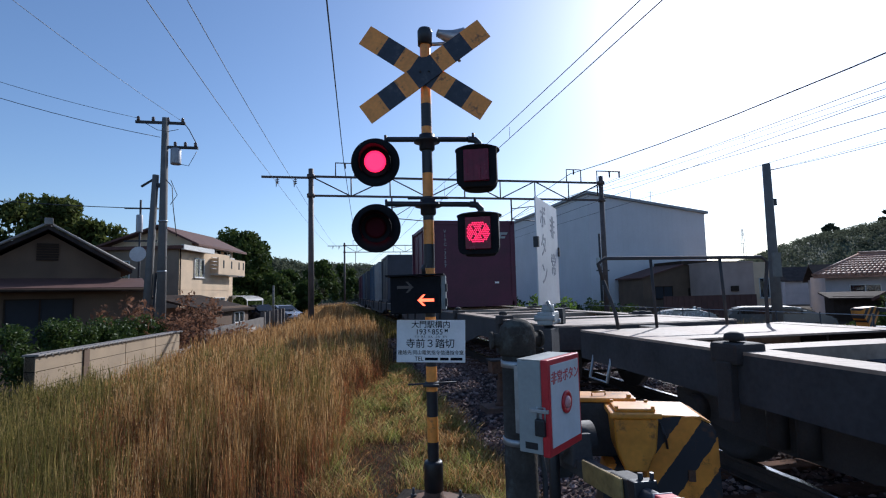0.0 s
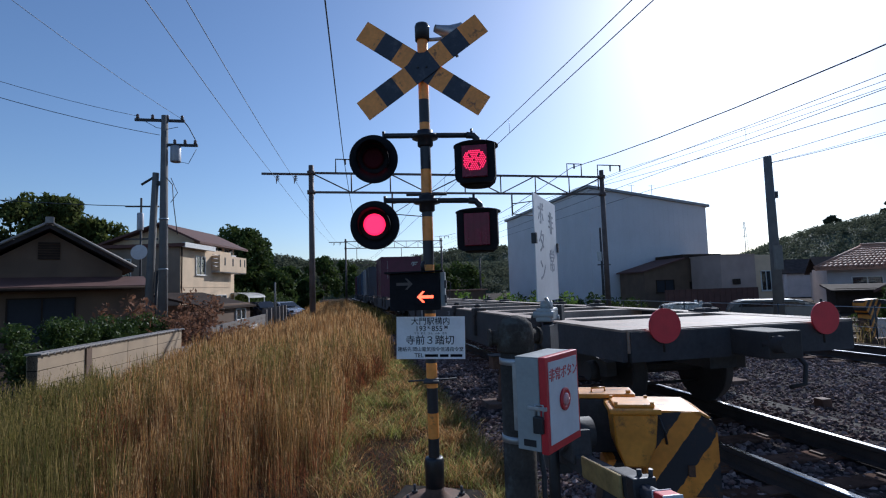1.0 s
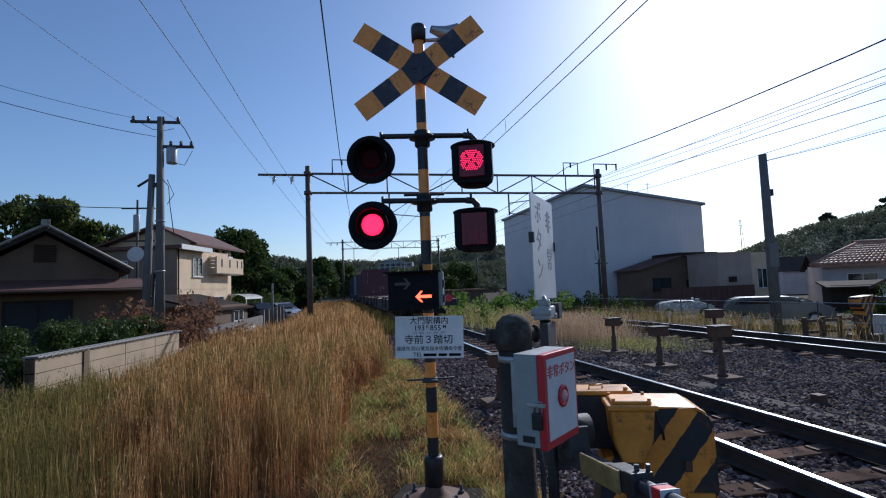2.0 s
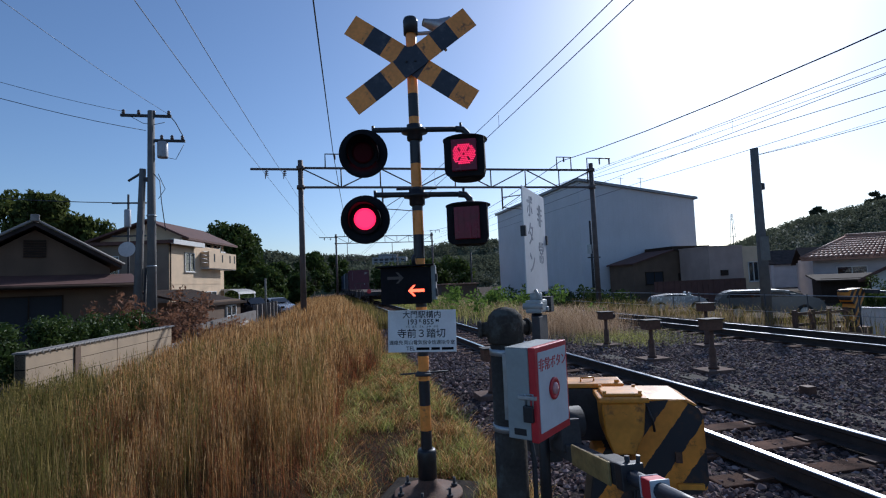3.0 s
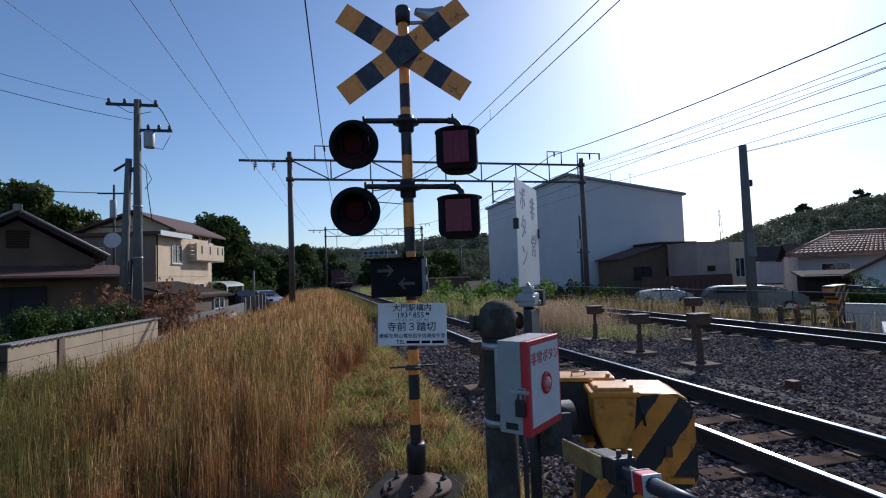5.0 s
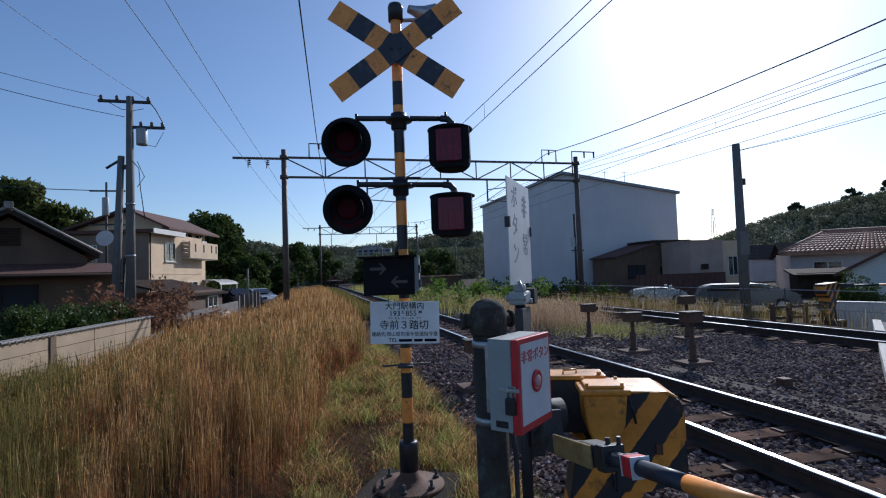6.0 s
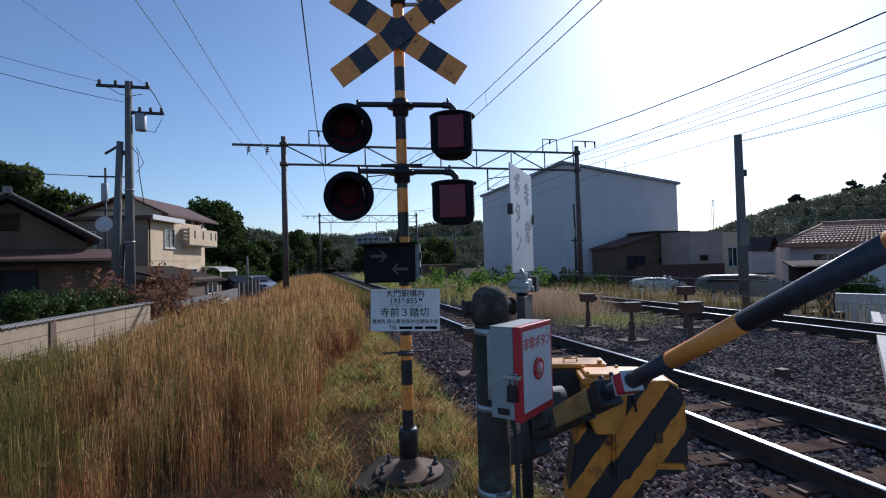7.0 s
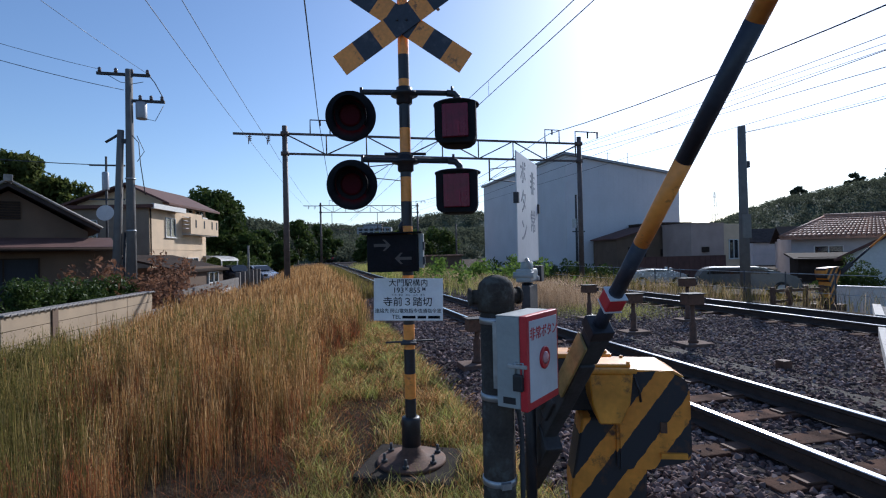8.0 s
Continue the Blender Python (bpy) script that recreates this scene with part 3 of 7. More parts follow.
    text("phone_word", "TEL", 0.043, M_INK, board, at(-0.09, -0.0036, -0.133))
    for a, c in ((-0.045, 0.055), (0.07, 0.135), (0.15, 0.24)):
        boxpart("number_bar", a, c, -0.0042, -0.003, -0.144, -0.124, M_INK, board)
    for x in (-0.22, 0.22):
        boxpart("mount_strap", x * 0.2 - 0.012, x * 0.2 + 0.012, 0.003, 0.03, -0.15, 0.15, M_GALV, board)
    # step irons
    b = B()
    tube(b, (-0.18, -0.03, 0.762), (0.19, 0.0, 0.772), 0.007, None, 8)
    tube(b, (-0.06, -0.06, 0.757), (0.06, -0.06, 0.757), 0.012, None, 8)
    lathe(b, [(0.046, 0.745), (0.055, 0.75), (0.055, 0.775), (0.046, 0.78)], 16)
    part("step_iron", b, M_STEEL, root, "thin horizontal steel rod with a clamp")
    return root


# ---- emergency button on its concrete post ----
def button_post():
    root = thing("concrete_button_post", pose(0.735, 2.035, 0, 0, 0, 0), "grey concrete post with a domed cap beside the crossing", "post")
    b = B()
    lathe(b, [(0.068, -0.7), (0.0665, 1.22)], 28)
    part("shaft", b, M_OLDCONC, root)
    b = B()
    lathe(b, [(0.072, 1.19), (0.077, 1.2), (0.077, 1.27), (0.07, 1.305), (0.045, 1.33), (0.012, 1.34)], 24)
    for dx in (-0.1, 0.1):
        tube(b, (0, 0, 1.25), (dx, 0.02, 1.25), 0.03, None, 12)
        tube(b, (dx, 0.02, 1.25), (dx * 1.12, 0.022, 1.25), 0.037, None, 12)
    part("cap", b, M_OLDCONC, root, "dark cast cap with side pipe stubs")
    for z in (1.155, 0.845, 0.50):
        b = B()
        lathe(b, [(0.0675, z - 0.014), (0.071, z - 0.013), (0.071, z + 0.013), (0.0675, z + 0.014)], 24)
        box(b, -0.02, 0.02, -0.085, -0.065, z - 0.012, z + 0.012)
        part("steel_band", b, M_GALV, root, "galvanised strap band")
    b = B()
    pipe(b, [(0.07, -0.03, 0.84), (0.085, -0.04, 0.7), (0.085, -0.04, -0.3)], 0.011)
    part("conduit", b, M_STEEL, root)
    return root


def button_box():
    # local x along the front, -y out of it
    root = thing("emergency_button_box", pose(0.807, 1.88, 0, 0, 0, 41), "pale grey emergency button box with red edge on a concrete post", "button box")
    W2, D2 = 0.140, 0.063
    boxpart("body", -W2, W2, -D2 + 0.03, D2, 0.86, 1.195, M_GREYBOX, root, "pale grey box body", 0.005)
    boxpart("lid", -W2 - 0.003, W2 + 0.003, -D2, -D2 + 0.028, 0.855, 1.2, M_RED, root, "red-edged lid", 0.004)
    boxpart("face_plate", -W2 + 0.018, W2 - 0.014, -D2 - 0.003, -D2 + 0.002, 0.885, 1.18, M_FACE, root, "dull white face plate", 0.001)
    boxpart("top_plate", -W2, W2 - 0.01, -D2 + 0.03, D2, 1.195, 1.199, M_GREYBOX, root)
    text("lettering", "非常ボタン", 0.050, M_RED, root, at(0.002, -D2 - 0.0035, 1.128), "red emergency button lettering")
    face = at(0.0, -D2 - 0.003, 1.03) @ Matrix.Rotation(math.pi / 2, 4, "X")
    b = B()
    lathe(b, [(0.042, 0), (0.043, 0.005), (0.038, 0.008), (0.026, 0.007), (0.024, 0.001)], 28, face)
    part("button_ring", b, M_RED, root, "red button guard ring")
    b = B()
    lathe(b, [(0.024, 0.001), (0.023, 0.009), (0.017, 0.013), (0.006, 0.015)], 24, face)
    part("button", b, M_BUTTON, root, "domed red push button")
    # hasp and padlock on the side
    b = B()
    box(b, -W2 - 0.012, -W2, -D2 + 0.0, -D2 + 0.075, 1.01, 1.024, None, 0.002)
    pipe(b, [(-W2 - 0.006, -D2 + 0.015, 0.98), (-W2 - 0.006, -D2 + 0.015, 1.03), (-W2 - 0.006, -D2 + 0.045, 1.03), (-W2 - 0.006, -D2 + 0.045, 0.98)], 0.004)
    part("hasp", b, M_GALV, root, "steel hasp")
    boxpart("padlock", -W2 - 0.022, -W2 - 0.002, -D2 + 0.012, -D2 + 0.05, 0.93, 0.99, M_BLACK, root, "black padlock", 0.004)
    boxpart("vent", -W2 - 0.002, -W2 + 0.002, -D2 + 0.05, -D2 + 0.1, 0.876, 0.9, M_BLACK, root)
    boxpart("back_bracket", -0.06, 0.0, D2 - 0.002, D2 + 0.06, 0.9, 1.16, M_GALV, root)
    return root


def pointer_sign():
    root = thing("vertical_warning_plate", pose(1.06, 2.435, 0, 0, 0, 54), "tall sun-faded white emergency button sign plate on a bracket", "sign")
    boxpart("plate", -0.235, 0.235, -0.003, 0.003, 1.385, 1.905, M_FACE, root, "sun-bleached white plate", 0.002)
    for i, ch in enumerate("ボタン"):
        text("faded_character", ch, 0.125, M_INKFADE, root, at(-0.10, -0.0036, 1.81 - i * 0.14))
    for i, ch in enumerate("非常"):
        text("faded_character", ch, 0.125, M_INKFADE, root, at(0.11, -0.0036, 1.78 - i * 0.2))
    boxpart("edge_clip", -0.245, -0.225, -0.012, 0.012, 1.66, 1.71, M_STEEL, root)
    boxpart("edge_clip", 0.225, 0.245, -0.012, 0.012, 1.64, 1.69, M_STEEL, root)
    b = B()
    pipe(b, [(-0.10, -0.01, 1.40), (-0.11, -0.03, 1.36), (-0.06, -0.03, 1.33)], 0.009)
    box(b, -0.13, 0.03, -0.04, 0.04, 1.285, 1.35, None, 0.012)
    tube(b, (-0.05, 0, 1.34), (-0.05, 0, 1.385), 0.034, 0.03)
    tube(b, (-0.12, -0.05, 1.32), (-0.12, 0.05, 1.32), 0.016)
    tube(b, (0.0, -0.05, 1.30), (0.0, 0.05, 1.30), 0.012)
    part("bracket", b, M_GREYBOX, root, "pale grey cast bracket")
    boxpart("dark_coupling", 0.06, 0.13, -0.05, 0.04, 1.28, 1.36, M_STEEL, root)
    boxpart("mount_plate", -0.17, 0.0, -0.04, 0.0, 1.15, 1.27, M_STEEL, root)
    b = B()
    tube(b, (-0.05, 0, -0.35), (-0.05, 0, 1.28), 0.028)
    part("stem", b, M_BLACK, root)
    return root


# ---- barrier: machine and boom ----
BOOM_HUB = Vector((1.115, 2.348, 0.744))
BOOM_TURN = -3.0           # degrees of the boom's plane from the line's direction


def barrier_machine():
    root = thing("barrier_machine", pose(1.67, 2.34, 0, 0, 0, -21), "yellow and black striped level crossing barrier machine on ballast", "barrier machine")
    b = B()
    prism(b, [(-0.20, 0.36), (-0.20, 0.845), (0.02, 0.845), (0.07, 0.84), (0.118, 0.815), (0.145, 0.76), (0.150, 0.44), (0.13, 0.405), (-0.05, 0.37)], 0.34, at(0, -0.17, 0))
    bmesh.ops.bevel(b, geom=b.edges[:], offset=0.014, segments=2, affect="EDGES")
    part("housing", b, M_HAZARD, root, "rounded striped steel housing")
    b = B()
    prism(b, [(-0.19, 0.84), (0.06, 0.836), (0.109, 0.812), (0.117, 0.819), (0.069, 0.8455), (-0.19, 0.850)], 0.325, at(0, -0.1625, 0))
    part("top_cover", b, M_YELLOW2, root, "sunlit yellow top cover")
    b = B()
    prism(b, [(-0.335, 0.845), (-0.13, 0.845), (-0.145, 0.70), (-0.19, 0.60), (-0.29, 0.60), (-0.325, 0.70)], 0.19, at(0, -0.225, 0))
    bmesh.ops.bevel(b, geom=b.edges[:], offset=0.008, segments=1, affect="EDGES")
    part("control_box", b, M_YELLOW2, root, "tapered yellow terminal box")
    b = B()
    box(b, -0.35, -0.115, -0.24, -0.02, 0.845, 0.872, None, 0.008)
    box(b, -0.325, -0.14, -0.215, -0.045, 0.872, 0.888, None, 0.006)
    for x, y in ((-0.315, -0.205), (-0.15, -0.205), (-0.315, -0.055), (-0.15, -0.055)):
        tube(b, (x, y, 0.885), (x, y, 0.898), 0.009, None, 8)
    part("lid", b, M_YELLOW2, root, "stepped yellow lid with bolts")
    b = B()
    prism(b, [(-0.36, 0.60), (-0.12, 0.60), (-0.05, 0.40), (-0.08, -0.35), (-0.38, -0.35), (-0.42, 0.25)], 0.22, at(0, -0.13, 0))
    bmesh.ops.bevel(b, geom=b.edges[:], offset=0.01, segments=1, affect="EDGES")
    part("pedestal", b, M_HAZARD, root, "striped steel pedestal")
    boxpart("rear_cover", -0.50, -0.205, -0.01, 0.15, 0.60, 0.872, M_STEEL, root, "dark gear cover", 0.012)
    b = B()
    box(b, -0.515, -0.19, -0.018, 0.165, 0.874, 0.898, None, 0.006)
    for x in (-0.49, -0.22):
        tube(b, (x, 0.01, 0.896), (x, 0.01, 0.912), 0.012, None, 6)
    pipe(b, [(-0.40, 0.04, 0.898), (-0.40, 0.04, 0.916), (-0.33, 0.06, 0.916), (-0.33, 0.06, 0.898)], 0.005, 6)
    part("cover_plate", b, M_YELLOW2, root, "long yellow cover plate with bolts and a grip")
    boxpart("base_plate", -0.45, 0.05, -0.2, 0.2, -0.36, -0.3, M_CONC, root)
    b = B()
    tube(b, (-0.42, -0.02, 0.70), (-0.62, -0.02, 0.70), 0.05)
    part("drive_shaft", b, M_STEEL, root)
    b = B()
    pipe(b, [(-0.12, -0.19, 0.82), (-0.1, -0.2, 0.76), (-0.09, -0.185, 0.70)], 0.006)
    part("cable", b, M_BLACK, root)
    boxpart("hinge", 0.0, 0.03, -0.182, -0.165, 0.55, 0.6, M_RUST, root)
    boxpart("catch", 0.0, 0.12, -0.19, -0.165, 0.43, 0.455, M_YELLOW2, root)
    return root


def barrier_boom():
    """The boom in its own space: along +x from the hub, up +z."""
    root = thing("barrier_boom", Matrix.Translation(BOOM_HUB), "black and amber barrier boom on a dark iron holder", "barrier boom")
    o = -0.10
    b = B()
    box(b, -0.20, 0.44, -0.035, 0.035, o - 0.055, o + 0.02, None, 0.008)
    tube(b, (0, -0.07, 0), (0, 0.09, 0), 0.075, None, 20)
    box(b, -0.06, 0.10, -0.05, 0.05, -0.12, 0.03, None, 0.01)
    part("holder", b, M_STEEL, root, "dark iron boom holder")
    b = B()
    box(b, -0.62, -0.15, -0.045, 0.045, o - 0.12, o + 0.02, None, 0.012)
    box(b, -0.30, -0.1, -0.03, 0.03, o - 0.04, 0.02, None, 0.008)
    part("counterweight", b, M_STEEL, root, "dark iron counterweight")
    boxpart("yellow_plate", 0.20, 0.56, -0.052, -0.038, o - 0.05, o + 0.04, M_YELLOW3, root, "yellow painted cheek plate", 0.008)
    boxpart("holder_block", 0.44, 0.60, -0.036, 0.045, o - 0.045, o + 0.04, M_STEEL, root, "", 0.008)
    b = B()
    box(b, 0.60, 0.655, -0.046, 0.046, o - 0.046, o + 0.048, None, 0.006)
    tube(b, (0.62, 0.0, o + 0.03), (0.62, 0.0, o + 0.07), 0.010, None, 8)
    tube(b, (0.64, 0.03, o + 0.03), (0.65, 0.03, o + 0.075), 0.008, None, 8)
    part("clamp", b, M_BLACK, root, "black boom clamp")
    b = B()
    box(b, 0.765, 0.825, -0.034, 0.034, o - 0.034, o + 0.034, None, 0.006)
    part("red_sleeve", b, M_RED, root, "red and white reflective sleeve")
    for e in (0.825, 0.757):
        boxpart("white_edge", e + 0.002, e + 0.007, -0.035, 0.035, o - 0.035, o + 0.035, M_FACE, root)
    x, k = 0.84, 0
    while x < 6.3:
        x1 = x + (0.24 if k == 0 else 0.33 if k == 1 else 0.40 if k == 2 else 0.55)
        r0, r1 = 0.0275 - 0.002 * (x - 0.66), 0.0275 - 0.002 * (x1 - 0.66)
        b = B()
        tube(b, (x, 0, o), (x1, 0, o), r0, r1, 16)
        part("boom_section", b, M_NAVY if k % 2 == 0 else M_YELLOW, root)
        x, k = x1, k + 1
    b = B()
    tube(b, (0.60, 0, o), (0.84, 0, o), 0.0278)
    part("boom_root", b, M_NAVY, root)
    return root


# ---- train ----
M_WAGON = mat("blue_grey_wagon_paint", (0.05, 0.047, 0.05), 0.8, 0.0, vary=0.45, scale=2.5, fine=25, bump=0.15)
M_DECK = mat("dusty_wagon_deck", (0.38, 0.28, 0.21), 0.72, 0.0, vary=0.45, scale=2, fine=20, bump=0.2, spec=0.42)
M_MAROON = mat("maroon_container_paint", (0.085, 0.014, 0.036), 0.5, vary=0.25, scale=2, fine=20, bump=0.1)
M_CBLUE = mat("blue_container_paint", (0.03, 0.07, 0.14), 0.5, vary=0.25, scale=2, fine=20, bump=0.1)
M_CSLATE = mat("slate_container_paint", (0.04, 0.045, 0.062), 0.5, vary=0.25, scale=2, fine=20, bump=0.1)
M_CGREY = mat("grey_container_paint", (0.28, 0.29, 0.30), 0.5, vary=0.25, scale=2, fine=20, bump=0.1)
M_UNDER = mat("brake_dust_black", (0.045, 0.038, 0.036), 0.8, 0.1, vary=0.4, scale=5, bump=0.2)
TRAIN_SPEED, TAIL0 = 17.67, -13.22
WHEELS = []


def wagon(y0, load, last=False):
    """A flat container wagon; its space starts at its rear end on the rail heads."""
    root = thing("container_wagon", at(TRACKS[0], TAIL0 + y0, 0), "blue-grey flat container wagon with open deck frame" if not load else "blue-grey flat container wagon carrying containers", "railway wagon", "goods train wagons")
    L, hw = 18.5, 1.32
    for s in (-1, 1):
        b = B()
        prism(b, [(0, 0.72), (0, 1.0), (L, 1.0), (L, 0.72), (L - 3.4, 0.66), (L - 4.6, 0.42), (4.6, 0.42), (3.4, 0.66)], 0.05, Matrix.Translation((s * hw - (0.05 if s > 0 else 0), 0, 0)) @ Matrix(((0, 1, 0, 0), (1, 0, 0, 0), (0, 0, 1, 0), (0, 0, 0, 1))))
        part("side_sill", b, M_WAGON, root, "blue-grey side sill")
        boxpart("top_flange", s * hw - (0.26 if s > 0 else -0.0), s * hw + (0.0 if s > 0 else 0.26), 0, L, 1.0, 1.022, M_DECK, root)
    b = B()
    box(b, -0.16, 0.16, 0.3, L - 0.3, 0.55, 0.90)
    part("centre_sill", b, M_WAGON, root)
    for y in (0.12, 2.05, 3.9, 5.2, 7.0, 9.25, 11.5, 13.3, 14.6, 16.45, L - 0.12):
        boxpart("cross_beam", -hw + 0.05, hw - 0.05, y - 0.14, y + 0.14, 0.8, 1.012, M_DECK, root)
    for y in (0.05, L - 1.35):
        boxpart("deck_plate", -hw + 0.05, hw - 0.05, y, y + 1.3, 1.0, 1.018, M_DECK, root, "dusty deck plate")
    for y in (2.1, 5.3, 7.1, 11.3, 13.1, 16.3):
        for s in (-1, 1):
            b = B()
            box(b, s * 1.25 - 0.12, s * 1.25 + 0.12, y - 0.13, y + 0.13, 0.93, 1.075, None, 0.03)
            box(b, s * 1.20 - 0.07, s * 1.20 + 0.07, y + 0.12, y + 0.24, 1.0, 1.05, None, 0.012)
            box(b, s * 1.345 - 0.03, s * 1.345 + 0.03, y - 0.07, y + 0.07, 0.55, 0.95, None, 0.012)
            lathe(b, [(0.07, 1.085), (0.06, 1.13), (0.025, 1.145)], 10, at(s * 1.27, y, 0))
            part("container_lock", b, M_UNDER, root, "black container lock")
    for yb in (2.3, L - 2.3):
        bog = new("bogie")
        bog.empty_display_size = 0.2
        bog.parent = root
        bog.matrix_basis = at(0, yb, 0)
        for s in (-1, 1):
            b = B()
            prism(b, [(-1.25, 0.40), (-1.25, 0.56), (-0.5, 0.66), (0.5, 0.66), (1.25, 0.56), (1.25, 0.40), (0.5, 0.30), (-0.5, 0.30)], 0.12, Matrix.Translation((s * 0.86 - 0.06, 0, 0)) @ Matrix(((0, 1, 0, 0), (1, 0, 0, 0), (0, 0, 1, 0), (0, 0, 0, 1))))
            for y in (-0.95, 0.95):
                tube(b, (s * 0.9, y, 0.43), (s * 1.02, y, 0.43), 0.13, 0.11, 14)
            for y in (-0.12, 0.12):
                tube(b, (s * 0.95, y, 0.34), (s * 0.95, y, 0.62), 0.07, None, 10)
            part("side_frame", b, M_UNDER, bog)
        boxpart("bolster", -0.9, 0.9, -0.18, 0.18, 0.5, 0.75, M_UNDER, bog)
        for y in (-0.95, 0.95):
            b = B()
            tube(b, (-0.8, 0, 0), (0.8, 0, 0), 0.07, None, 12)
            for s in (-1, 1):
                lathe(b, [(0.46, 0), (0.46, 0.03), (0.43, 0.035), (0.43, 0.13), (0.36, 0.13), (0.33, 0.06), (0.13, 0.06), (0.1, 0.16)], 30, at(s * 0.505, 0, 0) @ Matrix.Rotation(s * math.pi / 2, 4, "Y"))
            for q in range(3):
                a = q * 2.1
                tube(b, (-0.6, 0.22 * math.cos(a), 0.22 * math.sin(a)), (0.6, 0.22 * math.cos(a), 0.22 * math.sin(a)), 0.02, None, 6)
            w = part("wheelset", b, M_UNDER, bog, "", at(0, y, 0.43))
            if last:
                WHEELS.append((w, y))
    b = B()
    box(b, -0.18, 0.18, -0.5, 0.3, 0.74, 0.99, None, 0.02)
    tube(b, (-0.1, -0.42, 0.88), (-0.1, -0.62, 0.88), 0.09, 0.07)
    part("coupler", b, M_UNDER, root, "black coupler")
    b = B()
    pipe(b, [(0.45, -0.05, 0.8), (0.5, -0.2, 0.62), (0.42, -0.25, 0.45), (0.3, -0.2, 0.42)], 0.022)
    part("brake_hose", b, M_UNDER, root)
    boxpart("end_sill", -1.25, 1.25, -0.04, 0.0, 0.72, 1.0, M_WAGON, root, "blue-grey end sill")
    boxpart("tank", -0.9, -0.4, 7.6, 9.2, 0.42, 0.85, M_UNDER, root, "", 0.06)
    boxpart("brake_gear", 0.3, 1.0, 9.8, 11.2, 0.35, 0.8, M_UNDER, root, "", 0.03)
    # end rail
    b = B()
    y = L - 0.1
    pipe(b, [(-1.05, y + 0.05, 1.56), (-1.1, y + 0.05, 1.74), (-1.02, y + 0.05, 1.80), (1.02, y + 0.05, 1.80), (1.1, y + 0.05, 1.74), (1.05, y + 0.05, 1.42), (1.0, y, 1.02)], 0.02)
    pipe(b, [(-1.05, y + 0.05, 1.56), (-0.95, y, 1.2), (-0.92, y, 1.02)], 0.02)
    for x in (-0.45, 0.45):
        tube(b, (x, y + 0.05, 1.8), (x, y, 1.02), 0.017, None, 8)
    part("end_handrail", b, M_WAGON, root, "thin blue-grey end handrail")
    b = B()
    for s in (-1, 1):
        pipe(b, [(s * 1.25, L - 0.25, 1.0), (s * 1.36, L - 0.25, 0.55), (s * 1.36, L - 0.6, 0.55), (s * 1.25, L - 0.6, 1.0)], 0.017)
    part("step_iron", b, M_GALV, root)
    if last:
        for s in (-1, 1):
            b = B()
            lathe(b, [(0.165, 0), (0.165, 0.02)], 30, at(s * 0.91, -0.06, 1.05) @ Matrix.Rotation(math.pi / 2, 4, "X"))
            part("tail_disc", b, mat("red_tail_disc", (0.62, 0.04, 0.05), 0.5, vary=0.12, bump=0.03), root, "round red tail marker disc")
            tubepart("disc_rod", (s * 0.91, -0.04, 0.8), (s * 0.91, -0.04, 1.24), 0.012, None, M_UNDER, root)
        side = Matrix.Translation((-hw - 0.004, 0, 0)) @ Matrix.Rotation(-math.pi / 2, 4, "Z")
        text("class_mark", "コキ", 0.14, M_INKFADE, root, side @ at(-7.75, 0, 0.87), "pale stencilled class letters")
        text("number_mark", "104-204", 0.235, M_INKFADE, root, side @ at(-7.7, 0, 0.70), "pale stencilled number")
        lathe_b = B()
        lathe(lathe_b, [(0.15, 0), (0.17, 0.012), (0.15, 0.024)], 24, at(-hw - 0.03, 11.6, 0.72) @ Matrix.Rotation(math.pi / 2, 4, "Y"))
        for q in range(3):
            a = q * math.pi / 3
            tube(lathe_b, (-hw - 0.02, 11.6 + 0.15 * math.cos(a), 0.72 + 0.15 * math.sin(a)), (-hw - 0.02, 11.6 - 0.15 * math.cos(a), 0.72 - 0.15 * math.sin(a)), 0.012, None, 6)
        part("hand_brake_wheel", lathe_b, M_GREYBOX, root, "pale hand brake wheel")
    return root


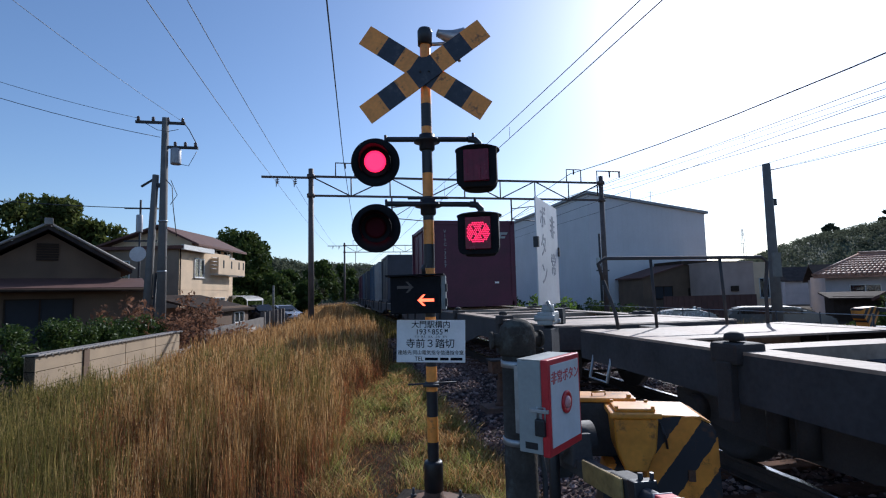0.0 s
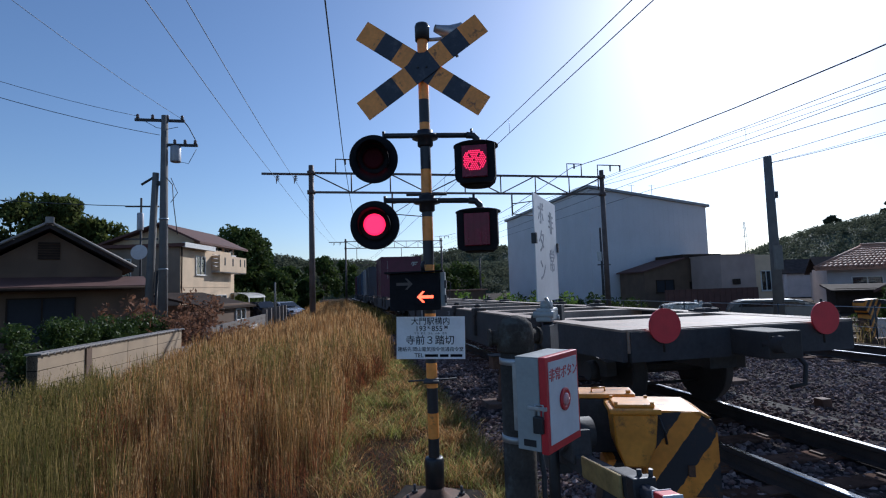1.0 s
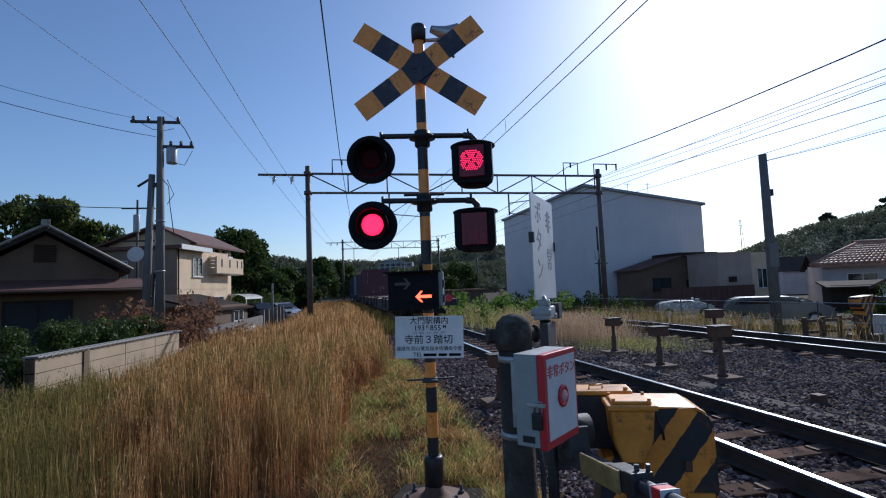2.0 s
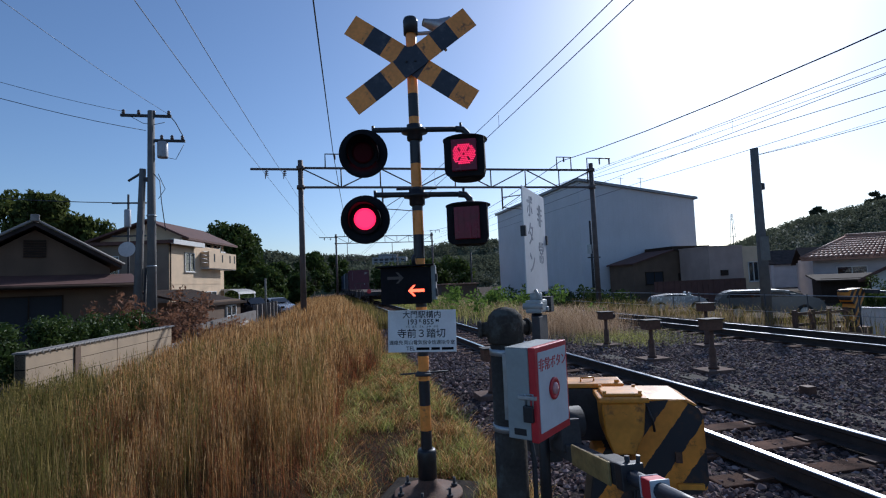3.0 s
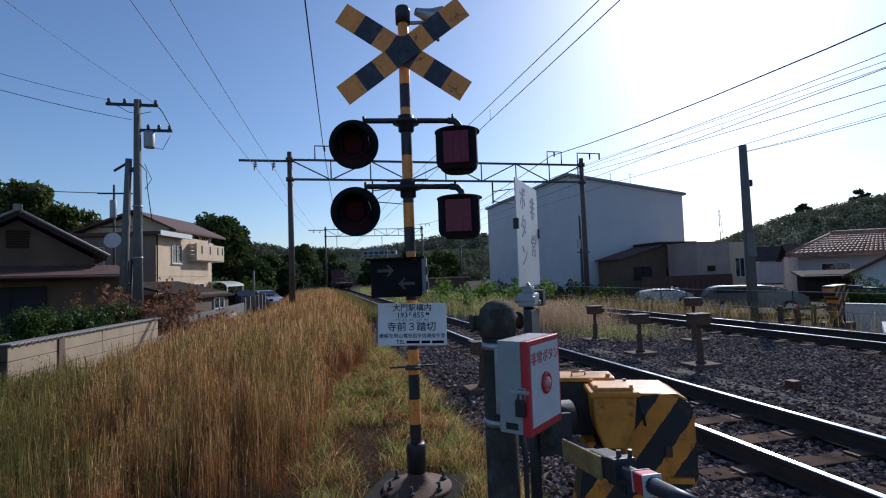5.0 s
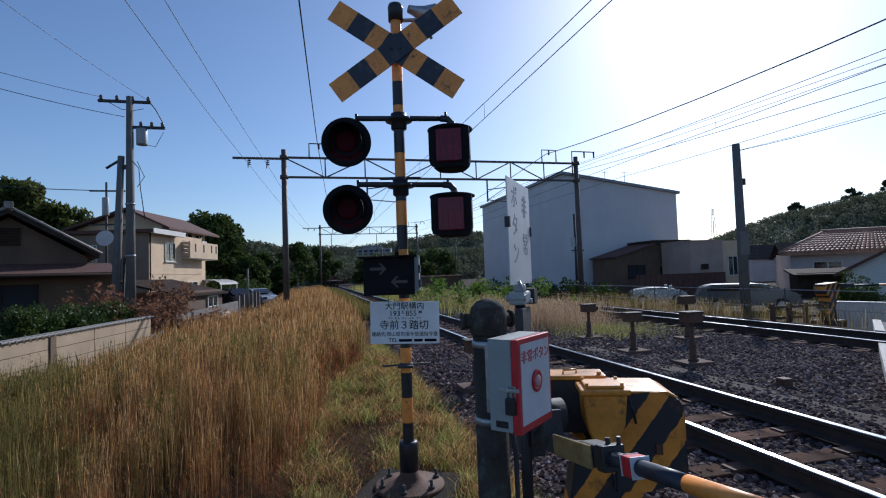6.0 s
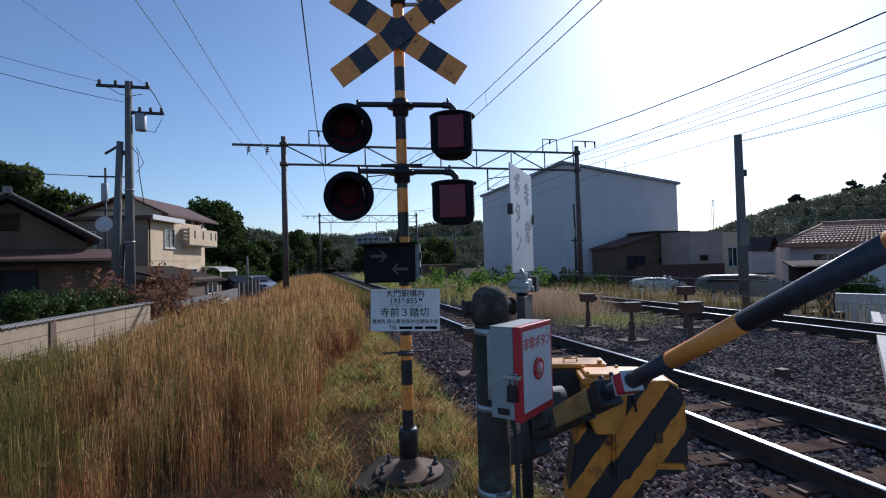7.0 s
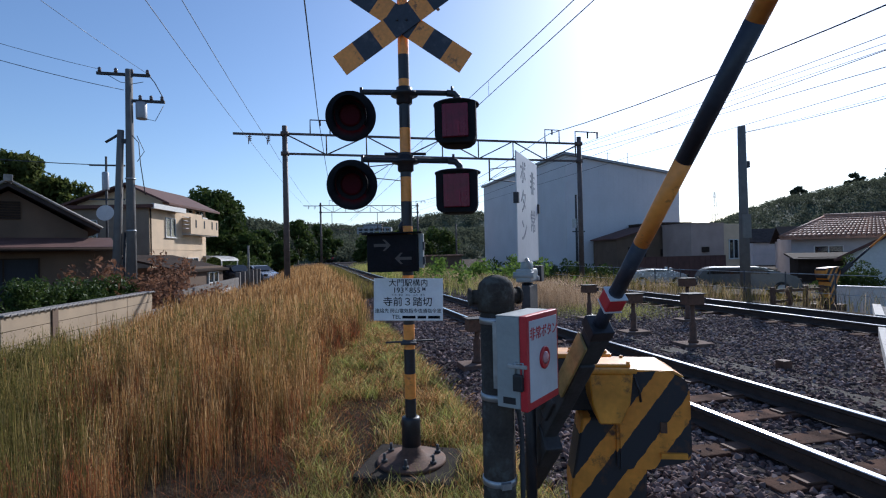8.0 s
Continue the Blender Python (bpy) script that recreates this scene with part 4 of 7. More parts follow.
def container(y0, m_paint, colour, marked=False):
    root = thing("freight_container", at(TRACKS[0], TAIL0 + y0, 1.06), colour + " steel freight container on a wagon", "freight container", "freight containers")
    L, hw, h = 3.7, 1.2, 2.5
    boxpart("body", -hw, hw, 0.02, L - 0.02, 0.06, h - 0.04, m_paint, root)
    for s in (-1, 1):
        for y in (0, L - 0.12):
            boxpart("corner_post", s * hw - 0.07, s * hw + 0.07, y, y + 0.12, 0, h, m_paint, root, "", 0.01)
        boxpart("top_rail", s * hw - 0.05, s * hw + 0.04, 0.1, L - 0.1, h - 0.1, h, m_paint, root)
        boxpart("bottom_rail", s * hw - 0.05, s * hw + 0.04, 0.1, L - 0.1, 0.0, 0.14, m_paint, root)
        for y in (0.95, 1.85, 2.75):
            boxpart("side_rib", s * hw - 0.02, s * hw + 0.035, y - 0.03, y + 0.03, 0.1, h - 0.1, m_paint, root)
    for y in (0.0, L - 0.1):
        boxpart("end_rail", -hw, hw, y, y + 0.1, h - 0.12, h, m_paint, root)
        boxpart("end_sill", -hw, hw, y, y + 0.1, 0.0, 0.14, m_paint, root)
    if marked:
        for i, ch in enumerate("V19C-3257"):
            text("stencil_mark", ch, 0.13, M_GREYBOX, root, at(-0.85, 0.012, 2.18 - i * 0.125))
        b = B()
        prism(b, [(0.62, 2.0), (0.70, 2.16), (1.06, 2.16), (1.02, 2.09), (0.86, 2.09), (0.84, 2.04), (0.98, 2.04), (0.95, 1.98), (0.81, 1.98), (0.78, 1.9), (0.70, 1.9), (0.76, 2.09), (0.70, 2.09), (0.68, 2.0)], 0.01, at(0, 0.008, 0))
        part("emblem", b, M_GREYBOX, root, "pale angular emblem")
        boxpart("label_card", 0.62, 0.74, 0.005, 0.02, 0.66, 0.71, M_WHITE, root)
    return root


# ---- overhead line ----
M_WIRE = mat("dark_wire", (0.05, 0.05, 0.055), 0.5, 0.5, vary=0.2, bump=0)
M_MAST = mat("weathered_mast_steel", (0.13, 0.10, 0.09), 0.65, 0.3, vary=0.35, scale=3, fine=30, bump=0.15)
M_INSUL = mat("brown_insulator", (0.10, 0.06, 0.05), 0.25, vary=0.2, bump=0)


def gantry(y, xl, xr, ht, arm, scale=1.0):
    root = thing("catenary_gantry", at(0, y, 0), "dark steel lattice gantry over two railway lines", "gantry", "catenary gantries")
    zt, zb = ht - 0.38, ht - 1.35
    for x in (xl, xr):
        b = B()
        lathe(b, [(0.15, -0.6), (0.125, ht)], 14, at(x, 0, 0))
        part("mast", b, M_MAST, root, "tall round steel mast")
        for z in (zt, zb):
            b = B()
            lathe(b, [(0.13, z - 0.1), (0.2, z - 0.09), (0.2, z + 0.09), (0.13, z + 0.1)], 14, at(x, 0, 0))
            part("collar", b, M_MAST, root)
    boxpart("upper_chord", xl, xr, -0.05, 0.05, zt - 0.05, zt + 0.05, M_MAST, root)
    boxpart("lower_chord", xl, xr, -0.05, 0.05, zb - 0.05, zb + 0.05, M_MAST, root)
    n = 8
    for i in range(n):
        xa, xb2 = xl + (xr - xl) * i / n, xl + (xr - xl) * (i + 1) / n
        tubepart("diagonal", (xa, 0, zt if i % 2 == 0 else zb), (xb2, 0, zb if i % 2 == 0 else zt), 0.035, None, M_MAST, root, seg=6)
        if i:
            tubepart("strut", (xa, 0, zb), (xa, 0, zt), 0.035, None, M_MAST, root, seg=6)
    # side arm with two line insulators
    if arm:
        boxpart("side_arm", xl - 2.35, xl, -0.05, 0.05, zt - 0.12, zt - 0.02, M_MAST, root)
        for dx in (-1.6, -0.75):
            b = B()
            for q in range(4):
                lathe(b, [(0.03, 0), (0.1, 0.02), (0.03, 0.06)], 10, at(xl + dx, 0, zt - 0.12 - 0.09 * q))
            pipe(b, [(xl + dx - 0.1, 0.3, zt - 0.15), (xl + dx - 0.06, 0, zt - 0.55), (xl + dx + 0.05, -0.3, zt - 0.15)], 0.015, 6)
            part("insulator", b, M_INSUL, root, "brown line insulator")
    # frames that carry the feeders, on the beam and the far mast
    for x, w in ((xl + 1.2, 0.95), (xr - 2.05, 0.85)):
        b = B()
        pipe(b, [(x, 0, zt), (x, 0, zt + 0.72), (x + w, 0, zt + 0.72), (x + w, 0, zt)], 0.035, 6)
        tube(b, (x + w * 0.5, 0, zt + 0.72), (x + w * 0.5, 0, zt + 0.45), 0.045, None, 8)
        part("feeder_frame", b, M_MAST, root)
    b = B()
    pipe(b, [(xr - 0.22, 0, zb + 0.3), (xr - 0.22, 0, ht + 0.3), (xr + 1.2, 0, ht + 0.3)], 0.04, 6)
    for dx in (0.55, 1.15):
        tube(b, (xr + dx, 0, ht + 0.32), (xr + dx, 0, ht - 0.05), 0.05, 0.04, 8)
    part("mast_arm", b, M_MAST, root)
    # droppers and cantilevers over the lines
    for c in TRACKS:
        b = B()
        tube(b, (c - 1.1, 0, zb), (c - 1.1, 0, 5.25), 0.045, None, 8)
        pipe(b, [(c - 1.1, 0, 5.9), (c + 0.5, 0, 6.1)], 0.028, 6)
        pipe(b, [(c - 1.1, 0, 5.35), (c + 0.55, 0, 5.22)], 0.025, 6)
        tube(b, (c - 1.1, 0, 5.35), (c - 0.1, 0, 5.98), 0.02, None, 6)
        part("registration_arm", b, M_MAST, root)
    return root


def wire(name, pts, r, label, sag=0.0, n=10):
    b = B()
    full = []
    for (p, q) in zip(pts, pts[1:]):
        p, q = Vector(p), Vector(q)
        for i in range(n):
            u = i / n
            full.append(p.lerp(q, u) - Vector((0, 0, sag * 4 * u * (1 - u))))
    full.append(Vector(pts[-1]))
    pipe(b, full, r, 5)
    return solid(name, b, M_WIRE, label, "cable")


GY, FY = 26.2, 75.0


def overhead():
    gantry(GY, -1.17, 14.57, 7.80, True)
    gantry(FY, 1.3, 15.2, 9.0, True)
    gantry(132, 2.2, 17.5, 9.4, True)
    for c in TRACKS:
        c += 0.07          # the wires run a little off the centre line here
        b = B()
        pipe(b, [(c, -26, 5.05), (c, 140, 5.05)], 0.008, 5)
        for y0, y1 in ((-26, GY), (GY, FY), (FY, 132)):
            pts = [Vector((c, y0 + (y1 - y0) * i / 14, 5.95 - 0.67 * 4 * (i / 14) * (1 - i / 14))) for i in range(15)]
            pipe(b, pts, 0.008, 5)
            for p in pts[2:-1:2]:
                tube(b, p, (c, p.y, 5.05), 0.005, None, 4)
        solid("contact_wire", b, M_WIRE, "thin dark catenary and contact wire over the line", "cable")
    tag = "dark overhead line along the railway"
    wire("feeder_cable", [(-0.99, -10, 8.0), (0.43, GY, 8.25), (2.9, FY, 9.6)], 0.02, tag, 0.25)
    wire("feeder_cable", [(-3.9, -2, 7.5), (-2.75, GY, 7.0), (-0.4, FY, 8.2)], 0.009, tag, 0.3)
    wire("feeder_cable", [(-3.4, -2, 7.8), (-1.92, GY, 7.0), (0.4, FY, 8.2)], 0.009, tag, 0.3)
    wire("feeder_cable", [(12.6, -14, 7.6), (12.75, GY, 7.9), (14.2, FY, 9.2)], 0.02, tag, 0.95)
    wire("feeder_cable", [(14.9, -10, 6.3), (15.51, 10.6, 7.0), (15.95, GY, 7.86), (16.6, FY, 9.0)], 0.009, tag, 0.05)
    wire("feeder_cable", [(16.05, -10, 6.6), (16.0, 10.9, 7.0), (15.94, GY, 7.57), (16.5, FY, 8.7)], 0.009, tag, 0.05)
    wire("feeder_cable", [(14.66, -10, 5.6), (14.66, 10.05, 6.07), (14.66, GY, 6.96), (15.6, FY, 8.0)], 0.011, tag, 0.05)
    wire("feeder_cable", [(16.4, -10, 6.0), (16.9, 11.6, 6.3), (17.46, GY, 6.69), (18.6, FY, 7.4)], 0.011, tag, 0.05)
    wire("feeder_cable", [(20.5, 1.0, 6.4), (17.5, 12.06, 6.0), (16.22, 16.5, 5.85)], 0.011, tag, 0.04)
    wire("feeder_cable", [(20.7, 1.0, 6.6), (17.55, 12.06, 6.1), (16.22, 16.5, 5.87)], 0.007, tag, 0.04)


# ---- small trackside signals between the lines ----
def point_indicator(x, y, h, s=1.0):
    root = thing("trackside_marker", at(x, y, -0.2), "small dark trackside lamp box on a short post and slab", "trackside marker", "trackside markers")
    boxpart("slab", -0.26, 0.26, -0.2, 0.2, -0.06, 0.05, M_RUSTSLAB, root, "rust-stained concrete slab", 0.01)
    b = B()
    lathe(b, [(0.085, 0.05), (0.085, 0.08), (0.06, 0.09), (0.06, 0.38), (0.038, 0.40), (0.038, h - 0.16)], 14)
    part("post", b, M_RUST, root, "rusty post")
    boxpart("lamp_box", -0.15 * s, 0.15 * s, -0.11, 0.11, h - 0.17, h, M_RUST, root, "black lamp box", 0.008)
    boxpart("lid", -0.175 * s, 0.175 * s, -0.13, 0.13, h, h + 0.02, M_UNDER, root, "", 0.004)
    boxpart("bracket", 0.06, 0.24, -0.04, 0.04, h - 0.14, h - 0.06, M_UNDER, root)
    return root


def concrete_pole(x, y, h):
    root = thing("concrete_pole", at(x, y, -0.6), "weathered concrete pole beside the railway", "utility pole")
    b = B()
    lathe(b, [(0.19, -0.1), (0.14, h + 0.6)], 18)
    part("shaft", b, M_CONCPOLE, root)
    boxpart("clamp", 0.1, 0.26, -0.1, 0.1, h - 1.0, h - 0.75, M_STEEL, root)
    boxpart("pale_sleeve", -0.17, 0.17, -0.18, -0.1, 2.4, 3.3, M_CONC, root)
    return root


# ---- buildings ----
M_CREAM = mat("cream_render", (0.66, 0.49, 0.32), 0.85, vary=0.14, scale=1.2, fine=30, bump=0.15)
M_TANWALL = mat("brown_mortar_wall", (0.15, 0.096, 0.062), 0.9, vary=0.25, scale=1.2, fine=30, bump=0.2)
M_TANFRONT = mat("darker_tan_front", (0.26, 0.20, 0.145), 0.9, vary=0.22, scale=1.2, fine=30, bump=0.2)
M_DARKWOOD = mat("dark_timber", (0.05, 0.035, 0.027), 0.9, vary=0.3, scale=3, fine=30, bump=0.3, spec=0.08)
M_ROOFTILE = mat("dark_roof_tile", (0.055, 0.045, 0.042), 0.9, vary=0.35, scale=2, fine=25, bump=0.2, per_object=0.15, spec=0.08)
M_ROOFRED = mat("red_brown_roof", (0.12, 0.055, 0.042), 0.85, vary=0.3, scale=2, fine=20, bump=0.2)
M_TANPINK = mat("pinkish_tan_render", (0.42, 0.31, 0.26), 0.9, vary=0.16, scale=1.0, fine=30, bump=0.15)
M_PLASTER = mat("grey_white_plaster", (0.45, 0.42, 0.42), 0.85, vary=0.15, scale=1.2, fine=30, bump=0.12)
M_ROOFTAN = mat("glazed_tan_roof_tile", (0.42, 0.22, 0.14), 0.68, vary=0.3, scale=2, fine=20, bump=0.15, per_object=0.18)
M_TRIMW = mat("off_white_trim", (0.66, 0.64, 0.60), 0.6, vary=0.12, bump=0.05)
M_SHED = mat("pale_grey_cladding", (0.62, 0.60, 0.61), 0.6, 0.1, vary=0.08, scale=0.5, fine=6, bump=0.05)
M_VERGE = mat("pale_verge_tile", (0.30, 0.27, 0.24), 0.7, vary=0.3, scale=4, bump=0.2)
M_GLASS = glass("window_glass", (0.25, 0.3, 0.33))
# near-black colour that paints the shade inside windows and balcony slots
M_DIM = mat("opening_shade", (0.03, 0.03, 0.035), 0.9, vary=0.2, bump=0)
M_WALLCREAM = mat("cream_garden_wall", (0.36, 0.27, 0.175), 0.85, vary=0.16, scale=2, fine=40, bump=0.15)
M_BLOCK = mat("grey_block_wall", (0.15, 0.13, 0.115), 0.9, vary=0.3, scale=2.5, fine=40, bump=0.25)


def window(parent, m, w, h, material=None):
    """A framed window in a wall that faces -y: frame, meeting bar and panes before a dark sheet that paints the indoor
    shade.
    """
    win = new("window")
    win.empty_display_size = 0.1
    win.parent = parent
    win.matrix_basis = m
    b = B()
    for x0, x1, z0, z1 in ((-w / 2, w / 2, h / 2 - 0.05, h / 2), (-w / 2, w / 2, -h / 2, -h / 2 + 0.05), (-w / 2, -w / 2 + 0.05, -h / 2, h / 2), (w / 2 - 0.05, w / 2, -h / 2, h / 2), (-0.025, 0.025, -h / 2, h / 2)):
        box(b, x0, x1, -0.06, 0.02, z0, z1)
    part("frame", b, material or M_TRIMW, win)
    if material is not M_DARKWOOD:
        boxpart("pane", -w / 2 + 0.03, w / 2 - 0.03, -0.02, -0.012, -h / 2 + 0.03, h / 2 - 0.03, M_GLASS, win)
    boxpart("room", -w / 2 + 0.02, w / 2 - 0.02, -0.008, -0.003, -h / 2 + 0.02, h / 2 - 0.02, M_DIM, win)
    boxpart("sill", -w / 2 - 0.05, w / 2 + 0.05, -0.1, 0.0, -h / 2 - 0.05, -h / 2, material or M_TRIMW, win)
    return win


def slab(parent, name, pts, t, material, label=""):
    """A roof plane through four corners, t thick."""
    b = B()
    top = [b.verts.new(p) for p in pts]
    bot = [b.verts.new(Vector(p) - Vector((0, 0, t))) for p in pts]
    b.faces.new(top)
    b.faces.new(bot[::-1])
    for i in range(4):
        j = (i + 1) % 4
        b.faces.new((top[i], bot[i], bot[j], top[j]))
    return part(name, b, material, parent, label)


def tile_rows(parent, a, b2, c, d, nx, nz, material, name="roof_rib"):
    """Rounded courses of roof tile laid over the plane a (eave), b2 (eave), c (ridge), d (ridge): one ribbed strip a column."""
    a, b2, c, d = Vector(a), Vector(b2), Vector(c), Vector(d)
    nrm = (b2 - a).cross(d - a).normalized()
    if nrm.z < 0:
        nrm = -nrm
    for i in range(nx):
        u = (i + 0.5) / nx
        bm = B()
        p, q = a.lerp(b2, u), d.lerp(c, u)
        for k in range(nz):
            s, e = p.lerp(q, k / nz) + nrm * 0.05, p.lerp(q, (k + 1) / nz) + nrm * 0.02
            tube(bm, s, e, (b2 - a).length / nx * 0.42, (b2 - a).length / nx * 0.36, 6)
        part(name, bm, material, parent)


def house_near():
    """Low dark single-storey house, its gable towards the line, with a lean-to roof in front."""
    root = thing("bungalow", pose(-8.05, 24.2, -0.65, 0, 0, 25), "low dark brown bungalow with a tiled gable roof and lean-to", "house")
    b = B()
    prism(b, [(-5.6, 0), (-5.6, 3.3), (-3.24, 4.85), (-0.75, 3.3), (-0.75, 0)], 8.0, at(0, 0.4, 0))
    part("wall", b, M_TANWALL, root, "brown mortar wall")
    boxpart("lean_to_wall", -9.5, 0.0, -0.6, 0.4, 0, 2.5, M_TANWALL, root)
    boxpart("side_wall", -0.75, 0.0, 0.4, 5.0, 0, 2.5, M_TANWALL, root)
    slab(root, "roof", [(-0.38, -0.1, 3.42), (-0.38, 9.0, 3.42), (-3.24, 9.0, 5.12), (-3.24, -0.1, 5.12)], 0.16, M_ROOFTILE, "dark tiled roof slope")
    slab(root, "roof", [(-6.4, -0.1, 3.2), (-3.24, -0.1, 5.12), (-3.24, 9.0, 5.12), (-6.4, 9.0, 3.2)], 0.16, M_ROOFTILE)
    slab(root, "lean_to_roof", [(-10.0, -1.4, 2.64), (0.05, -1.4, 2.64), (0.05, 0.42, 3.06), (-10.0, 0.42, 3.06)], 0.12, M_ROOFRED, "brown lean-to roof")
    for i in range(32):
        boxpart("roof_seam", -9.9 + i * 0.31, -9.87 + i * 0.31, -1.41, 0.4, -0.01, 0.02, M_ROOFRED, root, "", 0.0, at(0, 0, 2.83) @ Matrix.Rotation(math.atan2(0.40, 1.82), 4, "X") @ at(0, 0.45, 0.0))
    b = B()
    pipe(b, [(-0.3, -0.15, 3.42), (-3.24, -0.15, 5.2), (-6.4, -0.15, 3.25)], 0.06, 8)
    part("verge_tiles", b, M_VERGE, root, "pale verge tiles")
    b = B()
    tube(b, (-3.24, -0.2, 5.2), (-3.24, 9.1, 5.2), 0.1, None, 8)
    box(b, -3.38, -3.10, -0.28, -0.14, 5.12, 5.38, None, 0.03)
    part("ridge", b, M_VERGE, root, "ridge tiles with an end ornament")
    shutter = B()
    for k in range(7):
        box(shutter, -3.59, -2.89, 0.34, 0.39, 3.76 + k * 0.1, 3.84 + k * 0.1)
    part("louvre_shutter", shutter, M_DARKWOOD, root, "dark louvred gable shutter")
    for x in (-8.2, -5.8, -3.4):
        window(root, at(x, -0.6, 1.35), 2.1, 1.8, M_DARKWOOD)
    b = B()
    tube(b, (0.05, -1.46, 2.55), (-10.0, -1.46, 2.55), 0.06, None, 8)
    part("gutter", b, M_DARKWOOD, root)
    return root


def house_cream():
    """Two-storey cream house with a flat-topped front wing, a gabled back and a long balcony."""
    root = thing("two_storey_house", pose(-9.4, 34.3, -0.65, 0, 0, -13), "cream rendered two-storey house with a red-brown roof and balcony", "house")
    boxpart("wall", -5.6, 0, 0.06, 7.2, 0, 5.3, M_CREAM, root, "cream rendered wing")
    # thin front sheet, darker and browner than the cream side walls
    boxpart("street_wall", -5.6, -0.02, 0, 0.058, 0, 5.28, M_TANFRONT, root, "darker brown-grey front wall")
    slab(root, "wing_roof", [(-6.0, -0.35, 5.4), (0.45, -0.35, 5.4), (0.45, 3.6, 5.52), (-6.0, 3.6, 5.52)], 0.2, M_ROOFRED, "flat brown roof edge")
    boxpart("fascia", 0.3, 0.5, -0.3, 3.7, 5.15, 5.45, M_TRIMW, root, "white fascia board")
    boxpart("rear_wall", -6.2, -0.7, 3.0, 9.4, 0, 5.9, M_CREAM, root)
    b = B()
    prism(b, [(-6.2, 5.9), (-2.7, 6.95), (-0.7, 5.9)], 6.4, at(0, 3.0, 0))
    part("gable", b, M_CREAM, root)
    slab(root, "roof", [(0.1, 2.3, 5.75), (0.1, 10.2, 5.75), (-2.7, 10.2, 7.1), (-2.7, 2.3, 7.1)], 0.14, M_ROOFRED, "red-brown roof slope")
    slab(root, "roof", [(-6.9, 2.3, 5.75), (-2.7, 2.3, 7.1), (-2.7, 10.2, 7.1), (-6.9, 10.2, 5.75)], 0.14, M_ROOFRED)
    boxpart("balcony_floor", -0.7, 0.55, 4.1, 8.6, 3.75, 3.9, M_TRIMW, root)
    boxpart("balcony_front", 0.47, 0.6, 4.1, 8.6, 3.8, 4.95, M_CREAM, root, "cream balcony parapet")
    boxpart("balcony_end", 0.01, 0.47, 4.1, 4.2, 3.8, 4.9, M_CREAM, root)
    boxpart("balcony_end", -0.7, 0.47, 8.5, 8.6, 3.8, 4.9, M_CREAM, root)
    # dark slabs on the parapet paint the shade of its slots
    for y in (4.9, 6.2, 7.5, 8.3):
        boxpart("balcony_slot", 0.59, 0.615, y - 0.09, y + 0.09, 4.25, 4.8, M_DIM, root)
    for z in (4.15, 4.4, 4.65, 4.9):
        tubepart("balcony_rail", (0.5, 3.2, z), (0.5, 4.15, z), 0.02, None, M_GALV, root, seg=6)
    side = Matrix.Rotation(math.pi / 2, 4, "Z")
    window(root, at(0, 2.55, 4.15) @ side, 1.3, 1.25)
    window(root, at(-0.7, 6.4, 4.9) @ side, 1.6, 1.6)
    window(root, at(-0.7, 8.3, 4.9) @ side, 1.4, 1.6)
    window(root, at(0, 5.6, 1.7) @ side, 1.6, 1.0)
    window(root, at(-3.7, 0, 3.9), 1.4, 1.3)
    boxpart("belt_course", 0, 0.02, 0.1, 7.2, 2.72, 2.77, M_CREAM, root)
    tubepart("downpipe", (0.06, 0.12, 0), (0.06, 0.12, 5.3), 0.04, None, M_DARKWOOD, root)
    # air conditioner on the balcony
    boxpart("air_conditioner", -0.6, -0.2, 7.8, 8.6, 4.3, 5.2, M_TRIMW, root)
    return root


def garden_shed():
    root = thing("garden_shed", pose(-7.3, 27.2, -0.65, 0, 0, -14), "dark lean-to garden shed with a low sloping roof", "shed")
    boxpart("wall", -1.2, 1.4, 0, 4.5, 0, 1.7, M_TANWALL, root)
    slab(root, "roof", [(-1.6, -0.4, 2.35), (1.6, -0.4, 1.55), (1.6, 4.9, 1.55), (-1.6, 4.9, 2.35)], 0.1, M_DARKWOOD, "dark sloping roof")
    window(root, at(1.42, 3.2, 1.1) @ Matrix.Rotation(math.pi / 2, 4, "Z"), 1.2, 0.6)
    boxpart("crate", 1.5, 2.0, 1.2, 1.9, 0, 0.6, M_CONC, root, "pale storage crate")
    return root


def carport():
    root = thing("carport", pose(-7.75, 41.4, -0.65, 0, 0, -13), "small carport with a curved pale roof", "carport")
    b = B()
    n = 8
    for i in range(n):
        a0, a1 = math.pi * i / n, math.pi * (i + 1) / n
        p = [(-1.3 * math.cos(a0), 0, 1.9 + 0.42 * math.sin(a0)), (-1.3 * math.cos(a1), 0, 1.9 + 0.42 * math.sin(a1))]
        vs = [b.verts.new(p[0]), b.verts.new(p[1]), b.verts.new((p[1][0], 3.5, p[1][2])), b.verts.new((p[0][0], 3.5, p[0][2]))]
        b.faces.new(vs)
    ex = bmesh.ops.solidify(b, geom=b.faces[:], thickness=0.04)
    part("roof", b, M_TRIMW, root, "curved pale roof")
    for x in (-1.25, 1.25):
        for y in (0.2, 3.3):
            tubepart("post", (x, y, 0), (x, y, 1.95), 0.04, None, M_TRIMW, root)
    return root


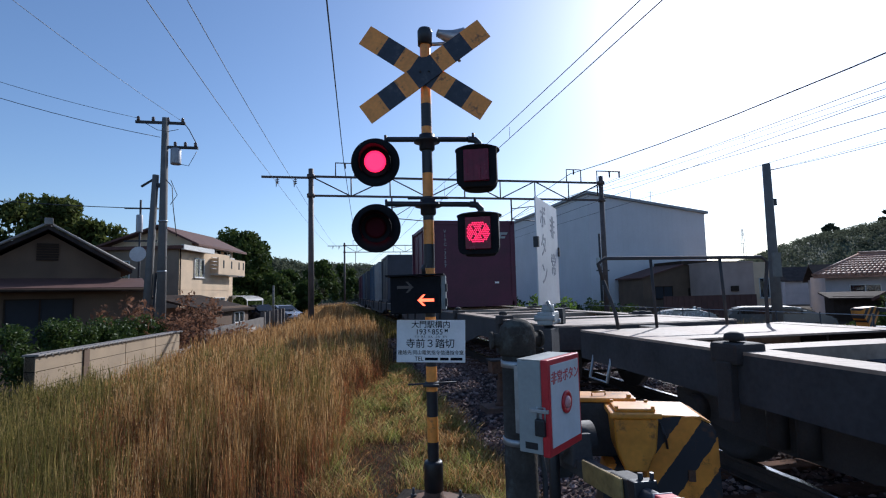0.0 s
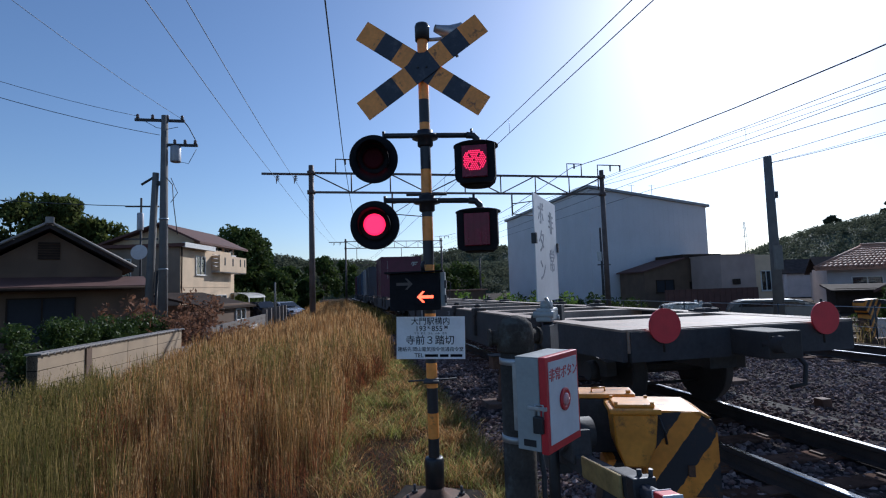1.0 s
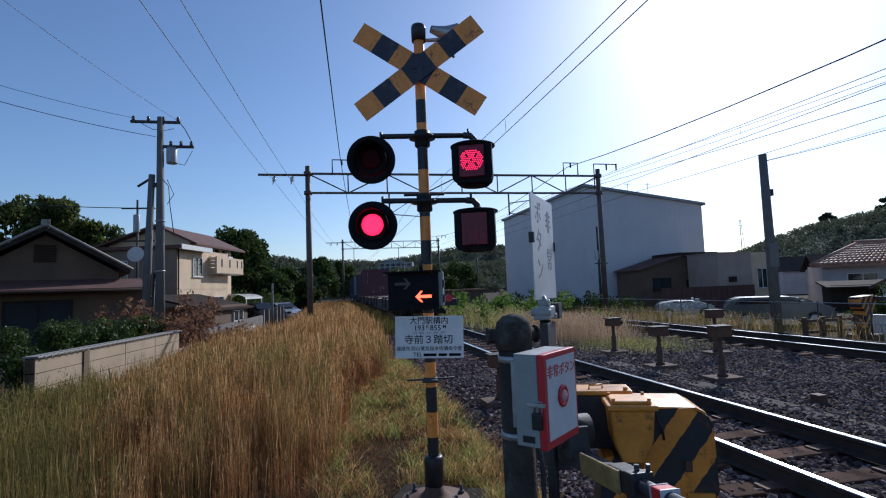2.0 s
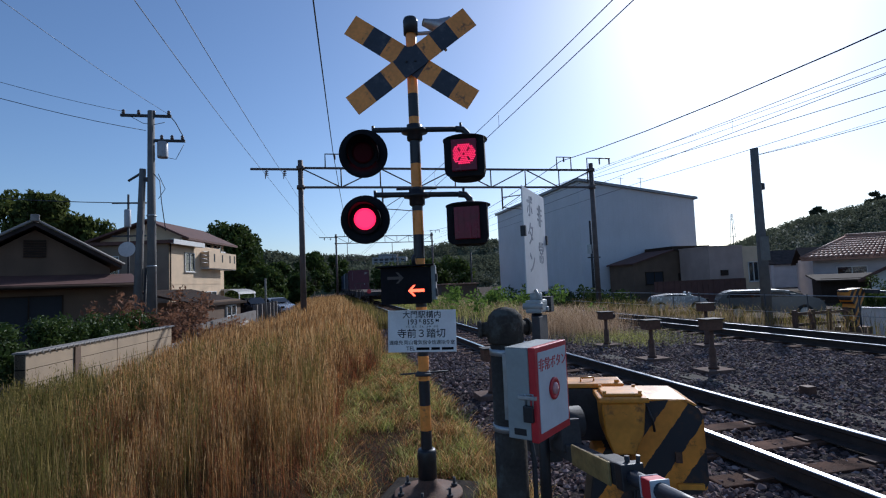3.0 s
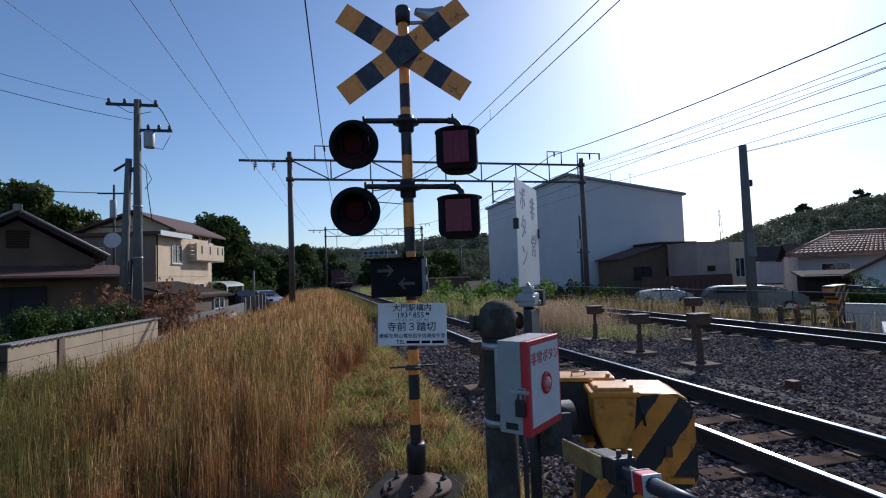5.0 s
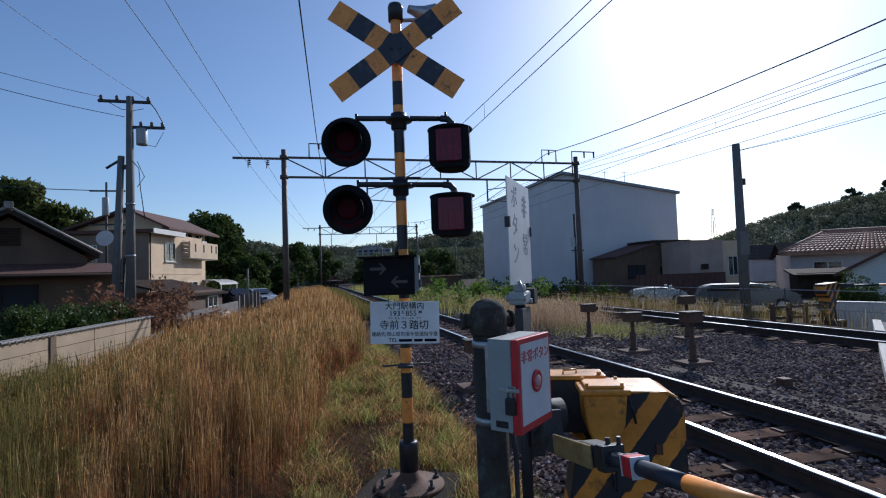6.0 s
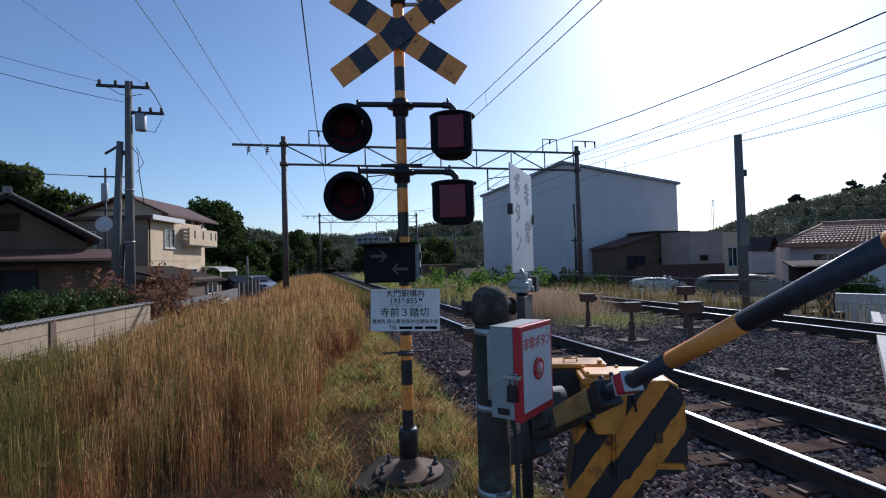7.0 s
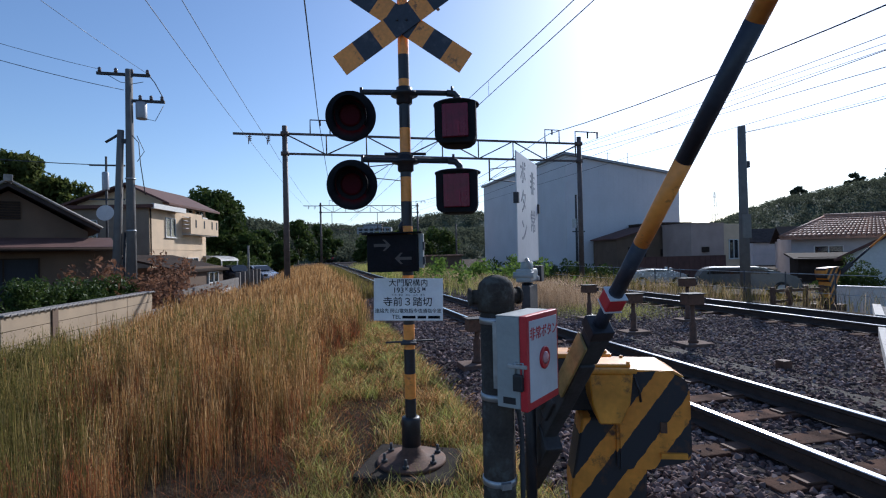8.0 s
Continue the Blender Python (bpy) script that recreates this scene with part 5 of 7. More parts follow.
def warehouse():
    """Tall windowless grey hall, its roof falling away to one side."""
    root = thing("warehouse", at(21.4, 40.9, -0.75), "large windowless pale grey clad warehouse", "warehouse")
    b = B()
    prism(b, [(0, 0), (0, 10.6), (11.4, 8.98), (11.4, 0)], 22.0)
    part("wall", b, M_SHED, root, "pale grey clad walls")
    for i in range(23):
        x = 0.25 + i * 0.49
        boxpart("cladding_seam", x - 0.006, x + 0.006, -0.006, 0.002, 0, 10.5 - x * 0.1421, M_SHED, root)
    for i in range(30):
        y = 0.35 + i * 0.72
        boxpart("cladding_seam", -0.006, 0.002, y - 0.006, y + 0.006, 0, 10.5, M_SHED, root)
    slab(root, "roof", [(-0.25, -0.25, 10.78), (11.65, -0.25, 9.09), (11.65, 22.25, 9.09), (-0.25, 22.25, 10.78)], 0.22, M_CGREY, "flat grey roof edge")
    for x in (4.5, 6.5):
        b = B()
        tube(b, (x, 0.6, 9.9), (x, 0.6, 11.0), 0.025, None, 6)
        tube(b, (x - 0.3, 0.6, 10.9), (x + 0.3, 0.6, 10.9), 0.015, None, 6)
        part("roof_aerial", b, M_GALV, root)
    return root


def low_buildings():
    root = thing("brown_workshop", at(23.75, 37.0, -0.75), "low brown workshop with a stepped roof", "workshop")
    b = B()
    prism(b, [(0, 0), (0, 3.1), (3.5, 4.05), (7.0, 4.05), (7.0, 0)], 3.6)
    part("wall", b, M_TANWALL, root)
    slab(root, "roof", [(-0.25, -0.3, 3.12), (3.5, -0.3, 4.15), (3.5, 3.7, 4.15), (-0.25, 3.7, 3.12)], 0.1, M_ROOFRED)
    boxpart("parapet", 3.5, 7.0, -0.1, 3.6, 4.05, 4.4, M_DARKWOOD, root)
    slab(root, "porch_roof", [(5.3, -1.6, 2.75), (7.4, -1.6, 2.75), (7.4, -0.12, 3.75), (5.3, -0.12, 3.75)], 0.08, M_ROOFTAN)
    tile_rows(root, (5.3, -1.6, 2.75), (7.4, -1.6, 2.75), (7.4, -0.12, 3.75), (5.3, -0.12, 3.75), 9, 5, M_ROOFTAN)
    boxpart("porch_wall", 5.5, 7.2, -1.4, -0.12, 0, 2.7, M_TANWALL, root)
    boxpart("door", 4.0, 5.1, -0.05, -0.002, 0, 2.2, M_DARKWOOD, root)
    window(root, at(1.8, -0.002, 1.9), 1.6, 1.0, M_DARKWOOD)
    root = thing("tan_block", at(27.75, 33.4, -0.75), "plain tan flat-roofed block with a paler side wing", "building")
    boxpart("wall", 0, 2.95, 0, 3.3, 0, 4.05, M_TANPINK, root)
    boxpart("parapet", -0.06, 2.95, -0.06, 3.36, 4.05, 4.13, M_TANPINK, root)
    boxpart("side_wing", 2.96, 5.3, 0.1, 3.3, 0, 4.05, M_CREAM, root)
    window(root, at(3.9, 0.1, 2.1), 0.9, 1.5)
    boxpart("shutter_box", 0.9, 1.5, -0.12, -0.002, 1.9, 2.3, M_DARKWOOD, root)
    root = thing("board_fence", at(22.4, 32.5, -0.75), "low red-brown corrugated board fence", "fence", kind="structure")
    for i in range(33):
        boxpart("board", i * 0.23, i * 0.23 + 0.22, -0.02 - 0.02 * (i % 2), 0.02, 0, 1.66, M_ROOFRED, root)
    # house with a glazed tile roof
    root = thing("tiled_house", pose(33.0, 30.6, -0.75, 0, 0, -33), "pale house with a tan glazed tile hip roof", "house")
    boxpart("wall", 0.9, 13, 0.8, 4.4, 0, 2.8, M_PLASTER, root, "pale plaster wall")
    slab(root, "roof", [(0, 0, 2.82), (14, 0, 2.82), (12, 4.4, 4.4), (4.2, 4.4, 4.4)], 0.14, M_ROOFTAN, "tan tiled roof slope")
    slab(root, "roof", [(4.2, 8.8, 2.82), (4.2, 4.4, 4.4), (12, 4.4, 4.4), (14, 8.8, 2.82)], 0.14, M_ROOFTAN)
    tile_rows(root, (0, 0, 2.82), (14, 0, 2.82), (12, 4.4, 4.4), (4.2, 4.4, 4.4), 46, 9, M_ROOFTAN)
    b = B()
    tube(b, (4.1, 4.4, 4.52), (12.1, 4.4, 4.52), 0.16, None, 8)
    tube(b, (4.2, 4.4, 4.5), (0, 0, 2.92), 0.11, None, 8)
    part("ridge", b, M_ROOFTAN, root)
    window(root, at(3.2, 0.8, 1.6), 1.8, 1.2)
    window(root, at(8.2, 0.8, 1.6), 1.8, 1.2)
    # white gabled house at the far side of the crossing road
    root = thing("gabled_house", pose(28.4, 22.2, -0.75, 0, 0, -62), "white gabled house with a brown roof by the crossing road", "house")
    b = B()
    prism(b, [(0, 0), (0, 1.6), (4.2, 3.9), (8.4, 1.6), (8.4, 0)], 6)
    part("wall", b, M_TRIMW, root)
    slab(root, "roof", [(-0.5, -0.4, 1.45), (-0.5, 6.4, 1.45), (4.2, 6.4, 4.05), (4.2, -0.4, 4.05)], 0.14, M_ROOFRED, "brown roof slope")
    slab(root, "roof", [(8.9, -0.4, 1.45), (4.2, -0.4, 4.05), (4.2, 6.4, 4.05), (8.9, 6.4, 1.45)], 0.14, M_ROOFRED)
    window(root, at(4.2, 0, 1.7), 1.5, 1.0, M_DARKWOOD)
    root = thing("timber_annex", pose(29.6, 26.2, -0.75, 0, 0, -38), "dark timber annex with a tiled lean-to roof", "shed")
    boxpart("wall", 0, 5.0, 0, 2.6, 0, 1.5, M_DARKWOOD, root)
    slab(root, "roof", [(-0.3, -0.5, 1.42), (5.3, -0.5, 1.42), (5.3, 2.8, 1.75), (-0.3, 2.8, 1.75)], 0.1, M_DARKWOOD)
    # two far blue-grey roofs
    for x, y, rz, w, h, mt in ((44, 40, -35, 9, 4.2, M_ROOFTILE), (52, 52, -30, 10, 4.5, M_ROOFTILE), (36, 47, -25, 8, 4.4, M_ROOFTILE)):
        r2 = thing("small_house", pose(x, y, -0.75, 0, 0, rz), "small pale house with a dark tiled roof", "house", "houses beyond the railway")
        boxpart("wall", 0, w, 0, 5, 0, h * 0.65, M_PLASTER, r2)
        slab(r2, "roof", [(-0.4, -0.4, h * 0.62), (w + 0.4, -0.4, h * 0.62), (w + 0.4, 2.5, h), (-0.4, 2.5, h)], 0.1, mt)
        slab(r2, "roof", [(-0.4, 2.5, h), (w + 0.4, 2.5, h), (w + 0.4, 5.4, h * 0.62), (-0.4, 5.4, h * 0.62)], 0.1, mt)
        window(r2, at(w * 0.5, 0, h * 0.35), 1.4, 0.9)
    # hospital-like block on the far hill
    r2 = thing("apartment_building", pose(22, 262, 0.0, 0, 0, -12), "distant grey apartment block on a wooded rise", "building")
    boxpart("wall", 0, 17, 0, 12, 0, 15.6, M_CGREY, r2)
    boxpart("roof_house", 3, 12, 2, 9, 15.6, 17.2, M_CGREY, r2)
    for f in range(3):
        for i in range(6):
            boxpart("window", 1 + i * 2.7, 2.7 + i * 2.7, -0.1, 0.05, 10.4 + f * 1.7, 11.5 + f * 1.7, M_DIM, r2)
    r2 = thing("low_shed", pose(13.5, 62, -0.7, 0, 0, 0), "small far shed with a pale flat roof", "shed")
    boxpart("wall", 0, 4.5, 0, 3, 0, 1.9, M_TANWALL, r2)
    boxpart("roof", -0.2, 4.7, -0.2, 3.2, 1.9, 2.05, M_ROOFTAN, r2)


def garden_walls():
    root = thing("garden_wall", pose(-5.6, 11.14, -0.68, 0, 0, -6.4), "cream rendered garden wall with a pale tiled coping", "wall", kind="structure")
    L = 6.55
    boxpart("core", -0.085, 0.085, 0, L, 0, 1.12, M_DARKWOOD, root)
    for y0, y1 in ((0.0, 1.495), (1.705, 3.28), (3.3, 4.91), (4.93, L)):
        for k in range(4):
            boxpart("wall_panel", -0.1, 0.1, y0, y1, k * 0.282, k * 0.282 + 0.27, M_WALLCREAM, root, "", 0.005)
    boxpart("pillar", -0.105, 0.13, 1.50, 1.70, 0, 1.122, M_TANWALL, root, "darker brown pillar")
    cb = B()
    box(cb, -0.15, 0.15, 0.004, 0.196, 1.125, 1.165, None, 0.014)
    tube(cb, (0.06, 0.196, 1.155), (0.165, 0.196, 1.135), 0.022, 0.026, 8)
    cme = finish("coping_tile", cb, M_VERGE)
    for i in range(33):
        o = new("coping_tile", cme)
        o.parent = root
        o.matrix_basis = at(0, i * 0.2, 0)
    root = thing("lane_kerb", pose(-4.86, 17.8, -0.68, 0, 0, -2.3), "pale concrete kerb beam along the lane", "kerb", kind="structure")
    for i in range(7):
        boxpart("kerb_stone", -0.07, 0.07, i * 1.8, i * 1.8 + 1.78, 0, 0.56, M_PALECONC, root, "", 0.012)
    root = thing("block_wall", pose(-4.75, 20.5, -0.7, 0, 0, -2), "low grey concrete block wall along the lane", "wall", kind="structure")
    for i in range(10):
        for r in range(5):
            boxpart("block", -0.08, 0.08, i * 1.25, i * 1.25 + 1.23, r * 0.2, r * 0.2 + 0.19, M_BLOCK, root)
    for i in range(6):
        boxpart("pillar", -0.12, 0.12, 12.6 + i * 1.8, 12.9 + i * 1.8, 0, 1.3, M_BLOCK, root)


def utility_poles():
    M_T = mat("pale_steel_tank", (0.35, 0.35, 0.37), 0.5, 0.3, vary=0.15, bump=0.05)
    root = thing("utility_pole", at(-6.72, 22.3, -0.65), "tall concrete utility pole with transformer and cross arms", "utility pole")
    b = B()
    lathe(b, [(0.19, 0), (0.125, 9.45)], 16)
    part("shaft", b, M_CONCPOLE, root)
    b = B()
    lathe(b, [(0.19, 7.55), (0.2, 7.6), (0.2, 8.15), (0.18, 8.2)], 16, at(0.42, 0, 0))
    part("transformer", b, M_T, root, "pale steel transformer drum")
    for z, x0, x1 in ((9.25, -1.1, 0.75), (8.25, -0.1, 1.25)):
        boxpart("cross_arm", x0, x1, -0.05, 0.05, z - 0.05, z + 0.05, M_STEEL, root)
        for q in range(4):
            b = B()
            lathe(b, [(0.03, 0), (0.07, 0.05), (0.05, 0.1), (0.07, 0.14), (0.02, 0.2)], 10, at(x0 + 0.1 + (x1 - x0 - 0.2) * q / 3, 0, z + 0.04))
            part("insulator", b, M_INSUL, root)
    for pts, r in (([(0.75, 0, 9.2), (0.9, 0, 9.0), (1.15, 0, 8.5), (1.2, 0, 8.3)], 0.02), ([(0.1, -0.1, 6.9), (0.35, -0.15, 6.6), (0.4, -0.15, 5.8), (0.55, -0.15, 4.6)], 0.018),
                   ([(0.25, 0, 6.9), (0.5, 0, 6.3), (0.25, 0, 5.9)], 0.014), ([(0.4, 0, 7.6), (0.9, 0, 7.5), (1.2, 0, 8.1)], 0.012), ([(-0.9, 0, 9.3), (-0.3, 0, 8.95), (0.1, 0, 8.9), (0.5, 0, 9.0)], 0.012)):
        b = B()
        pipe(b, pts, r, 6)
        part("lead", b, M_WIRE, root)
    boxpart("switch_box", -0.35, -0.1, -0.1, 0.1, 6.6, 6.75, M_STEEL, root)
    for z in (3.2, 5.2):
        b = B()
        lathe(b, [(0.16, z), (0.185, z + 0.01), (0.185, z + 0.05), (0.16, z + 0.06)], 14)
        part("steel_band", b, M_GALV, root)
    root = thing("stay_pole", pose(-7.3, 22.3, -0.65, 0, 2.2, 0), "leaning concrete stay pole beside a utility pole", "utility pole")
    b = B()
    lathe(b, [(0.17, 0), (0.12, 7.1)], 14)
    part("shaft", b, M_CONCPOLE, root)
    b = B()
    tube(b, (-0.1, 0, 6.9), (-0.5, 0, 6.6), 0.05, None, 8)
    part("bracket", b, M_STEEL, root)
    tubepart("riser", (0.22, 0.1, 3.2), (0.22, 0.1, 0), 0.05, None, M_STEEL, root)
    # pole behind the roofs with a small tank and an aerial
    root = thing("service_pole", at(-9.3, 27.5, -0.65), "thin dark service pole with a grey meter box and dish", "utility pole")
    b = B()
    lathe(b, [(0.06, 0), (0.05, 7.0)], 10)
    part("shaft", b, M_STEEL, root)
    for z in (6.55, 4.95):
        boxpart("arm", -0.7, 0.8, -0.04, 0.04, z, z + 0.07, M_STEEL, root)
    b = B()
    lathe(b, [(0.14, 5.4), (0.15, 5.45), (0.15, 6.2), (0.13, 6.25)], 12, at(0.0, -0.1, 0))
    part("tank", b, M_T, root)
    b = B()
    lathe(b, [(0.02, 0.0), (0.2, 0.03), (0.36, 0.1), (0.37, 0.11)], 24, at(0.05, -0.25, 4.3) @ Matrix.Rotation(math.radians(80), 4, "X"))
    part("dish", b, M_TRIMW, root, "pale satellite dish")
    tag = "thin dark overhead service wire"
    wire("service_wire", [(-7.7, 22.3, 8.75), (-14, 18, 9.6)], 0.009, tag, 0.2)
    wire("service_wire", [(-6.9, 22.3, 8.0), (-14, 17, 8.9)], 0.012, tag, 0.25)
    wire("service_wire", [(-6.1, 22.3, 8.7), (-9, 10, 9.6)], 0.008, tag, 0.2)
    wire("service_wire", [(-9.6, 27.5, 5.95), (-26, 27, 7.6)], 0.02, tag, 0.35)


# ---- vehicles ----
M_CARDARK = mat("dark_blue_car_paint", (0.02, 0.025, 0.045), 0.2, 0.2, vary=0.1, bump=0)
M_CARGREY = mat("grey_car_paint", (0.10, 0.11, 0.12), 0.22, 0.3, vary=0.1, bump=0)
M_CARSILV = mat("silver_car_paint", (0.45, 0.46, 0.48), 0.25, 0.6, vary=0.08, bump=0)
M_CARGLASS = mat("dark_car_glass", (0.012, 0.014, 0.017), 0.08, vary=0.1, bump=0)
M_TYRE = mat("tyre_rubber", (0.02, 0.02, 0.02), 0.85, vary=0.2, bump=0.1)


def car(m, paint, label, length=4.4, height=1.6, van=False):
    root = thing("car", m, label, "car")
    L, H2 = length / 2, height
    prof = [(-L, 0.32), (-L, 0.85), (-L + 0.1, 1.0), (-L + 0.25, H2 - 0.1), (-L + 0.6, H2), (L * 0.25, H2), (L * 0.62, 1.05), (L - 0.15, 0.86), (L, 0.6), (L, 0.32)] if van else \
           [(-L, 0.32), (-L, 0.8), (-L + 0.25, 0.95), (-L * 0.55, H2 - 0.05), (-L * 0.3, H2), (L * 0.15, H2), (L * 0.5, 0.95), (L - 0.2, 0.8), (L, 0.55), (L, 0.32)]
    b = B()
    prism(b, prof, 1.66, at(0, -0.83, 0))
    bmesh.ops.bevel(b, geom=b.edges[:], offset=0.06, segments=2, affect="EDGES")
    part("body", b, paint, root)
    z0, z1 = 1.0, H2 - 0.1
    xs = (-L + 0.35, L * 0.25) if van else (-L * 0.5, L * 0.15)
    for s in (-1, 1):
        b = B()
        prism(b, [(xs[0], z0), (xs[0] + 0.12, z1), (xs[1], z1), (xs[1] + 0.45, z0)], 0.02, at(0, s * 0.835 - 0.01, 0))
        part("side_window", b, M_CARGLASS, root)
    b = B()
    prism(b, [(xs[1] + 0.2, H2 - 0.1), (xs[1] + 0.24, H2 - 0.08), (L * 0.62 if van else L * 0.52, 1.05), (L * 0.58 if van else L * 0.48, 1.03)], 1.4, at(0.03, -0.7, 0.03))
    part("windscreen", b, M_CARGLASS, root)
    for x in (-L * 0.62, L * 0.62):
        for s in (-1, 1):
            b = B()
            lathe(b, [(0.31, -0.1), (0.32, -0.08), (0.32, 0.08), (0.31, 0.1)], 20, at(x, s * 0.76, 0.32) @ Matrix.Rotation(math.pi / 2, 4, "X"))
            w = part("wheel", b, M_TYRE, root)
            b = B()
            lathe(b, [(0.2, 0.0), (0.19, 0.02)], 16, at(x, s * 0.76 + s * 0.1, 0.32) @ Matrix.Rotation(-s * math.pi / 2, 4, "X"))
            part("rim", b, M_GALV, w)
    for s in (-1, 1):
        boxpart("headlight", L - 0.12, L + 0.01, s * 0.6 - 0.15, s * 0.6 + 0.15, 0.62, 0.76, M_CARGLASS, root)
        boxpart("mirror", xs[1] + 0.25, xs[1] + 0.4, s * 0.95 - 0.08, s * 0.95 + 0.08, 1.0, 1.14, paint, root)
    return root


# ---- plants ----
G_GOLD = leafy("dry_golden_grass", [(0.40, 0.19, 0.065), (0.60, 0.33, 0.12), (0.10, 0.048, 0.022), (0.50, 0.25, 0.08), (0.80, 0.54, 0.26), (0.20, 0.11, 0.04), (0.06, 0.035, 0.018)], 0.5)
G_RUST = leafy("rust_red_dry_grass", [(0.30, 0.08, 0.035), (0.46, 0.16, 0.055), (0.08, 0.03, 0.018), (0.36, 0.13, 0.06), (0.14, 0.05, 0.026)], 0.45)
G_DEAD = leafy("dead_brown_grass", [(0.10, 0.06, 0.028), (0.17, 0.10, 0.045), (0.06, 0.045, 0.02), (0.22, 0.14, 0.07)], 0.35)
G_GREEN = leafy("green_grass", [(0.085, 0.085, 0.02), (0.21, 0.18, 0.042), (0.04, 0.042, 0.012), (0.34, 0.25, 0.075), (0.10, 0.095, 0.024), (0.46, 0.33, 0.12), (0.06, 0.05, 0.016)], 0.45)
G_SHORT = leafy("short_green_grass", [(0.17, 0.20, 0.035), (0.36, 0.37, 0.08), (0.06, 0.07, 0.016), (0.50, 0.44, 0.18), (0.13, 0.15, 0.03), (0.62, 0.60, 0.20), (0.30, 0.24, 0.09)], 0.6)
G_HEDGE = leafy("hedge_leaf", [(0.028, 0.048, 0.012), (0.048, 0.078, 0.018), (0.085, 0.115, 0.03)], 0.3, 0.45)
G_PALE = leafy("pale_dry_weed", [(0.42, 0.29, 0.18), (0.60, 0.45, 0.30), (0.22, 0.14, 0.08), (0.34, 0.22, 0.12)], 0.5)
G_TREE = leafy("broadleaf", [(0.035, 0.06, 0.015), (0.06, 0.085, 0.02), (0.085, 0.11, 0.03)], 0.3)
G_BAMBOO = leafy("bamboo_leaf", [(0.075, 0.095, 0.025), (0.12, 0.135, 0.035), (0.05, 0.07, 0.02)], 0.4)
# paler and greyer than the near leaves: distance haze put into the colour
G_FAR = leafy("hazed_far_wood", [(0.085, 0.095, 0.065), (0.105, 0.115, 0.075), (0.08, 0.09, 0.062)], 0.45, 0.95, 0.0)
G_IVY = leafy("bright_climber_leaf", [(0.10, 0.17, 0.03), (0.16, 0.23, 0.05), (0.07, 0.12, 0.02)], 0.5)
G_SCRUB = leafy("red_brown_scrub", [(0.18, 0.085, 0.05), (0.28, 0.14, 0.08), (0.12, 0.07, 0.045)], 0.4)
M_BARK = mat("grey_brown_bark", (0.12, 0.09, 0.07), 0.9, vary=0.4, scale=6, fine=40, bump=0.6)


def blades(name, xy, h, w, lean, material, label, base=None, rng=None, head=0.0):
    """Curved tapering blades; with head > 0 a spindle of seed at the tip of each."""
    n = len(xy)
    rng = rng or np.random.default_rng(1)
    z0 = np.array([ground_z(x, y) for x, y in xy]) if base is None else base
    a, face = rng.uniform(0, 6.283, n), rng.uniform(0, 6.283, n)
    bend = lean * rng.uniform(0.3, 1.3, n) * h
    dx, dy = np.cos(a) * bend, np.sin(a) * bend
    wx, wy = np.cos(face) * w / 2, np.sin(face) * w / 2
    verts, faces = [], []
    lev = [0.0, 0.4, 0.75, 1.0]
    wid = [1.0, 0.85, 0.55, 0.0]
    if head:
        lev, wid = [0.0, 0.55, 0.80, 0.88, 1.0], [0.9, 0.7, 0.5, head, 0.0]
    cols = []
    for u, k in zip(lev, wid):
        cx, cy = xy[:, 0] + dx * u * u, xy[:, 1] + dy * u * u
        cz = z0 - 0.02 + h * (u - 0.12 * lean * u * u)
        cols.append((np.stack([cx - wx * k, cy - wy * k, cz], -1), np.stack([cx + wx * k, cy + wy * k, cz], -1)))
    m = len(lev)
    per = 2 * (m - 1) + 1
    V = np.zeros((n, per, 3))
    for i in range(m - 1):
        V[:, 2 * i], V[:, 2 * i + 1] = cols[i]
    V[:, per - 1] = cols[m - 1][0]
    me = bpy.data.meshes.new(name)
    off = (np.arange(n) * per)[:, None]
    quads = np.concatenate([off + np.array([[2 * i, 2 * i + 1, 2 * i + 3, 2 * i + 2]]) for i in range(m - 2)])
    tris = off + np.array([[per - 3, per - 2, per - 1]])
    me.from_pydata(V.reshape(-1, 3).tolist(), [], quads.tolist() + tris.tolist())
    me.materials.append(material)
    return tagged(new(name, me), label, "grass", kind="stuff")


def florets(name, xy, h, w, material, rng):
    """Small loose spikelets round the upper third of each stalk that stands near the lane."""
    pick = xy[:, 1] < 10
    xy, h, w = xy[pick], h[pick], w[pick]
    k = 4
    z0 = np.array([ground_z(x, y) for x, y in xy])
    P = np.repeat(np.c_[xy, z0], k, 0)
    n = len(P)
    P[:, 2] += np.repeat(h, k) * rng.uniform(0.62, 1.04, n)
    P[:, :2] += rng.normal(0, 0.014, (n, 2)) * np.repeat(w, k)[:, None]
    a, e = rng.uniform(0, 6.283, n), rng.uniform(0.5, 1.5, n)
    u = np.stack([np.cos(a) * np.cos(e), np.sin(a) * np.cos(e), np.sin(e)], -1)
    t = np.stack([-np.sin(a), np.cos(a), np.zeros(n)], -1)
    ln = (0.012 * np.repeat(w, k) * rng.uniform(0.5, 1.4, n))[:, None]
    V = np.stack([P - u * ln, P - t * ln * 0.22, P + u * ln, P + t * ln * 0.22], 1)
    me = bpy.data.meshes.new(name)
    me.from_pydata(V.reshape(-1, 3).tolist(), [], (np.arange(n)[:, None] * 4 + np.arange(4)).tolist())
    me.materials.append(material)
    return tagged(new(name, me), "loose dry spikelets on tall grass stalks", "grass", kind="stuff")


def patch(x, y, s, seed):
    return noise.noise(Vector((x * s, y * s, seed)))


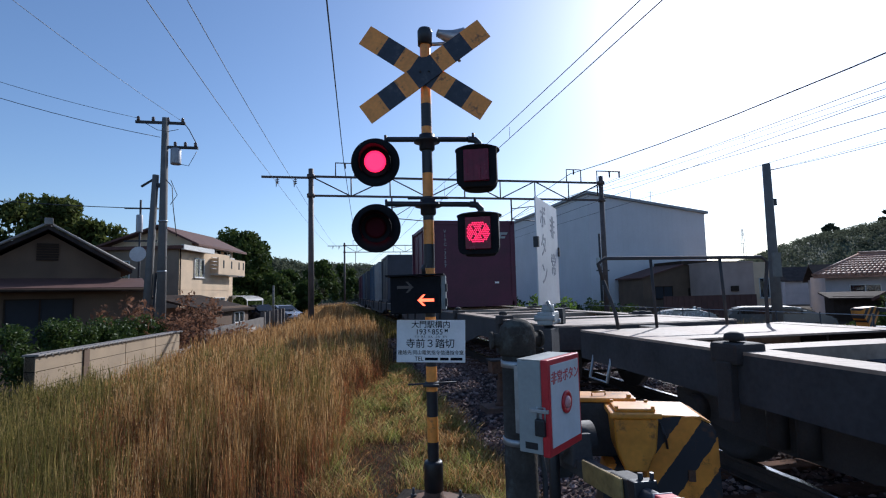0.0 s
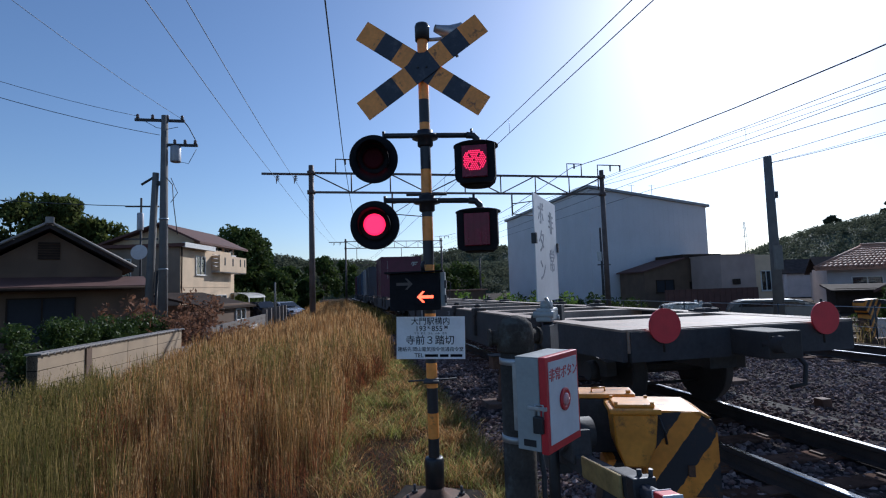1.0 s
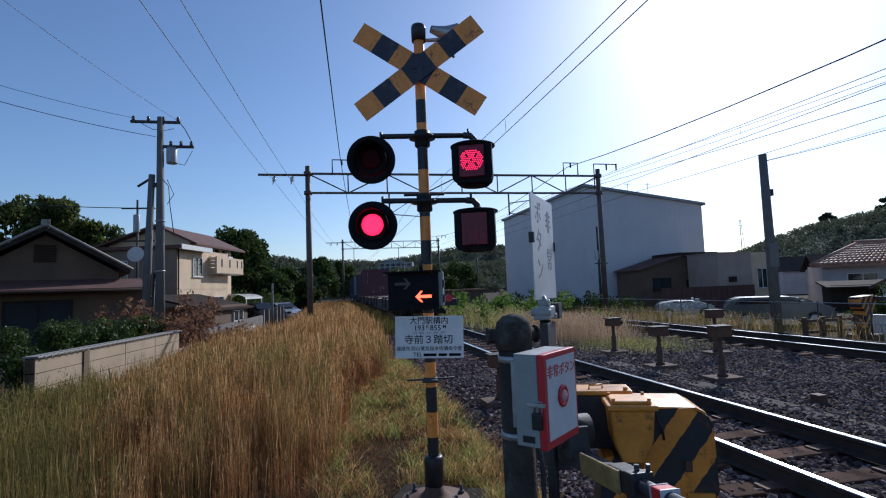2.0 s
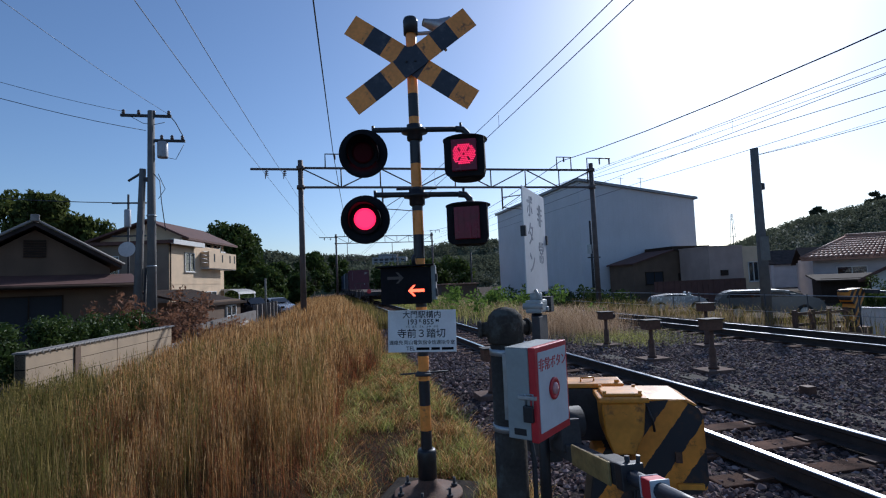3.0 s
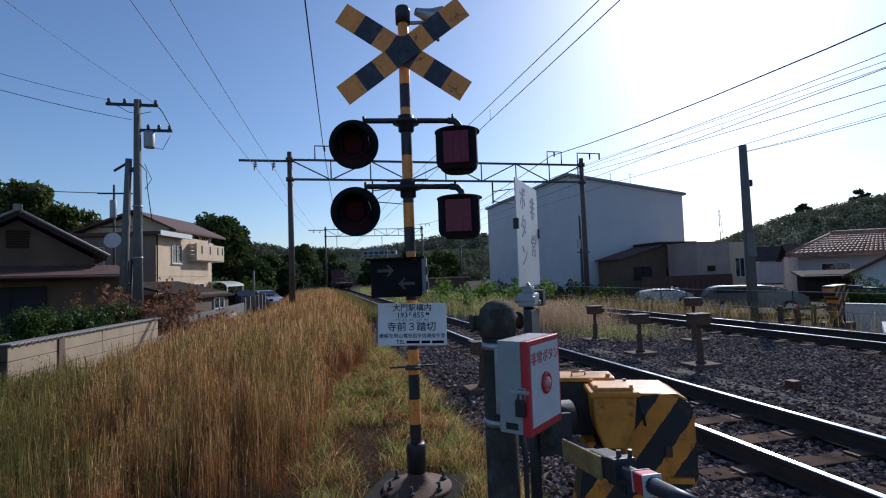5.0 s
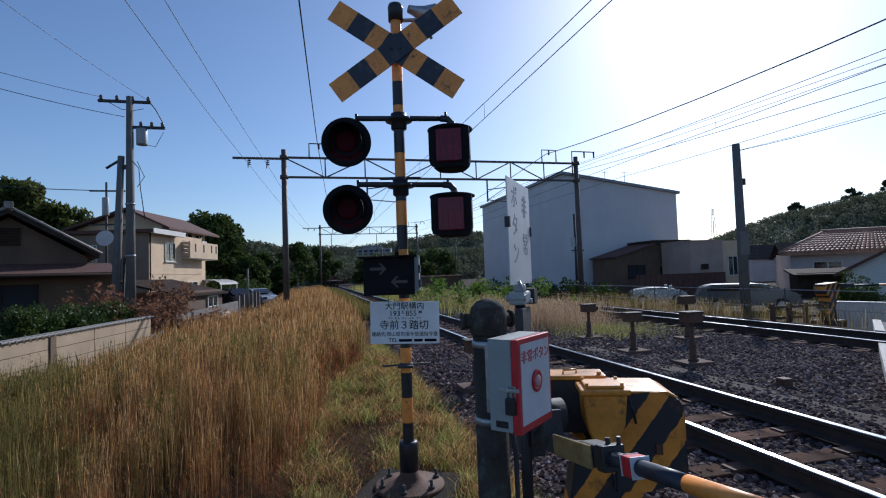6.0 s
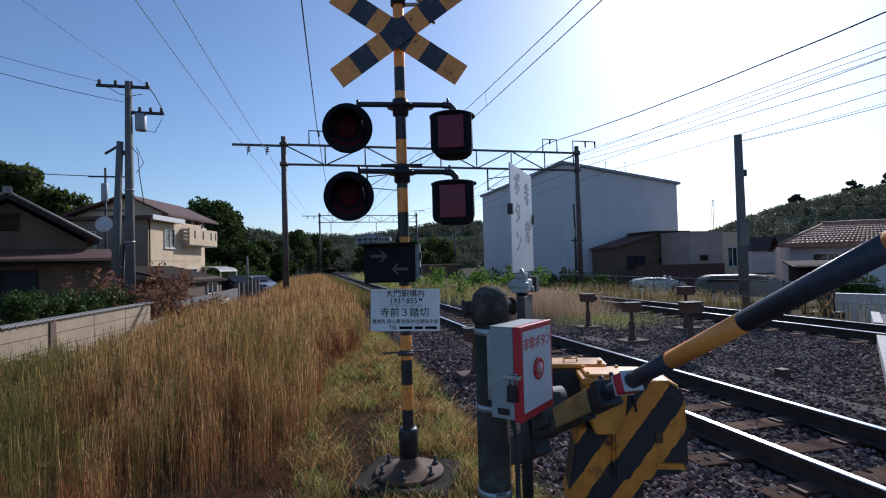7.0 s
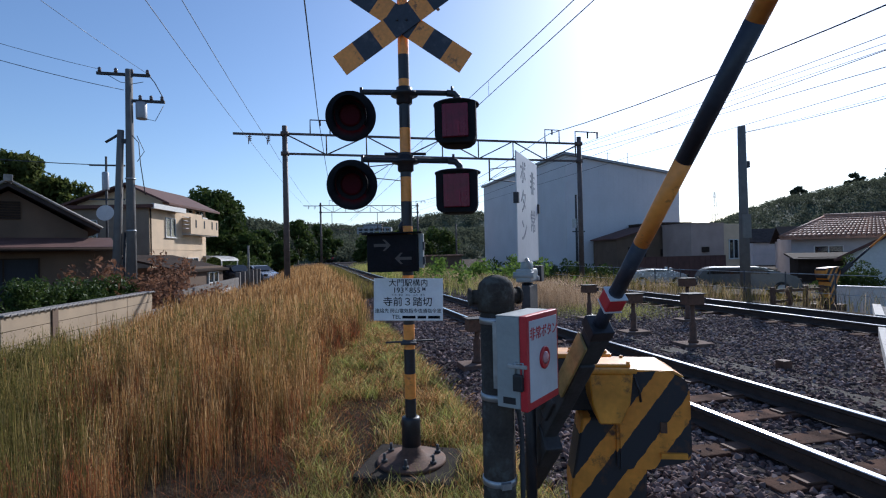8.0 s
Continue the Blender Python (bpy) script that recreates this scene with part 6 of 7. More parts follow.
def field():
    """Tall dry grass beside the line, greener near the wall, with rust-red patches and a short sward by the post."""
    rng = np.random.default_rng(7)
    def edge(y):      # border of the tall grass towards the line
        return np.interp(y, [1.5, 3, 4.7, 6, 8.1, 10.6, 14, 20, 40, 80], [-0.55, -0.35, -0.15, 0.0, 0.18, 1.0, 1.35, 1.5, 1.7, 2.0])
    def spread(n, ya, yb, xa):
        k = 16
        y = ya + (yb - ya) * rng.random(n // k)
        x = xa + (edge(y) - xa) * rng.random(n // k)
        q = np.repeat(np.c_[x, y], k, 0)
        tuft.append(np.repeat(rng.normal(0, 1, n // k), k))
        return q + rng.normal(0, 0.045, q.shape) * (1 + 0.04 * q[:, 1:])
    tuft = []
    near = np.concatenate([spread(19200, 1.9, 5.2, -4.6), spread(62400, 5.2, 11, -5.2), spread(35200, 11, 24, -4.6), spread(17600, 24, 70, -2.6)])
    front = 4.6 + (near[:, 0] + 0.2) * 0.95 + np.array([0.35 * patch(x, y, 1.6, 31.0) for x, y in near])
    stand = near[:, 1] > front
    # the stand is loose at its front, in clumps with bare ground between them
    loose = np.array([patch(x, y, 2.4, 41.0) + 0.5 * patch(x, y, 5.0, 47.0) for x, y in near])
    stand &= (loose > -0.10 - 0.12 * np.clip(near[:, 1] - 5.0, 0, 4)) | (rng.random(len(near)) < 0.22)
    near, tuft = near[stand], np.concatenate(tuft)[stand]
    v = np.array([patch(x, y, 0.55, 2.0) + 0.5 * patch(x, y, 2.1, 9.0) for x, y in near])
    clumps = np.array([patch(x, y, 1.5, 21.0) + 0.6 * patch(x, y, 3.6, 27.0) for x, y in near])
    side = (edge(near[:, 1]) - near[:, 0])
    dist = np.hypot(near[:, 0], near[:, 1])
    wscale = np.clip(dist / 6.0, 0.75, 2.8)
    # each clump keeps to one hue: olive towards the wall, rust-red low at the front, straw gold elsewhere
    hue = clumps + 0.10 * tuft + rng.normal(0, 0.13, len(near))
    green = (hue + 0.55 * np.clip((-near[:, 0] / (0.36 * near[:, 1]) - 0.95) * 2.2, -0.25, 1) > 0.28) & (near[:, 1] < 13)
    rust = (~green) & (hue < -0.10) & (near[:, 1] < 13)
    gold = ~(green | rust)
    tall = 0.66 + 0.20 * v + 0.16 * clumps + 0.09 * tuft + rng.normal(0, 0.11, len(near)) - 0.20 * np.clip((side - 2.4) / 1.6, 0, 1) - 0.25 * np.exp(-side / 0.25)
    tall = np.clip(tall, 0.22, 1.1)
    # bare gaps open low in the stand
    gap = np.array([patch(x, y, 2.3, 15.0) for x, y in near])
    open_gap = (gap < -0.20) & (near[:, 1] < 9)
    tall[open_gap] *= rng.uniform(0.2, 0.75, open_gap.sum())
    for sel, mt, nm, lab in ((gold, G_GOLD, "golden_grass", "tall dry golden grass"), (rust, G_RUST, "rusty_grass", "rust-red dry grass in patches"), (green, G_GREEN, "green_grass", "tall yellow-green grass stalks")):
        xy = near[sel]
        hh = tall[sel] * (1.0 if mt is not G_RUST else 0.72)
        blades(nm, xy, hh, 0.0029 * wscale[sel], 0.085, mt, lab, rng=rng, head=1.6)
        florets(nm + "_seed_heads", xy, hh, wscale[sel], mt, rng)
    # leaf blades low in the stand
    low = near[rng.random(len(near)) < 0.5]
    v2 = rng.random(len(low))
    for sel, mt, nm in ((v2 < 0.62, G_DEAD, "dead_grass_leaves"), ((v2 >= 0.62) & (v2 < 0.85), G_GREEN, "green_grass_leaves"), (v2 >= 0.85, G_RUST, "rusty_grass_leaves")):
        xy = low[sel] + rng.normal(0, 0.04, (sel.sum(), 2))
        d = np.clip(np.hypot(xy[:, 0], xy[:, 1]) / 6, 0.6, 3)
        blades(nm, xy, rng.uniform(0.15, 0.6, len(xy)), 0.0048 * d, 0.55, mt, "bent dry grass leaves between the stalks", rng=rng)
    # trampled dry litter in front of the stand
    n = 5200
    x, y = rng.uniform(-3.2, 0.3, n), rng.uniform(2.0, 5.6, n)
    keep = (y < 4.9 + (x + 0.2) * 0.95) & (y > 2.0)
    xy = np.c_[x, y][keep]
    blades("dry_litter", xy[::2], rng.uniform(0.05, 0.3, len(xy[::2])), np.full(len(xy[::2]), 0.0045), 1.1, G_RUST, "short red-brown dry grass in front of the tall stand", rng=rng)
    blades("dry_straw_litter", xy[1::2], rng.uniform(0.05, 0.35, len(xy[1::2])), np.full(len(xy[1::2]), 0.004), 1.1, G_DEAD, "short dead straw in front of the tall stand", rng=rng)
    # tufted sward round the post and along the ballast
    n = 2100
    ty = rng.uniform(2.3, 12, n)
    tx = edge(ty) - 0.1 + rng.random(n) ** 0.85 * (1.72 - edge(ty))
    ok = (np.array([patch(a, b2, 1.3, 4.0) for a, b2 in zip(tx, ty)]) > -0.26) & (np.hypot(tx - 0.715, ty - 3.955) > 0.45)
    tufts = np.c_[tx, ty][ok]
    k = 30
    xy = np.repeat(tufts, k, 0) + rng.normal(0, 0.055, (len(tufts) * k, 2))
    hh = np.repeat(rng.uniform(0.06, 0.27, len(tufts)), k) * rng.uniform(0.45, 1.1, len(xy))
    green = np.repeat(rng.random(len(tufts)) < 0.6, k)
    wd = 0.0058 * np.clip(xy[:, 1] / 5, 0.75, 2)
    blades("short_grass", xy[green], hh[green], wd[green], 0.8, G_SHORT, "short sunlit green grass in tufts by the signal post", rng=rng)
    blades("dry_short_grass", xy[~green], hh[~green], wd[~green] * 0.8, 0.7, G_GOLD, "short dry straw in tufts by the ballast", rng=rng, head=1.6)
    n = 16000
    xy = np.c_[rng.uniform(-0.9, 1.5, n), rng.uniform(2.2, 8, n)]
    xy = xy[np.hypot(xy[:, 0] - 0.715, xy[:, 1] - 3.955) > 0.4]
    half = len(xy) // 2
    blades("soil_litter", xy[:half], rng.uniform(0.03, 0.14, half), np.full(half, 0.006), 1.7, G_DEAD, "dead straw litter on the soil", rng=rng)
    blades("rust_soil_litter", xy[half:], rng.uniform(0.03, 0.12, len(xy) - half), np.full(len(xy) - half, 0.006), 1.7, G_RUST, "red-brown dead leaves on the soil", rng=rng)
    n = 12000
    y = rng.uniform(2.2, 12, n)
    x = edge(y) - 0.15 + rng.random(n) * (1.65 - edge(y))
    keep = np.hypot(x - 0.715, y - 3.955) > 0.4
    xy = np.c_[x, y][keep]
    blades("ground_grass", xy, rng.uniform(0.03, 0.12, len(xy)), 0.005 * np.clip(xy[:, 1] / 5, 0.7, 2), 1.0, G_GREEN, "sparse low grass on bare soil", rng=rng)
    # weeds between and beyond the two lines
    def clump(nm, n, cx, cy, rx, ry, h0, h1, mt, lab, w=0.03, zb=-0.22):
        n, w = int(n * 3.2), w * 0.27
        q = np.clip(rng.normal(0, 0.5, (n, 2)), -1, 1) * np.array([rx, ry]) + np.array([cx, cy])
        blades(nm, q, rng.uniform(h0, h1, n), np.full(n, w), 0.4, mt, lab, base=np.full(n, zb), rng=rng, head=1.4 if mt is G_PALE else 0)
    clump("pale_weeds", 1900, 7.2, 15.8, 1.7, 2.8, 0.3, 0.9, G_PALE, "dry pale weeds between the railway lines", 0.02)
    clump("green_weeds", 1200, 7.6, 12.4, 1.6, 1.8, 0.08, 0.26, G_SHORT, "low green weeds between the railway lines", 0.012)
    clump("verge_weeds", 3600, 2.0, 48, 0.9, 28, 0.25, 0.7, G_GREEN, "green weeds along the far verge of the line", 0.06)
    clump("pale_weeds_far", 1500, 7.5, 30, 1.5, 14, 0.3, 0.8, G_PALE, "dry pale weeds between the railway lines", 0.04)
    clump("green_weeds_far", 5200, 7.3, 46, 2.3, 27, 0.3, 0.9, G_SHORT, "green weeds between the railway lines", 0.06)
    clump("yard_weeds", 620, 13.9, 19, 0.8, 11, 0.25, 0.8, G_GREEN, "tall green weeds along the far fence", 0.04, -0.3)
    clump("yard_dry_weeds", 300, 13.5, 18, 0.7, 9, 0.2, 0.7, G_PALE, "dry weeds along the far fence", 0.03, -0.3)


def leaves(name, centres, radii, per, size, material, parent=None, label="", rng=None, flat=1.0, kind="stuff", category="foliage"):
    """Clumps of small leaves round the given centres."""
    rng = rng or np.random.default_rng(3)
    P = []
    for c, r in zip(centres, radii):
        d = rng.normal(0, 1, (per, 3))
        d /= np.linalg.norm(d, axis=1)[:, None]
        d *= (rng.random((per, 1)) ** 0.45) * np.asarray(r)
        d[:, 2] *= flat
        P.append(np.asarray(c) + d)
    P = np.concatenate(P)
    n = len(P)
    u = rng.normal(0, 1, (n, 3))
    u /= np.linalg.norm(u, axis=1)[:, None]
    t = np.cross(u, rng.normal(0, 1, (n, 3)))
    t /= np.linalg.norm(t, axis=1)[:, None] + 1e-9
    s = size * rng.uniform(0.6, 1.3, (n, 1))
    V = np.stack([P - u * s, P - t * s * 0.45, P + u * s, P + t * s * 0.45], 1)
    me = bpy.data.meshes.new(name)
    me.from_pydata(V.reshape(-1, 3).tolist(), [], (np.arange(n)[:, None] * 4 + np.arange(4)).tolist())
    me.materials.append(material)
    ob = new(name, me)
    if parent:
        ob.parent = parent
        return tagged(ob, label) if label else ob
    return tagged(ob, label, category, kind=kind)


def tree(x, y, z, h, w, material, label, seed=1, clumps=26, per=170, size=0.28, trunk=0.35):
    rng = np.random.default_rng(seed)
    root = thing("tree", at(x, y, z), label, "tree")
    b = B()
    tube(b, (0, 0, -0.3), (0.1, 0, h * trunk), 0.035 * h * 0.6, 0.02 * h * 0.6, 10)
    tube(b, (0.1, 0, h * trunk), (0.2, 0.1, h * 0.8), 0.02 * h * 0.6, 0.006 * h, 8)
    C, Rr = [], []
    for i in range(clumps):
        a, e = rng.uniform(0, 6.28), rng.random()
        zz = h * (trunk * 0.8 + (1 - trunk * 0.8) * e * 0.92)
        prof = math.sin(math.pi * min(1, 0.22 + 0.72 * e)) ** 0.7
        rr = w / 2 * prof * rng.uniform(0.45, 0.95)
        p = (rr * math.cos(a), rr * math.sin(a), zz)
        C.append(p)
        Rr.append(w * rng.uniform(0.10, 0.18))
        if i % 3 == 0:
            tube(b, (0.12, 0.05, h * trunk * (0.9 + 0.5 * e)), p, 0.008 * h, 0.003 * h, 6)
    part("trunk", b, M_BARK, root)
    leaves("crown", C, Rr, per, size, material, root, "", rng)
    return root


def hill(name, x0, y0, x1, y1, hs, depth, label, leaf=1.6, n=5200, seed=5, material=None):
    """A wooded ridge from (x0, y0) to (x1, y1): a rounded body with the given crest heights, covered in tufts."""
    rng = np.random.default_rng(seed)
    a, e = np.array([x0, y0], float), np.array([x1, y1], float)
    d = (e - a) / np.linalg.norm(e - a)
    nrm = np.array([-d[1], d[0]])
    us = np.linspace(0, 1, 60)
    crest = np.interp(us, np.linspace(0, 1, len(hs)), hs)
    vs = np.linspace(-1, 1, 17)
    def zat(u, v):
        c = np.interp(u, np.linspace(0, 1, len(hs)), hs)
        return c * np.cos(v * np.pi / 2) ** 0.8 - 1.0
    verts = []
    for u in us:
        for v in vs:
            p = a + (e - a) * u + nrm * v * depth
            verts.append((p[0], p[1], float(zat(u, v)) - 0.4 + 0.8 * noise.noise(Vector((p[0] * 0.06, p[1] * 0.06, 1)))))
    k = len(vs)
    faces = [(i * k + j, i * k + j + 1, (i + 1) * k + j + 1, (i + 1) * k + j) for i in range(len(us) - 1) for j in range(k - 1)]
    me = bpy.data.meshes.new(name)
    me.from_pydata(verts, [], faces)
    me.materials.append(M_WOODFLOOR)
    root = tagged(new(name, me), label, "hill", kind="structure")
    u, v = rng.random(n), rng.uniform(-1, 1, n) * 0.98
    P = a + (e - a) * u[:, None] + nrm * (v * depth)[:, None]
    z = np.array([zat(p, q) for p, q in zip(u, v)])
    C = np.c_[P, z + leaf * 0.3]
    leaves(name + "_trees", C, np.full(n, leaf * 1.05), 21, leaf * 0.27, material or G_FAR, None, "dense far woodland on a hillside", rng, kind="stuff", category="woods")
    return root


M_WOODFLOOR = mat("wooded_ground", (0.08, 0.095, 0.05), 0.95, vary=0.4, scale=0.2, fine=1.5, bump=0.5)


def plants():
    field()
    rng = np.random.default_rng(21)
    # clipped hedge behind the garden wall
    C, R3 = [], []
    for i in range(150):
        u = rng.random()
        C.append((-6.0 - 0.55 * rng.random() + u * 0.75, 11.3 + u * 6.4, -0.1 + (1.02 - 0.1 * u) * rng.random()))
        R3.append(rng.uniform(0.18, 0.3))
    for i in range(50):
        u = rng.random()
        C.append((-6.9 + 0.9 * u - 0.6 * rng.random(), 7.5 + 3.4 * u, -0.5 + 1.35 * rng.random()))
        R3.append(rng.uniform(0.2, 0.32))
    leaves("hedge", C, R3, 150, 0.05, G_HEDGE, None, "clipped dark green hedge behind the garden wall", rng, category="hedge")
    C = [(-5.6 + rng.normal(0, 0.9), 21.5 + rng.normal(0, 2.2), -0.4 + abs(rng.normal(0, 0.75))) for _ in range(60)]
    leaves("scrub", C, [0.42] * 60, 70, 0.09, G_SCRUB, None, "leafless red-brown scrub beside the lane", rng, category="scrub")
    C = [(8.6 + rng.normal(0, 1.6), 28 + rng.normal(0, 2.6), -0.2 + abs(rng.normal(0, 0.5))) for _ in range(60)]
    leaves("climber_thicket", C, [0.5] * 60, 110, 0.11, G_IVY, None, "bright green climber thicket between the lines", rng, category="bush")
    C = [(15.5 + rng.normal(0, 2.5), 31 + rng.normal(0, 2), -0.2 + abs(rng.normal(0, 0.45))) for _ in range(40)]
    leaves("yard_bushes", C, [0.5] * 40, 90, 0.12, G_TREE, None, "dark green bushes before the warehouse", rng, category="bush")
    C = [(-7.6 + rng.normal(0, 1.6), 50 + rng.normal(0, 3), 0.2 + abs(rng.normal(0, 0.7))) for _ in range(50)]
    leaves("garden_bushes", C, [0.7] * 50, 70, 0.16, G_TREE, None, "green garden bushes by a house", rng, category="bush")
    tree(-11.2, 66, -0.7, 10.2, 8.8, G_TREE, "broad round dark evergreen tree behind a house", 2, 76, 210, 0.30, 0.25)
    for i, (x, y, h, w) in enumerate(((-25, 47, 11, 7), (-21, 45, 10.6, 6), (-18.4, 46, 8.8, 5.5), (-30, 48, 12, 8), (-15.8, 46.5, 7.6, 5), (-33, 44, 11, 8), (-23, 50, 10.0, 8), (-13.8, 48, 6.0, 4.5))):
        tree(x, y, -0.7, h, w, G_BAMBOO, "feathery green bamboo and trees behind the houses", 30 + i, 46, 150, 0.26, 0.15)
    for i, (x, y, h, w) in enumerate(((-2.5, 95, 8.5, 8), (2.0, 110, 8.5, 8), (-7.5, 88, 6.5, 7), (-6.5, 60, 4.5, 4.5), (-4.2, 70, 3.8, 5), (18, 95, 7, 8), (24, 100, 7, 9), (13, 120, 7, 9))):
        tree(x, y, -0.7, h, w, G_TREE, "dark green roadside tree", 50 + i, 24, 130, 0.4, 0.2)
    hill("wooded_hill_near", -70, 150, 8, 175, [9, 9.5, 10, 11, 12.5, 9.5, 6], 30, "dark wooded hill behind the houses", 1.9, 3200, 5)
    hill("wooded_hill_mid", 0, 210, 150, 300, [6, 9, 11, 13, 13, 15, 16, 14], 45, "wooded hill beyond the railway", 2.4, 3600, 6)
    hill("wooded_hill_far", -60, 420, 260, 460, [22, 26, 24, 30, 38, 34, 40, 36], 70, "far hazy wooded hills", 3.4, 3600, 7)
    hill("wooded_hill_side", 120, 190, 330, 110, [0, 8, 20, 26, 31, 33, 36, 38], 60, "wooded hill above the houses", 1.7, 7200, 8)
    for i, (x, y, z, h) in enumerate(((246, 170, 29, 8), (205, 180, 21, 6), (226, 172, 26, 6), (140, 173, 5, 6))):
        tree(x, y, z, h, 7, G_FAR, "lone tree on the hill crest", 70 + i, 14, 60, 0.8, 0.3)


# ---- yard beyond the lines ----
def yard():
    rng2 = np.random.default_rng(44)
    root = thing("wire_fence", at(0, 0, -0.5), "low wire fence with thin posts along the yard", "fence", kind="structure")
    for i in range(22):
        tubepart("fence_post", (14.4 - 0.0 * i, 10 + i * 1.6, 0), (14.4, 10 + i * 1.6, 1.15), 0.022, None, M_STEEL, root, seg=6)
    for z in (0.55, 1.1):
        tubepart("fence_wire", (14.4, 10, z), (14.4, 43.6, z), 0.012, None, M_GALV, root, seg=5)
    car(pose(19.4, 19.9, -0.75, 0, 0, -34), M_CARGREY, "dark grey van parked behind the fence", 4.1, 1.30, True)
    car(pose(19.3, 26.0, -0.75, 0, 0, -30), M_CARSILV, "small silver car parked in the yard", 3.0, 1.05)
    car(pose(-4.5, 46.2, -0.65, 0, 0, -50), M_CARSILV, "silver car parked by the lane", 4.2, 1.45)
    car(pose(-6.1, 44.2, -0.65, 0, 0, -50), M_CARDARK, "dark blue car parked by the lane", 4.4, 1.55)
    concrete_pole(16.1, 16.5, 6.1)
    # second barrier at the far side of the crossing
    root = thing("far_barrier_machine", pose(15.1, 12.4, -0.62, 0, 0, 8), "weathered striped barrier machine at the far side of the crossing", "barrier machine")
    b = B()
    prism(b, [(-0.34, 1.12), (-0.34, 1.38), (0.30, 1.42), (0.42, 1.30), (0.16, 0.95), (0.02, 0.30), (-0.20, 0.30), (-0.12, 0.95)], 0.34, at(0, -0.17, 0))
    bmesh.ops.bevel(b, geom=b.edges[:], offset=0.02, segments=2, affect="EDGES")
    part("housing", b, M_HAZARD, root, "striped leaning steel housing")
    boxpart("base_plate", -0.4, 0.35, -0.3, 0.3, -0.1, 0.30, M_RUST, root, "", 0.01)
    root = thing("low_white_wall", pose(16.35, 13.35, -0.78, 0, 0, -73), "low white painted wall by the far side of the crossing", "wall", kind="structure")
    boxpart("wall", 0, 3.2, -0.07, 0.07, 0, 0.88, M_TRIMW, root, "", 0.01)
    boxpart("coping", -0.03, 3.23, -0.1, 0.1, 0.882, 0.93, M_TRIMW, root, "", 0.008)
    root = thing("rail_fence", at(13.05, 12.4, -0.55), "low weathered timber rail fence", "fence", kind="structure")
    for i in range(4):
        boxpart("post", -0.05 + i * 0.6, 0.05 + i * 0.6, -0.05, 0.05, 0, 0.80, M_RUST, root)
    for z in (0.35, 0.66):
        boxpart("rail", -0.1, 1.95, -0.085, -0.052, z, z + 0.08, M_RUST, root)
    C = [(22.6 + rng2.normal(0, 0.5), 17.2 + rng2.normal(0, 0.5), -0.4 + abs(rng2.normal(0, 0.55))) for _ in range(30)]
    leaves("garden_shrub", C, [0.3] * 30, 90, 0.07, G_TREE, None, "dark green shrub beside the white house", rng2, category="bush")
    # poles in the yard
    for x, y, h, r in ((17.2, 31.5, 5.2, 0.09),):
        root = thing("yard_pole", at(x, y, -0.6), "thin dark pole with a small lamp box", "utility pole")
        b = B()
        lathe(b, [(r, 0), (r * 0.8, h + 0.6)], 10)
        part("shaft", b, M_STEEL, root)
        boxpart("box", -0.25, -0.05, -0.1, 0.1, 3.6, 4.2, M_GALV, root)
        boxpart("arm", -0.3, 0.6, -0.04, 0.04, 3.3, 3.38, M_STEEL, root)
    for x, y, h in ((13.4, 78, 6.5), (11.5, 95, 6), (18.5, 66, 6)):
        root = thing("far_pole", at(x, y, -0.6), "slim distant line pole", "utility pole", "distant poles")
        b = B()
        lathe(b, [(0.14, 0), (0.1, h)], 8)
        part("shaft", b, M_STEEL, root)
    root = thing("lane_post", at(-4.03, 36.1, -0.65), "slim grey post beside the lane", "post")
    b = B()
    lathe(b, [(0.07, 0), (0.06, 2.9)], 10)
    part("shaft", b, M_CONC, root)
    # transmission towers far off
    for x, y, z, h in ((87, 250, -1, 35), (260, 290, -1, 40)):
        root = thing("transmission_tower", at(x, y, z), "distant steel lattice transmission tower", "pylon", "pylons")
        for sx, sy in ((-1, -1), (1, -1), (1, 1), (-1, 1)):
            tubepart("leg", (sx * 2.2, sy * 2.2, 0), (sx * 0.3, sy * 0.3, h), 0.16, None, M_GALV, root, seg=5)
        for k in (0.62, 0.76, 0.9):
            boxpart("arm", -3.4 * (1.2 - k), 3.4 * (1.2 - k) , -0.1, 0.1, h * k, h * k + 0.25, M_GALV, root)
            boxpart("tie", -1.9 * (1 - k) - 0.3, 1.9 * (1 - k) + 0.3, -0.1, 0.1, h * (k - 0.3), h * (k - 0.3) + 0.2, M_GALV, root)


FAR_HUB = Vector((15.5, 12.2, 0.70))


def far_boom():
    """The far barrier's boom in its own space: along +x from the hub."""
    root = thing("far_barrier_boom", Matrix.Translation(FAR_HUB), "slim striped barrier boom at the far side of the crossing", "barrier boom")
    boxpart("holder", -0.35, 0.3, -0.04, 0.04, -0.06, 0.06, M_STEEL, root, "dark iron holder", 0.01)
    x = 0.3
    for k in range(7):
        tubepart("boom_section", (x, 0, 0), (x + 0.7, 0, 0), 0.032 - 0.002 * k, 0.030 - 0.002 * k, M_NAVY if k % 2 == 0 else M_YELLOW, root)
        x += 0.7
    return root


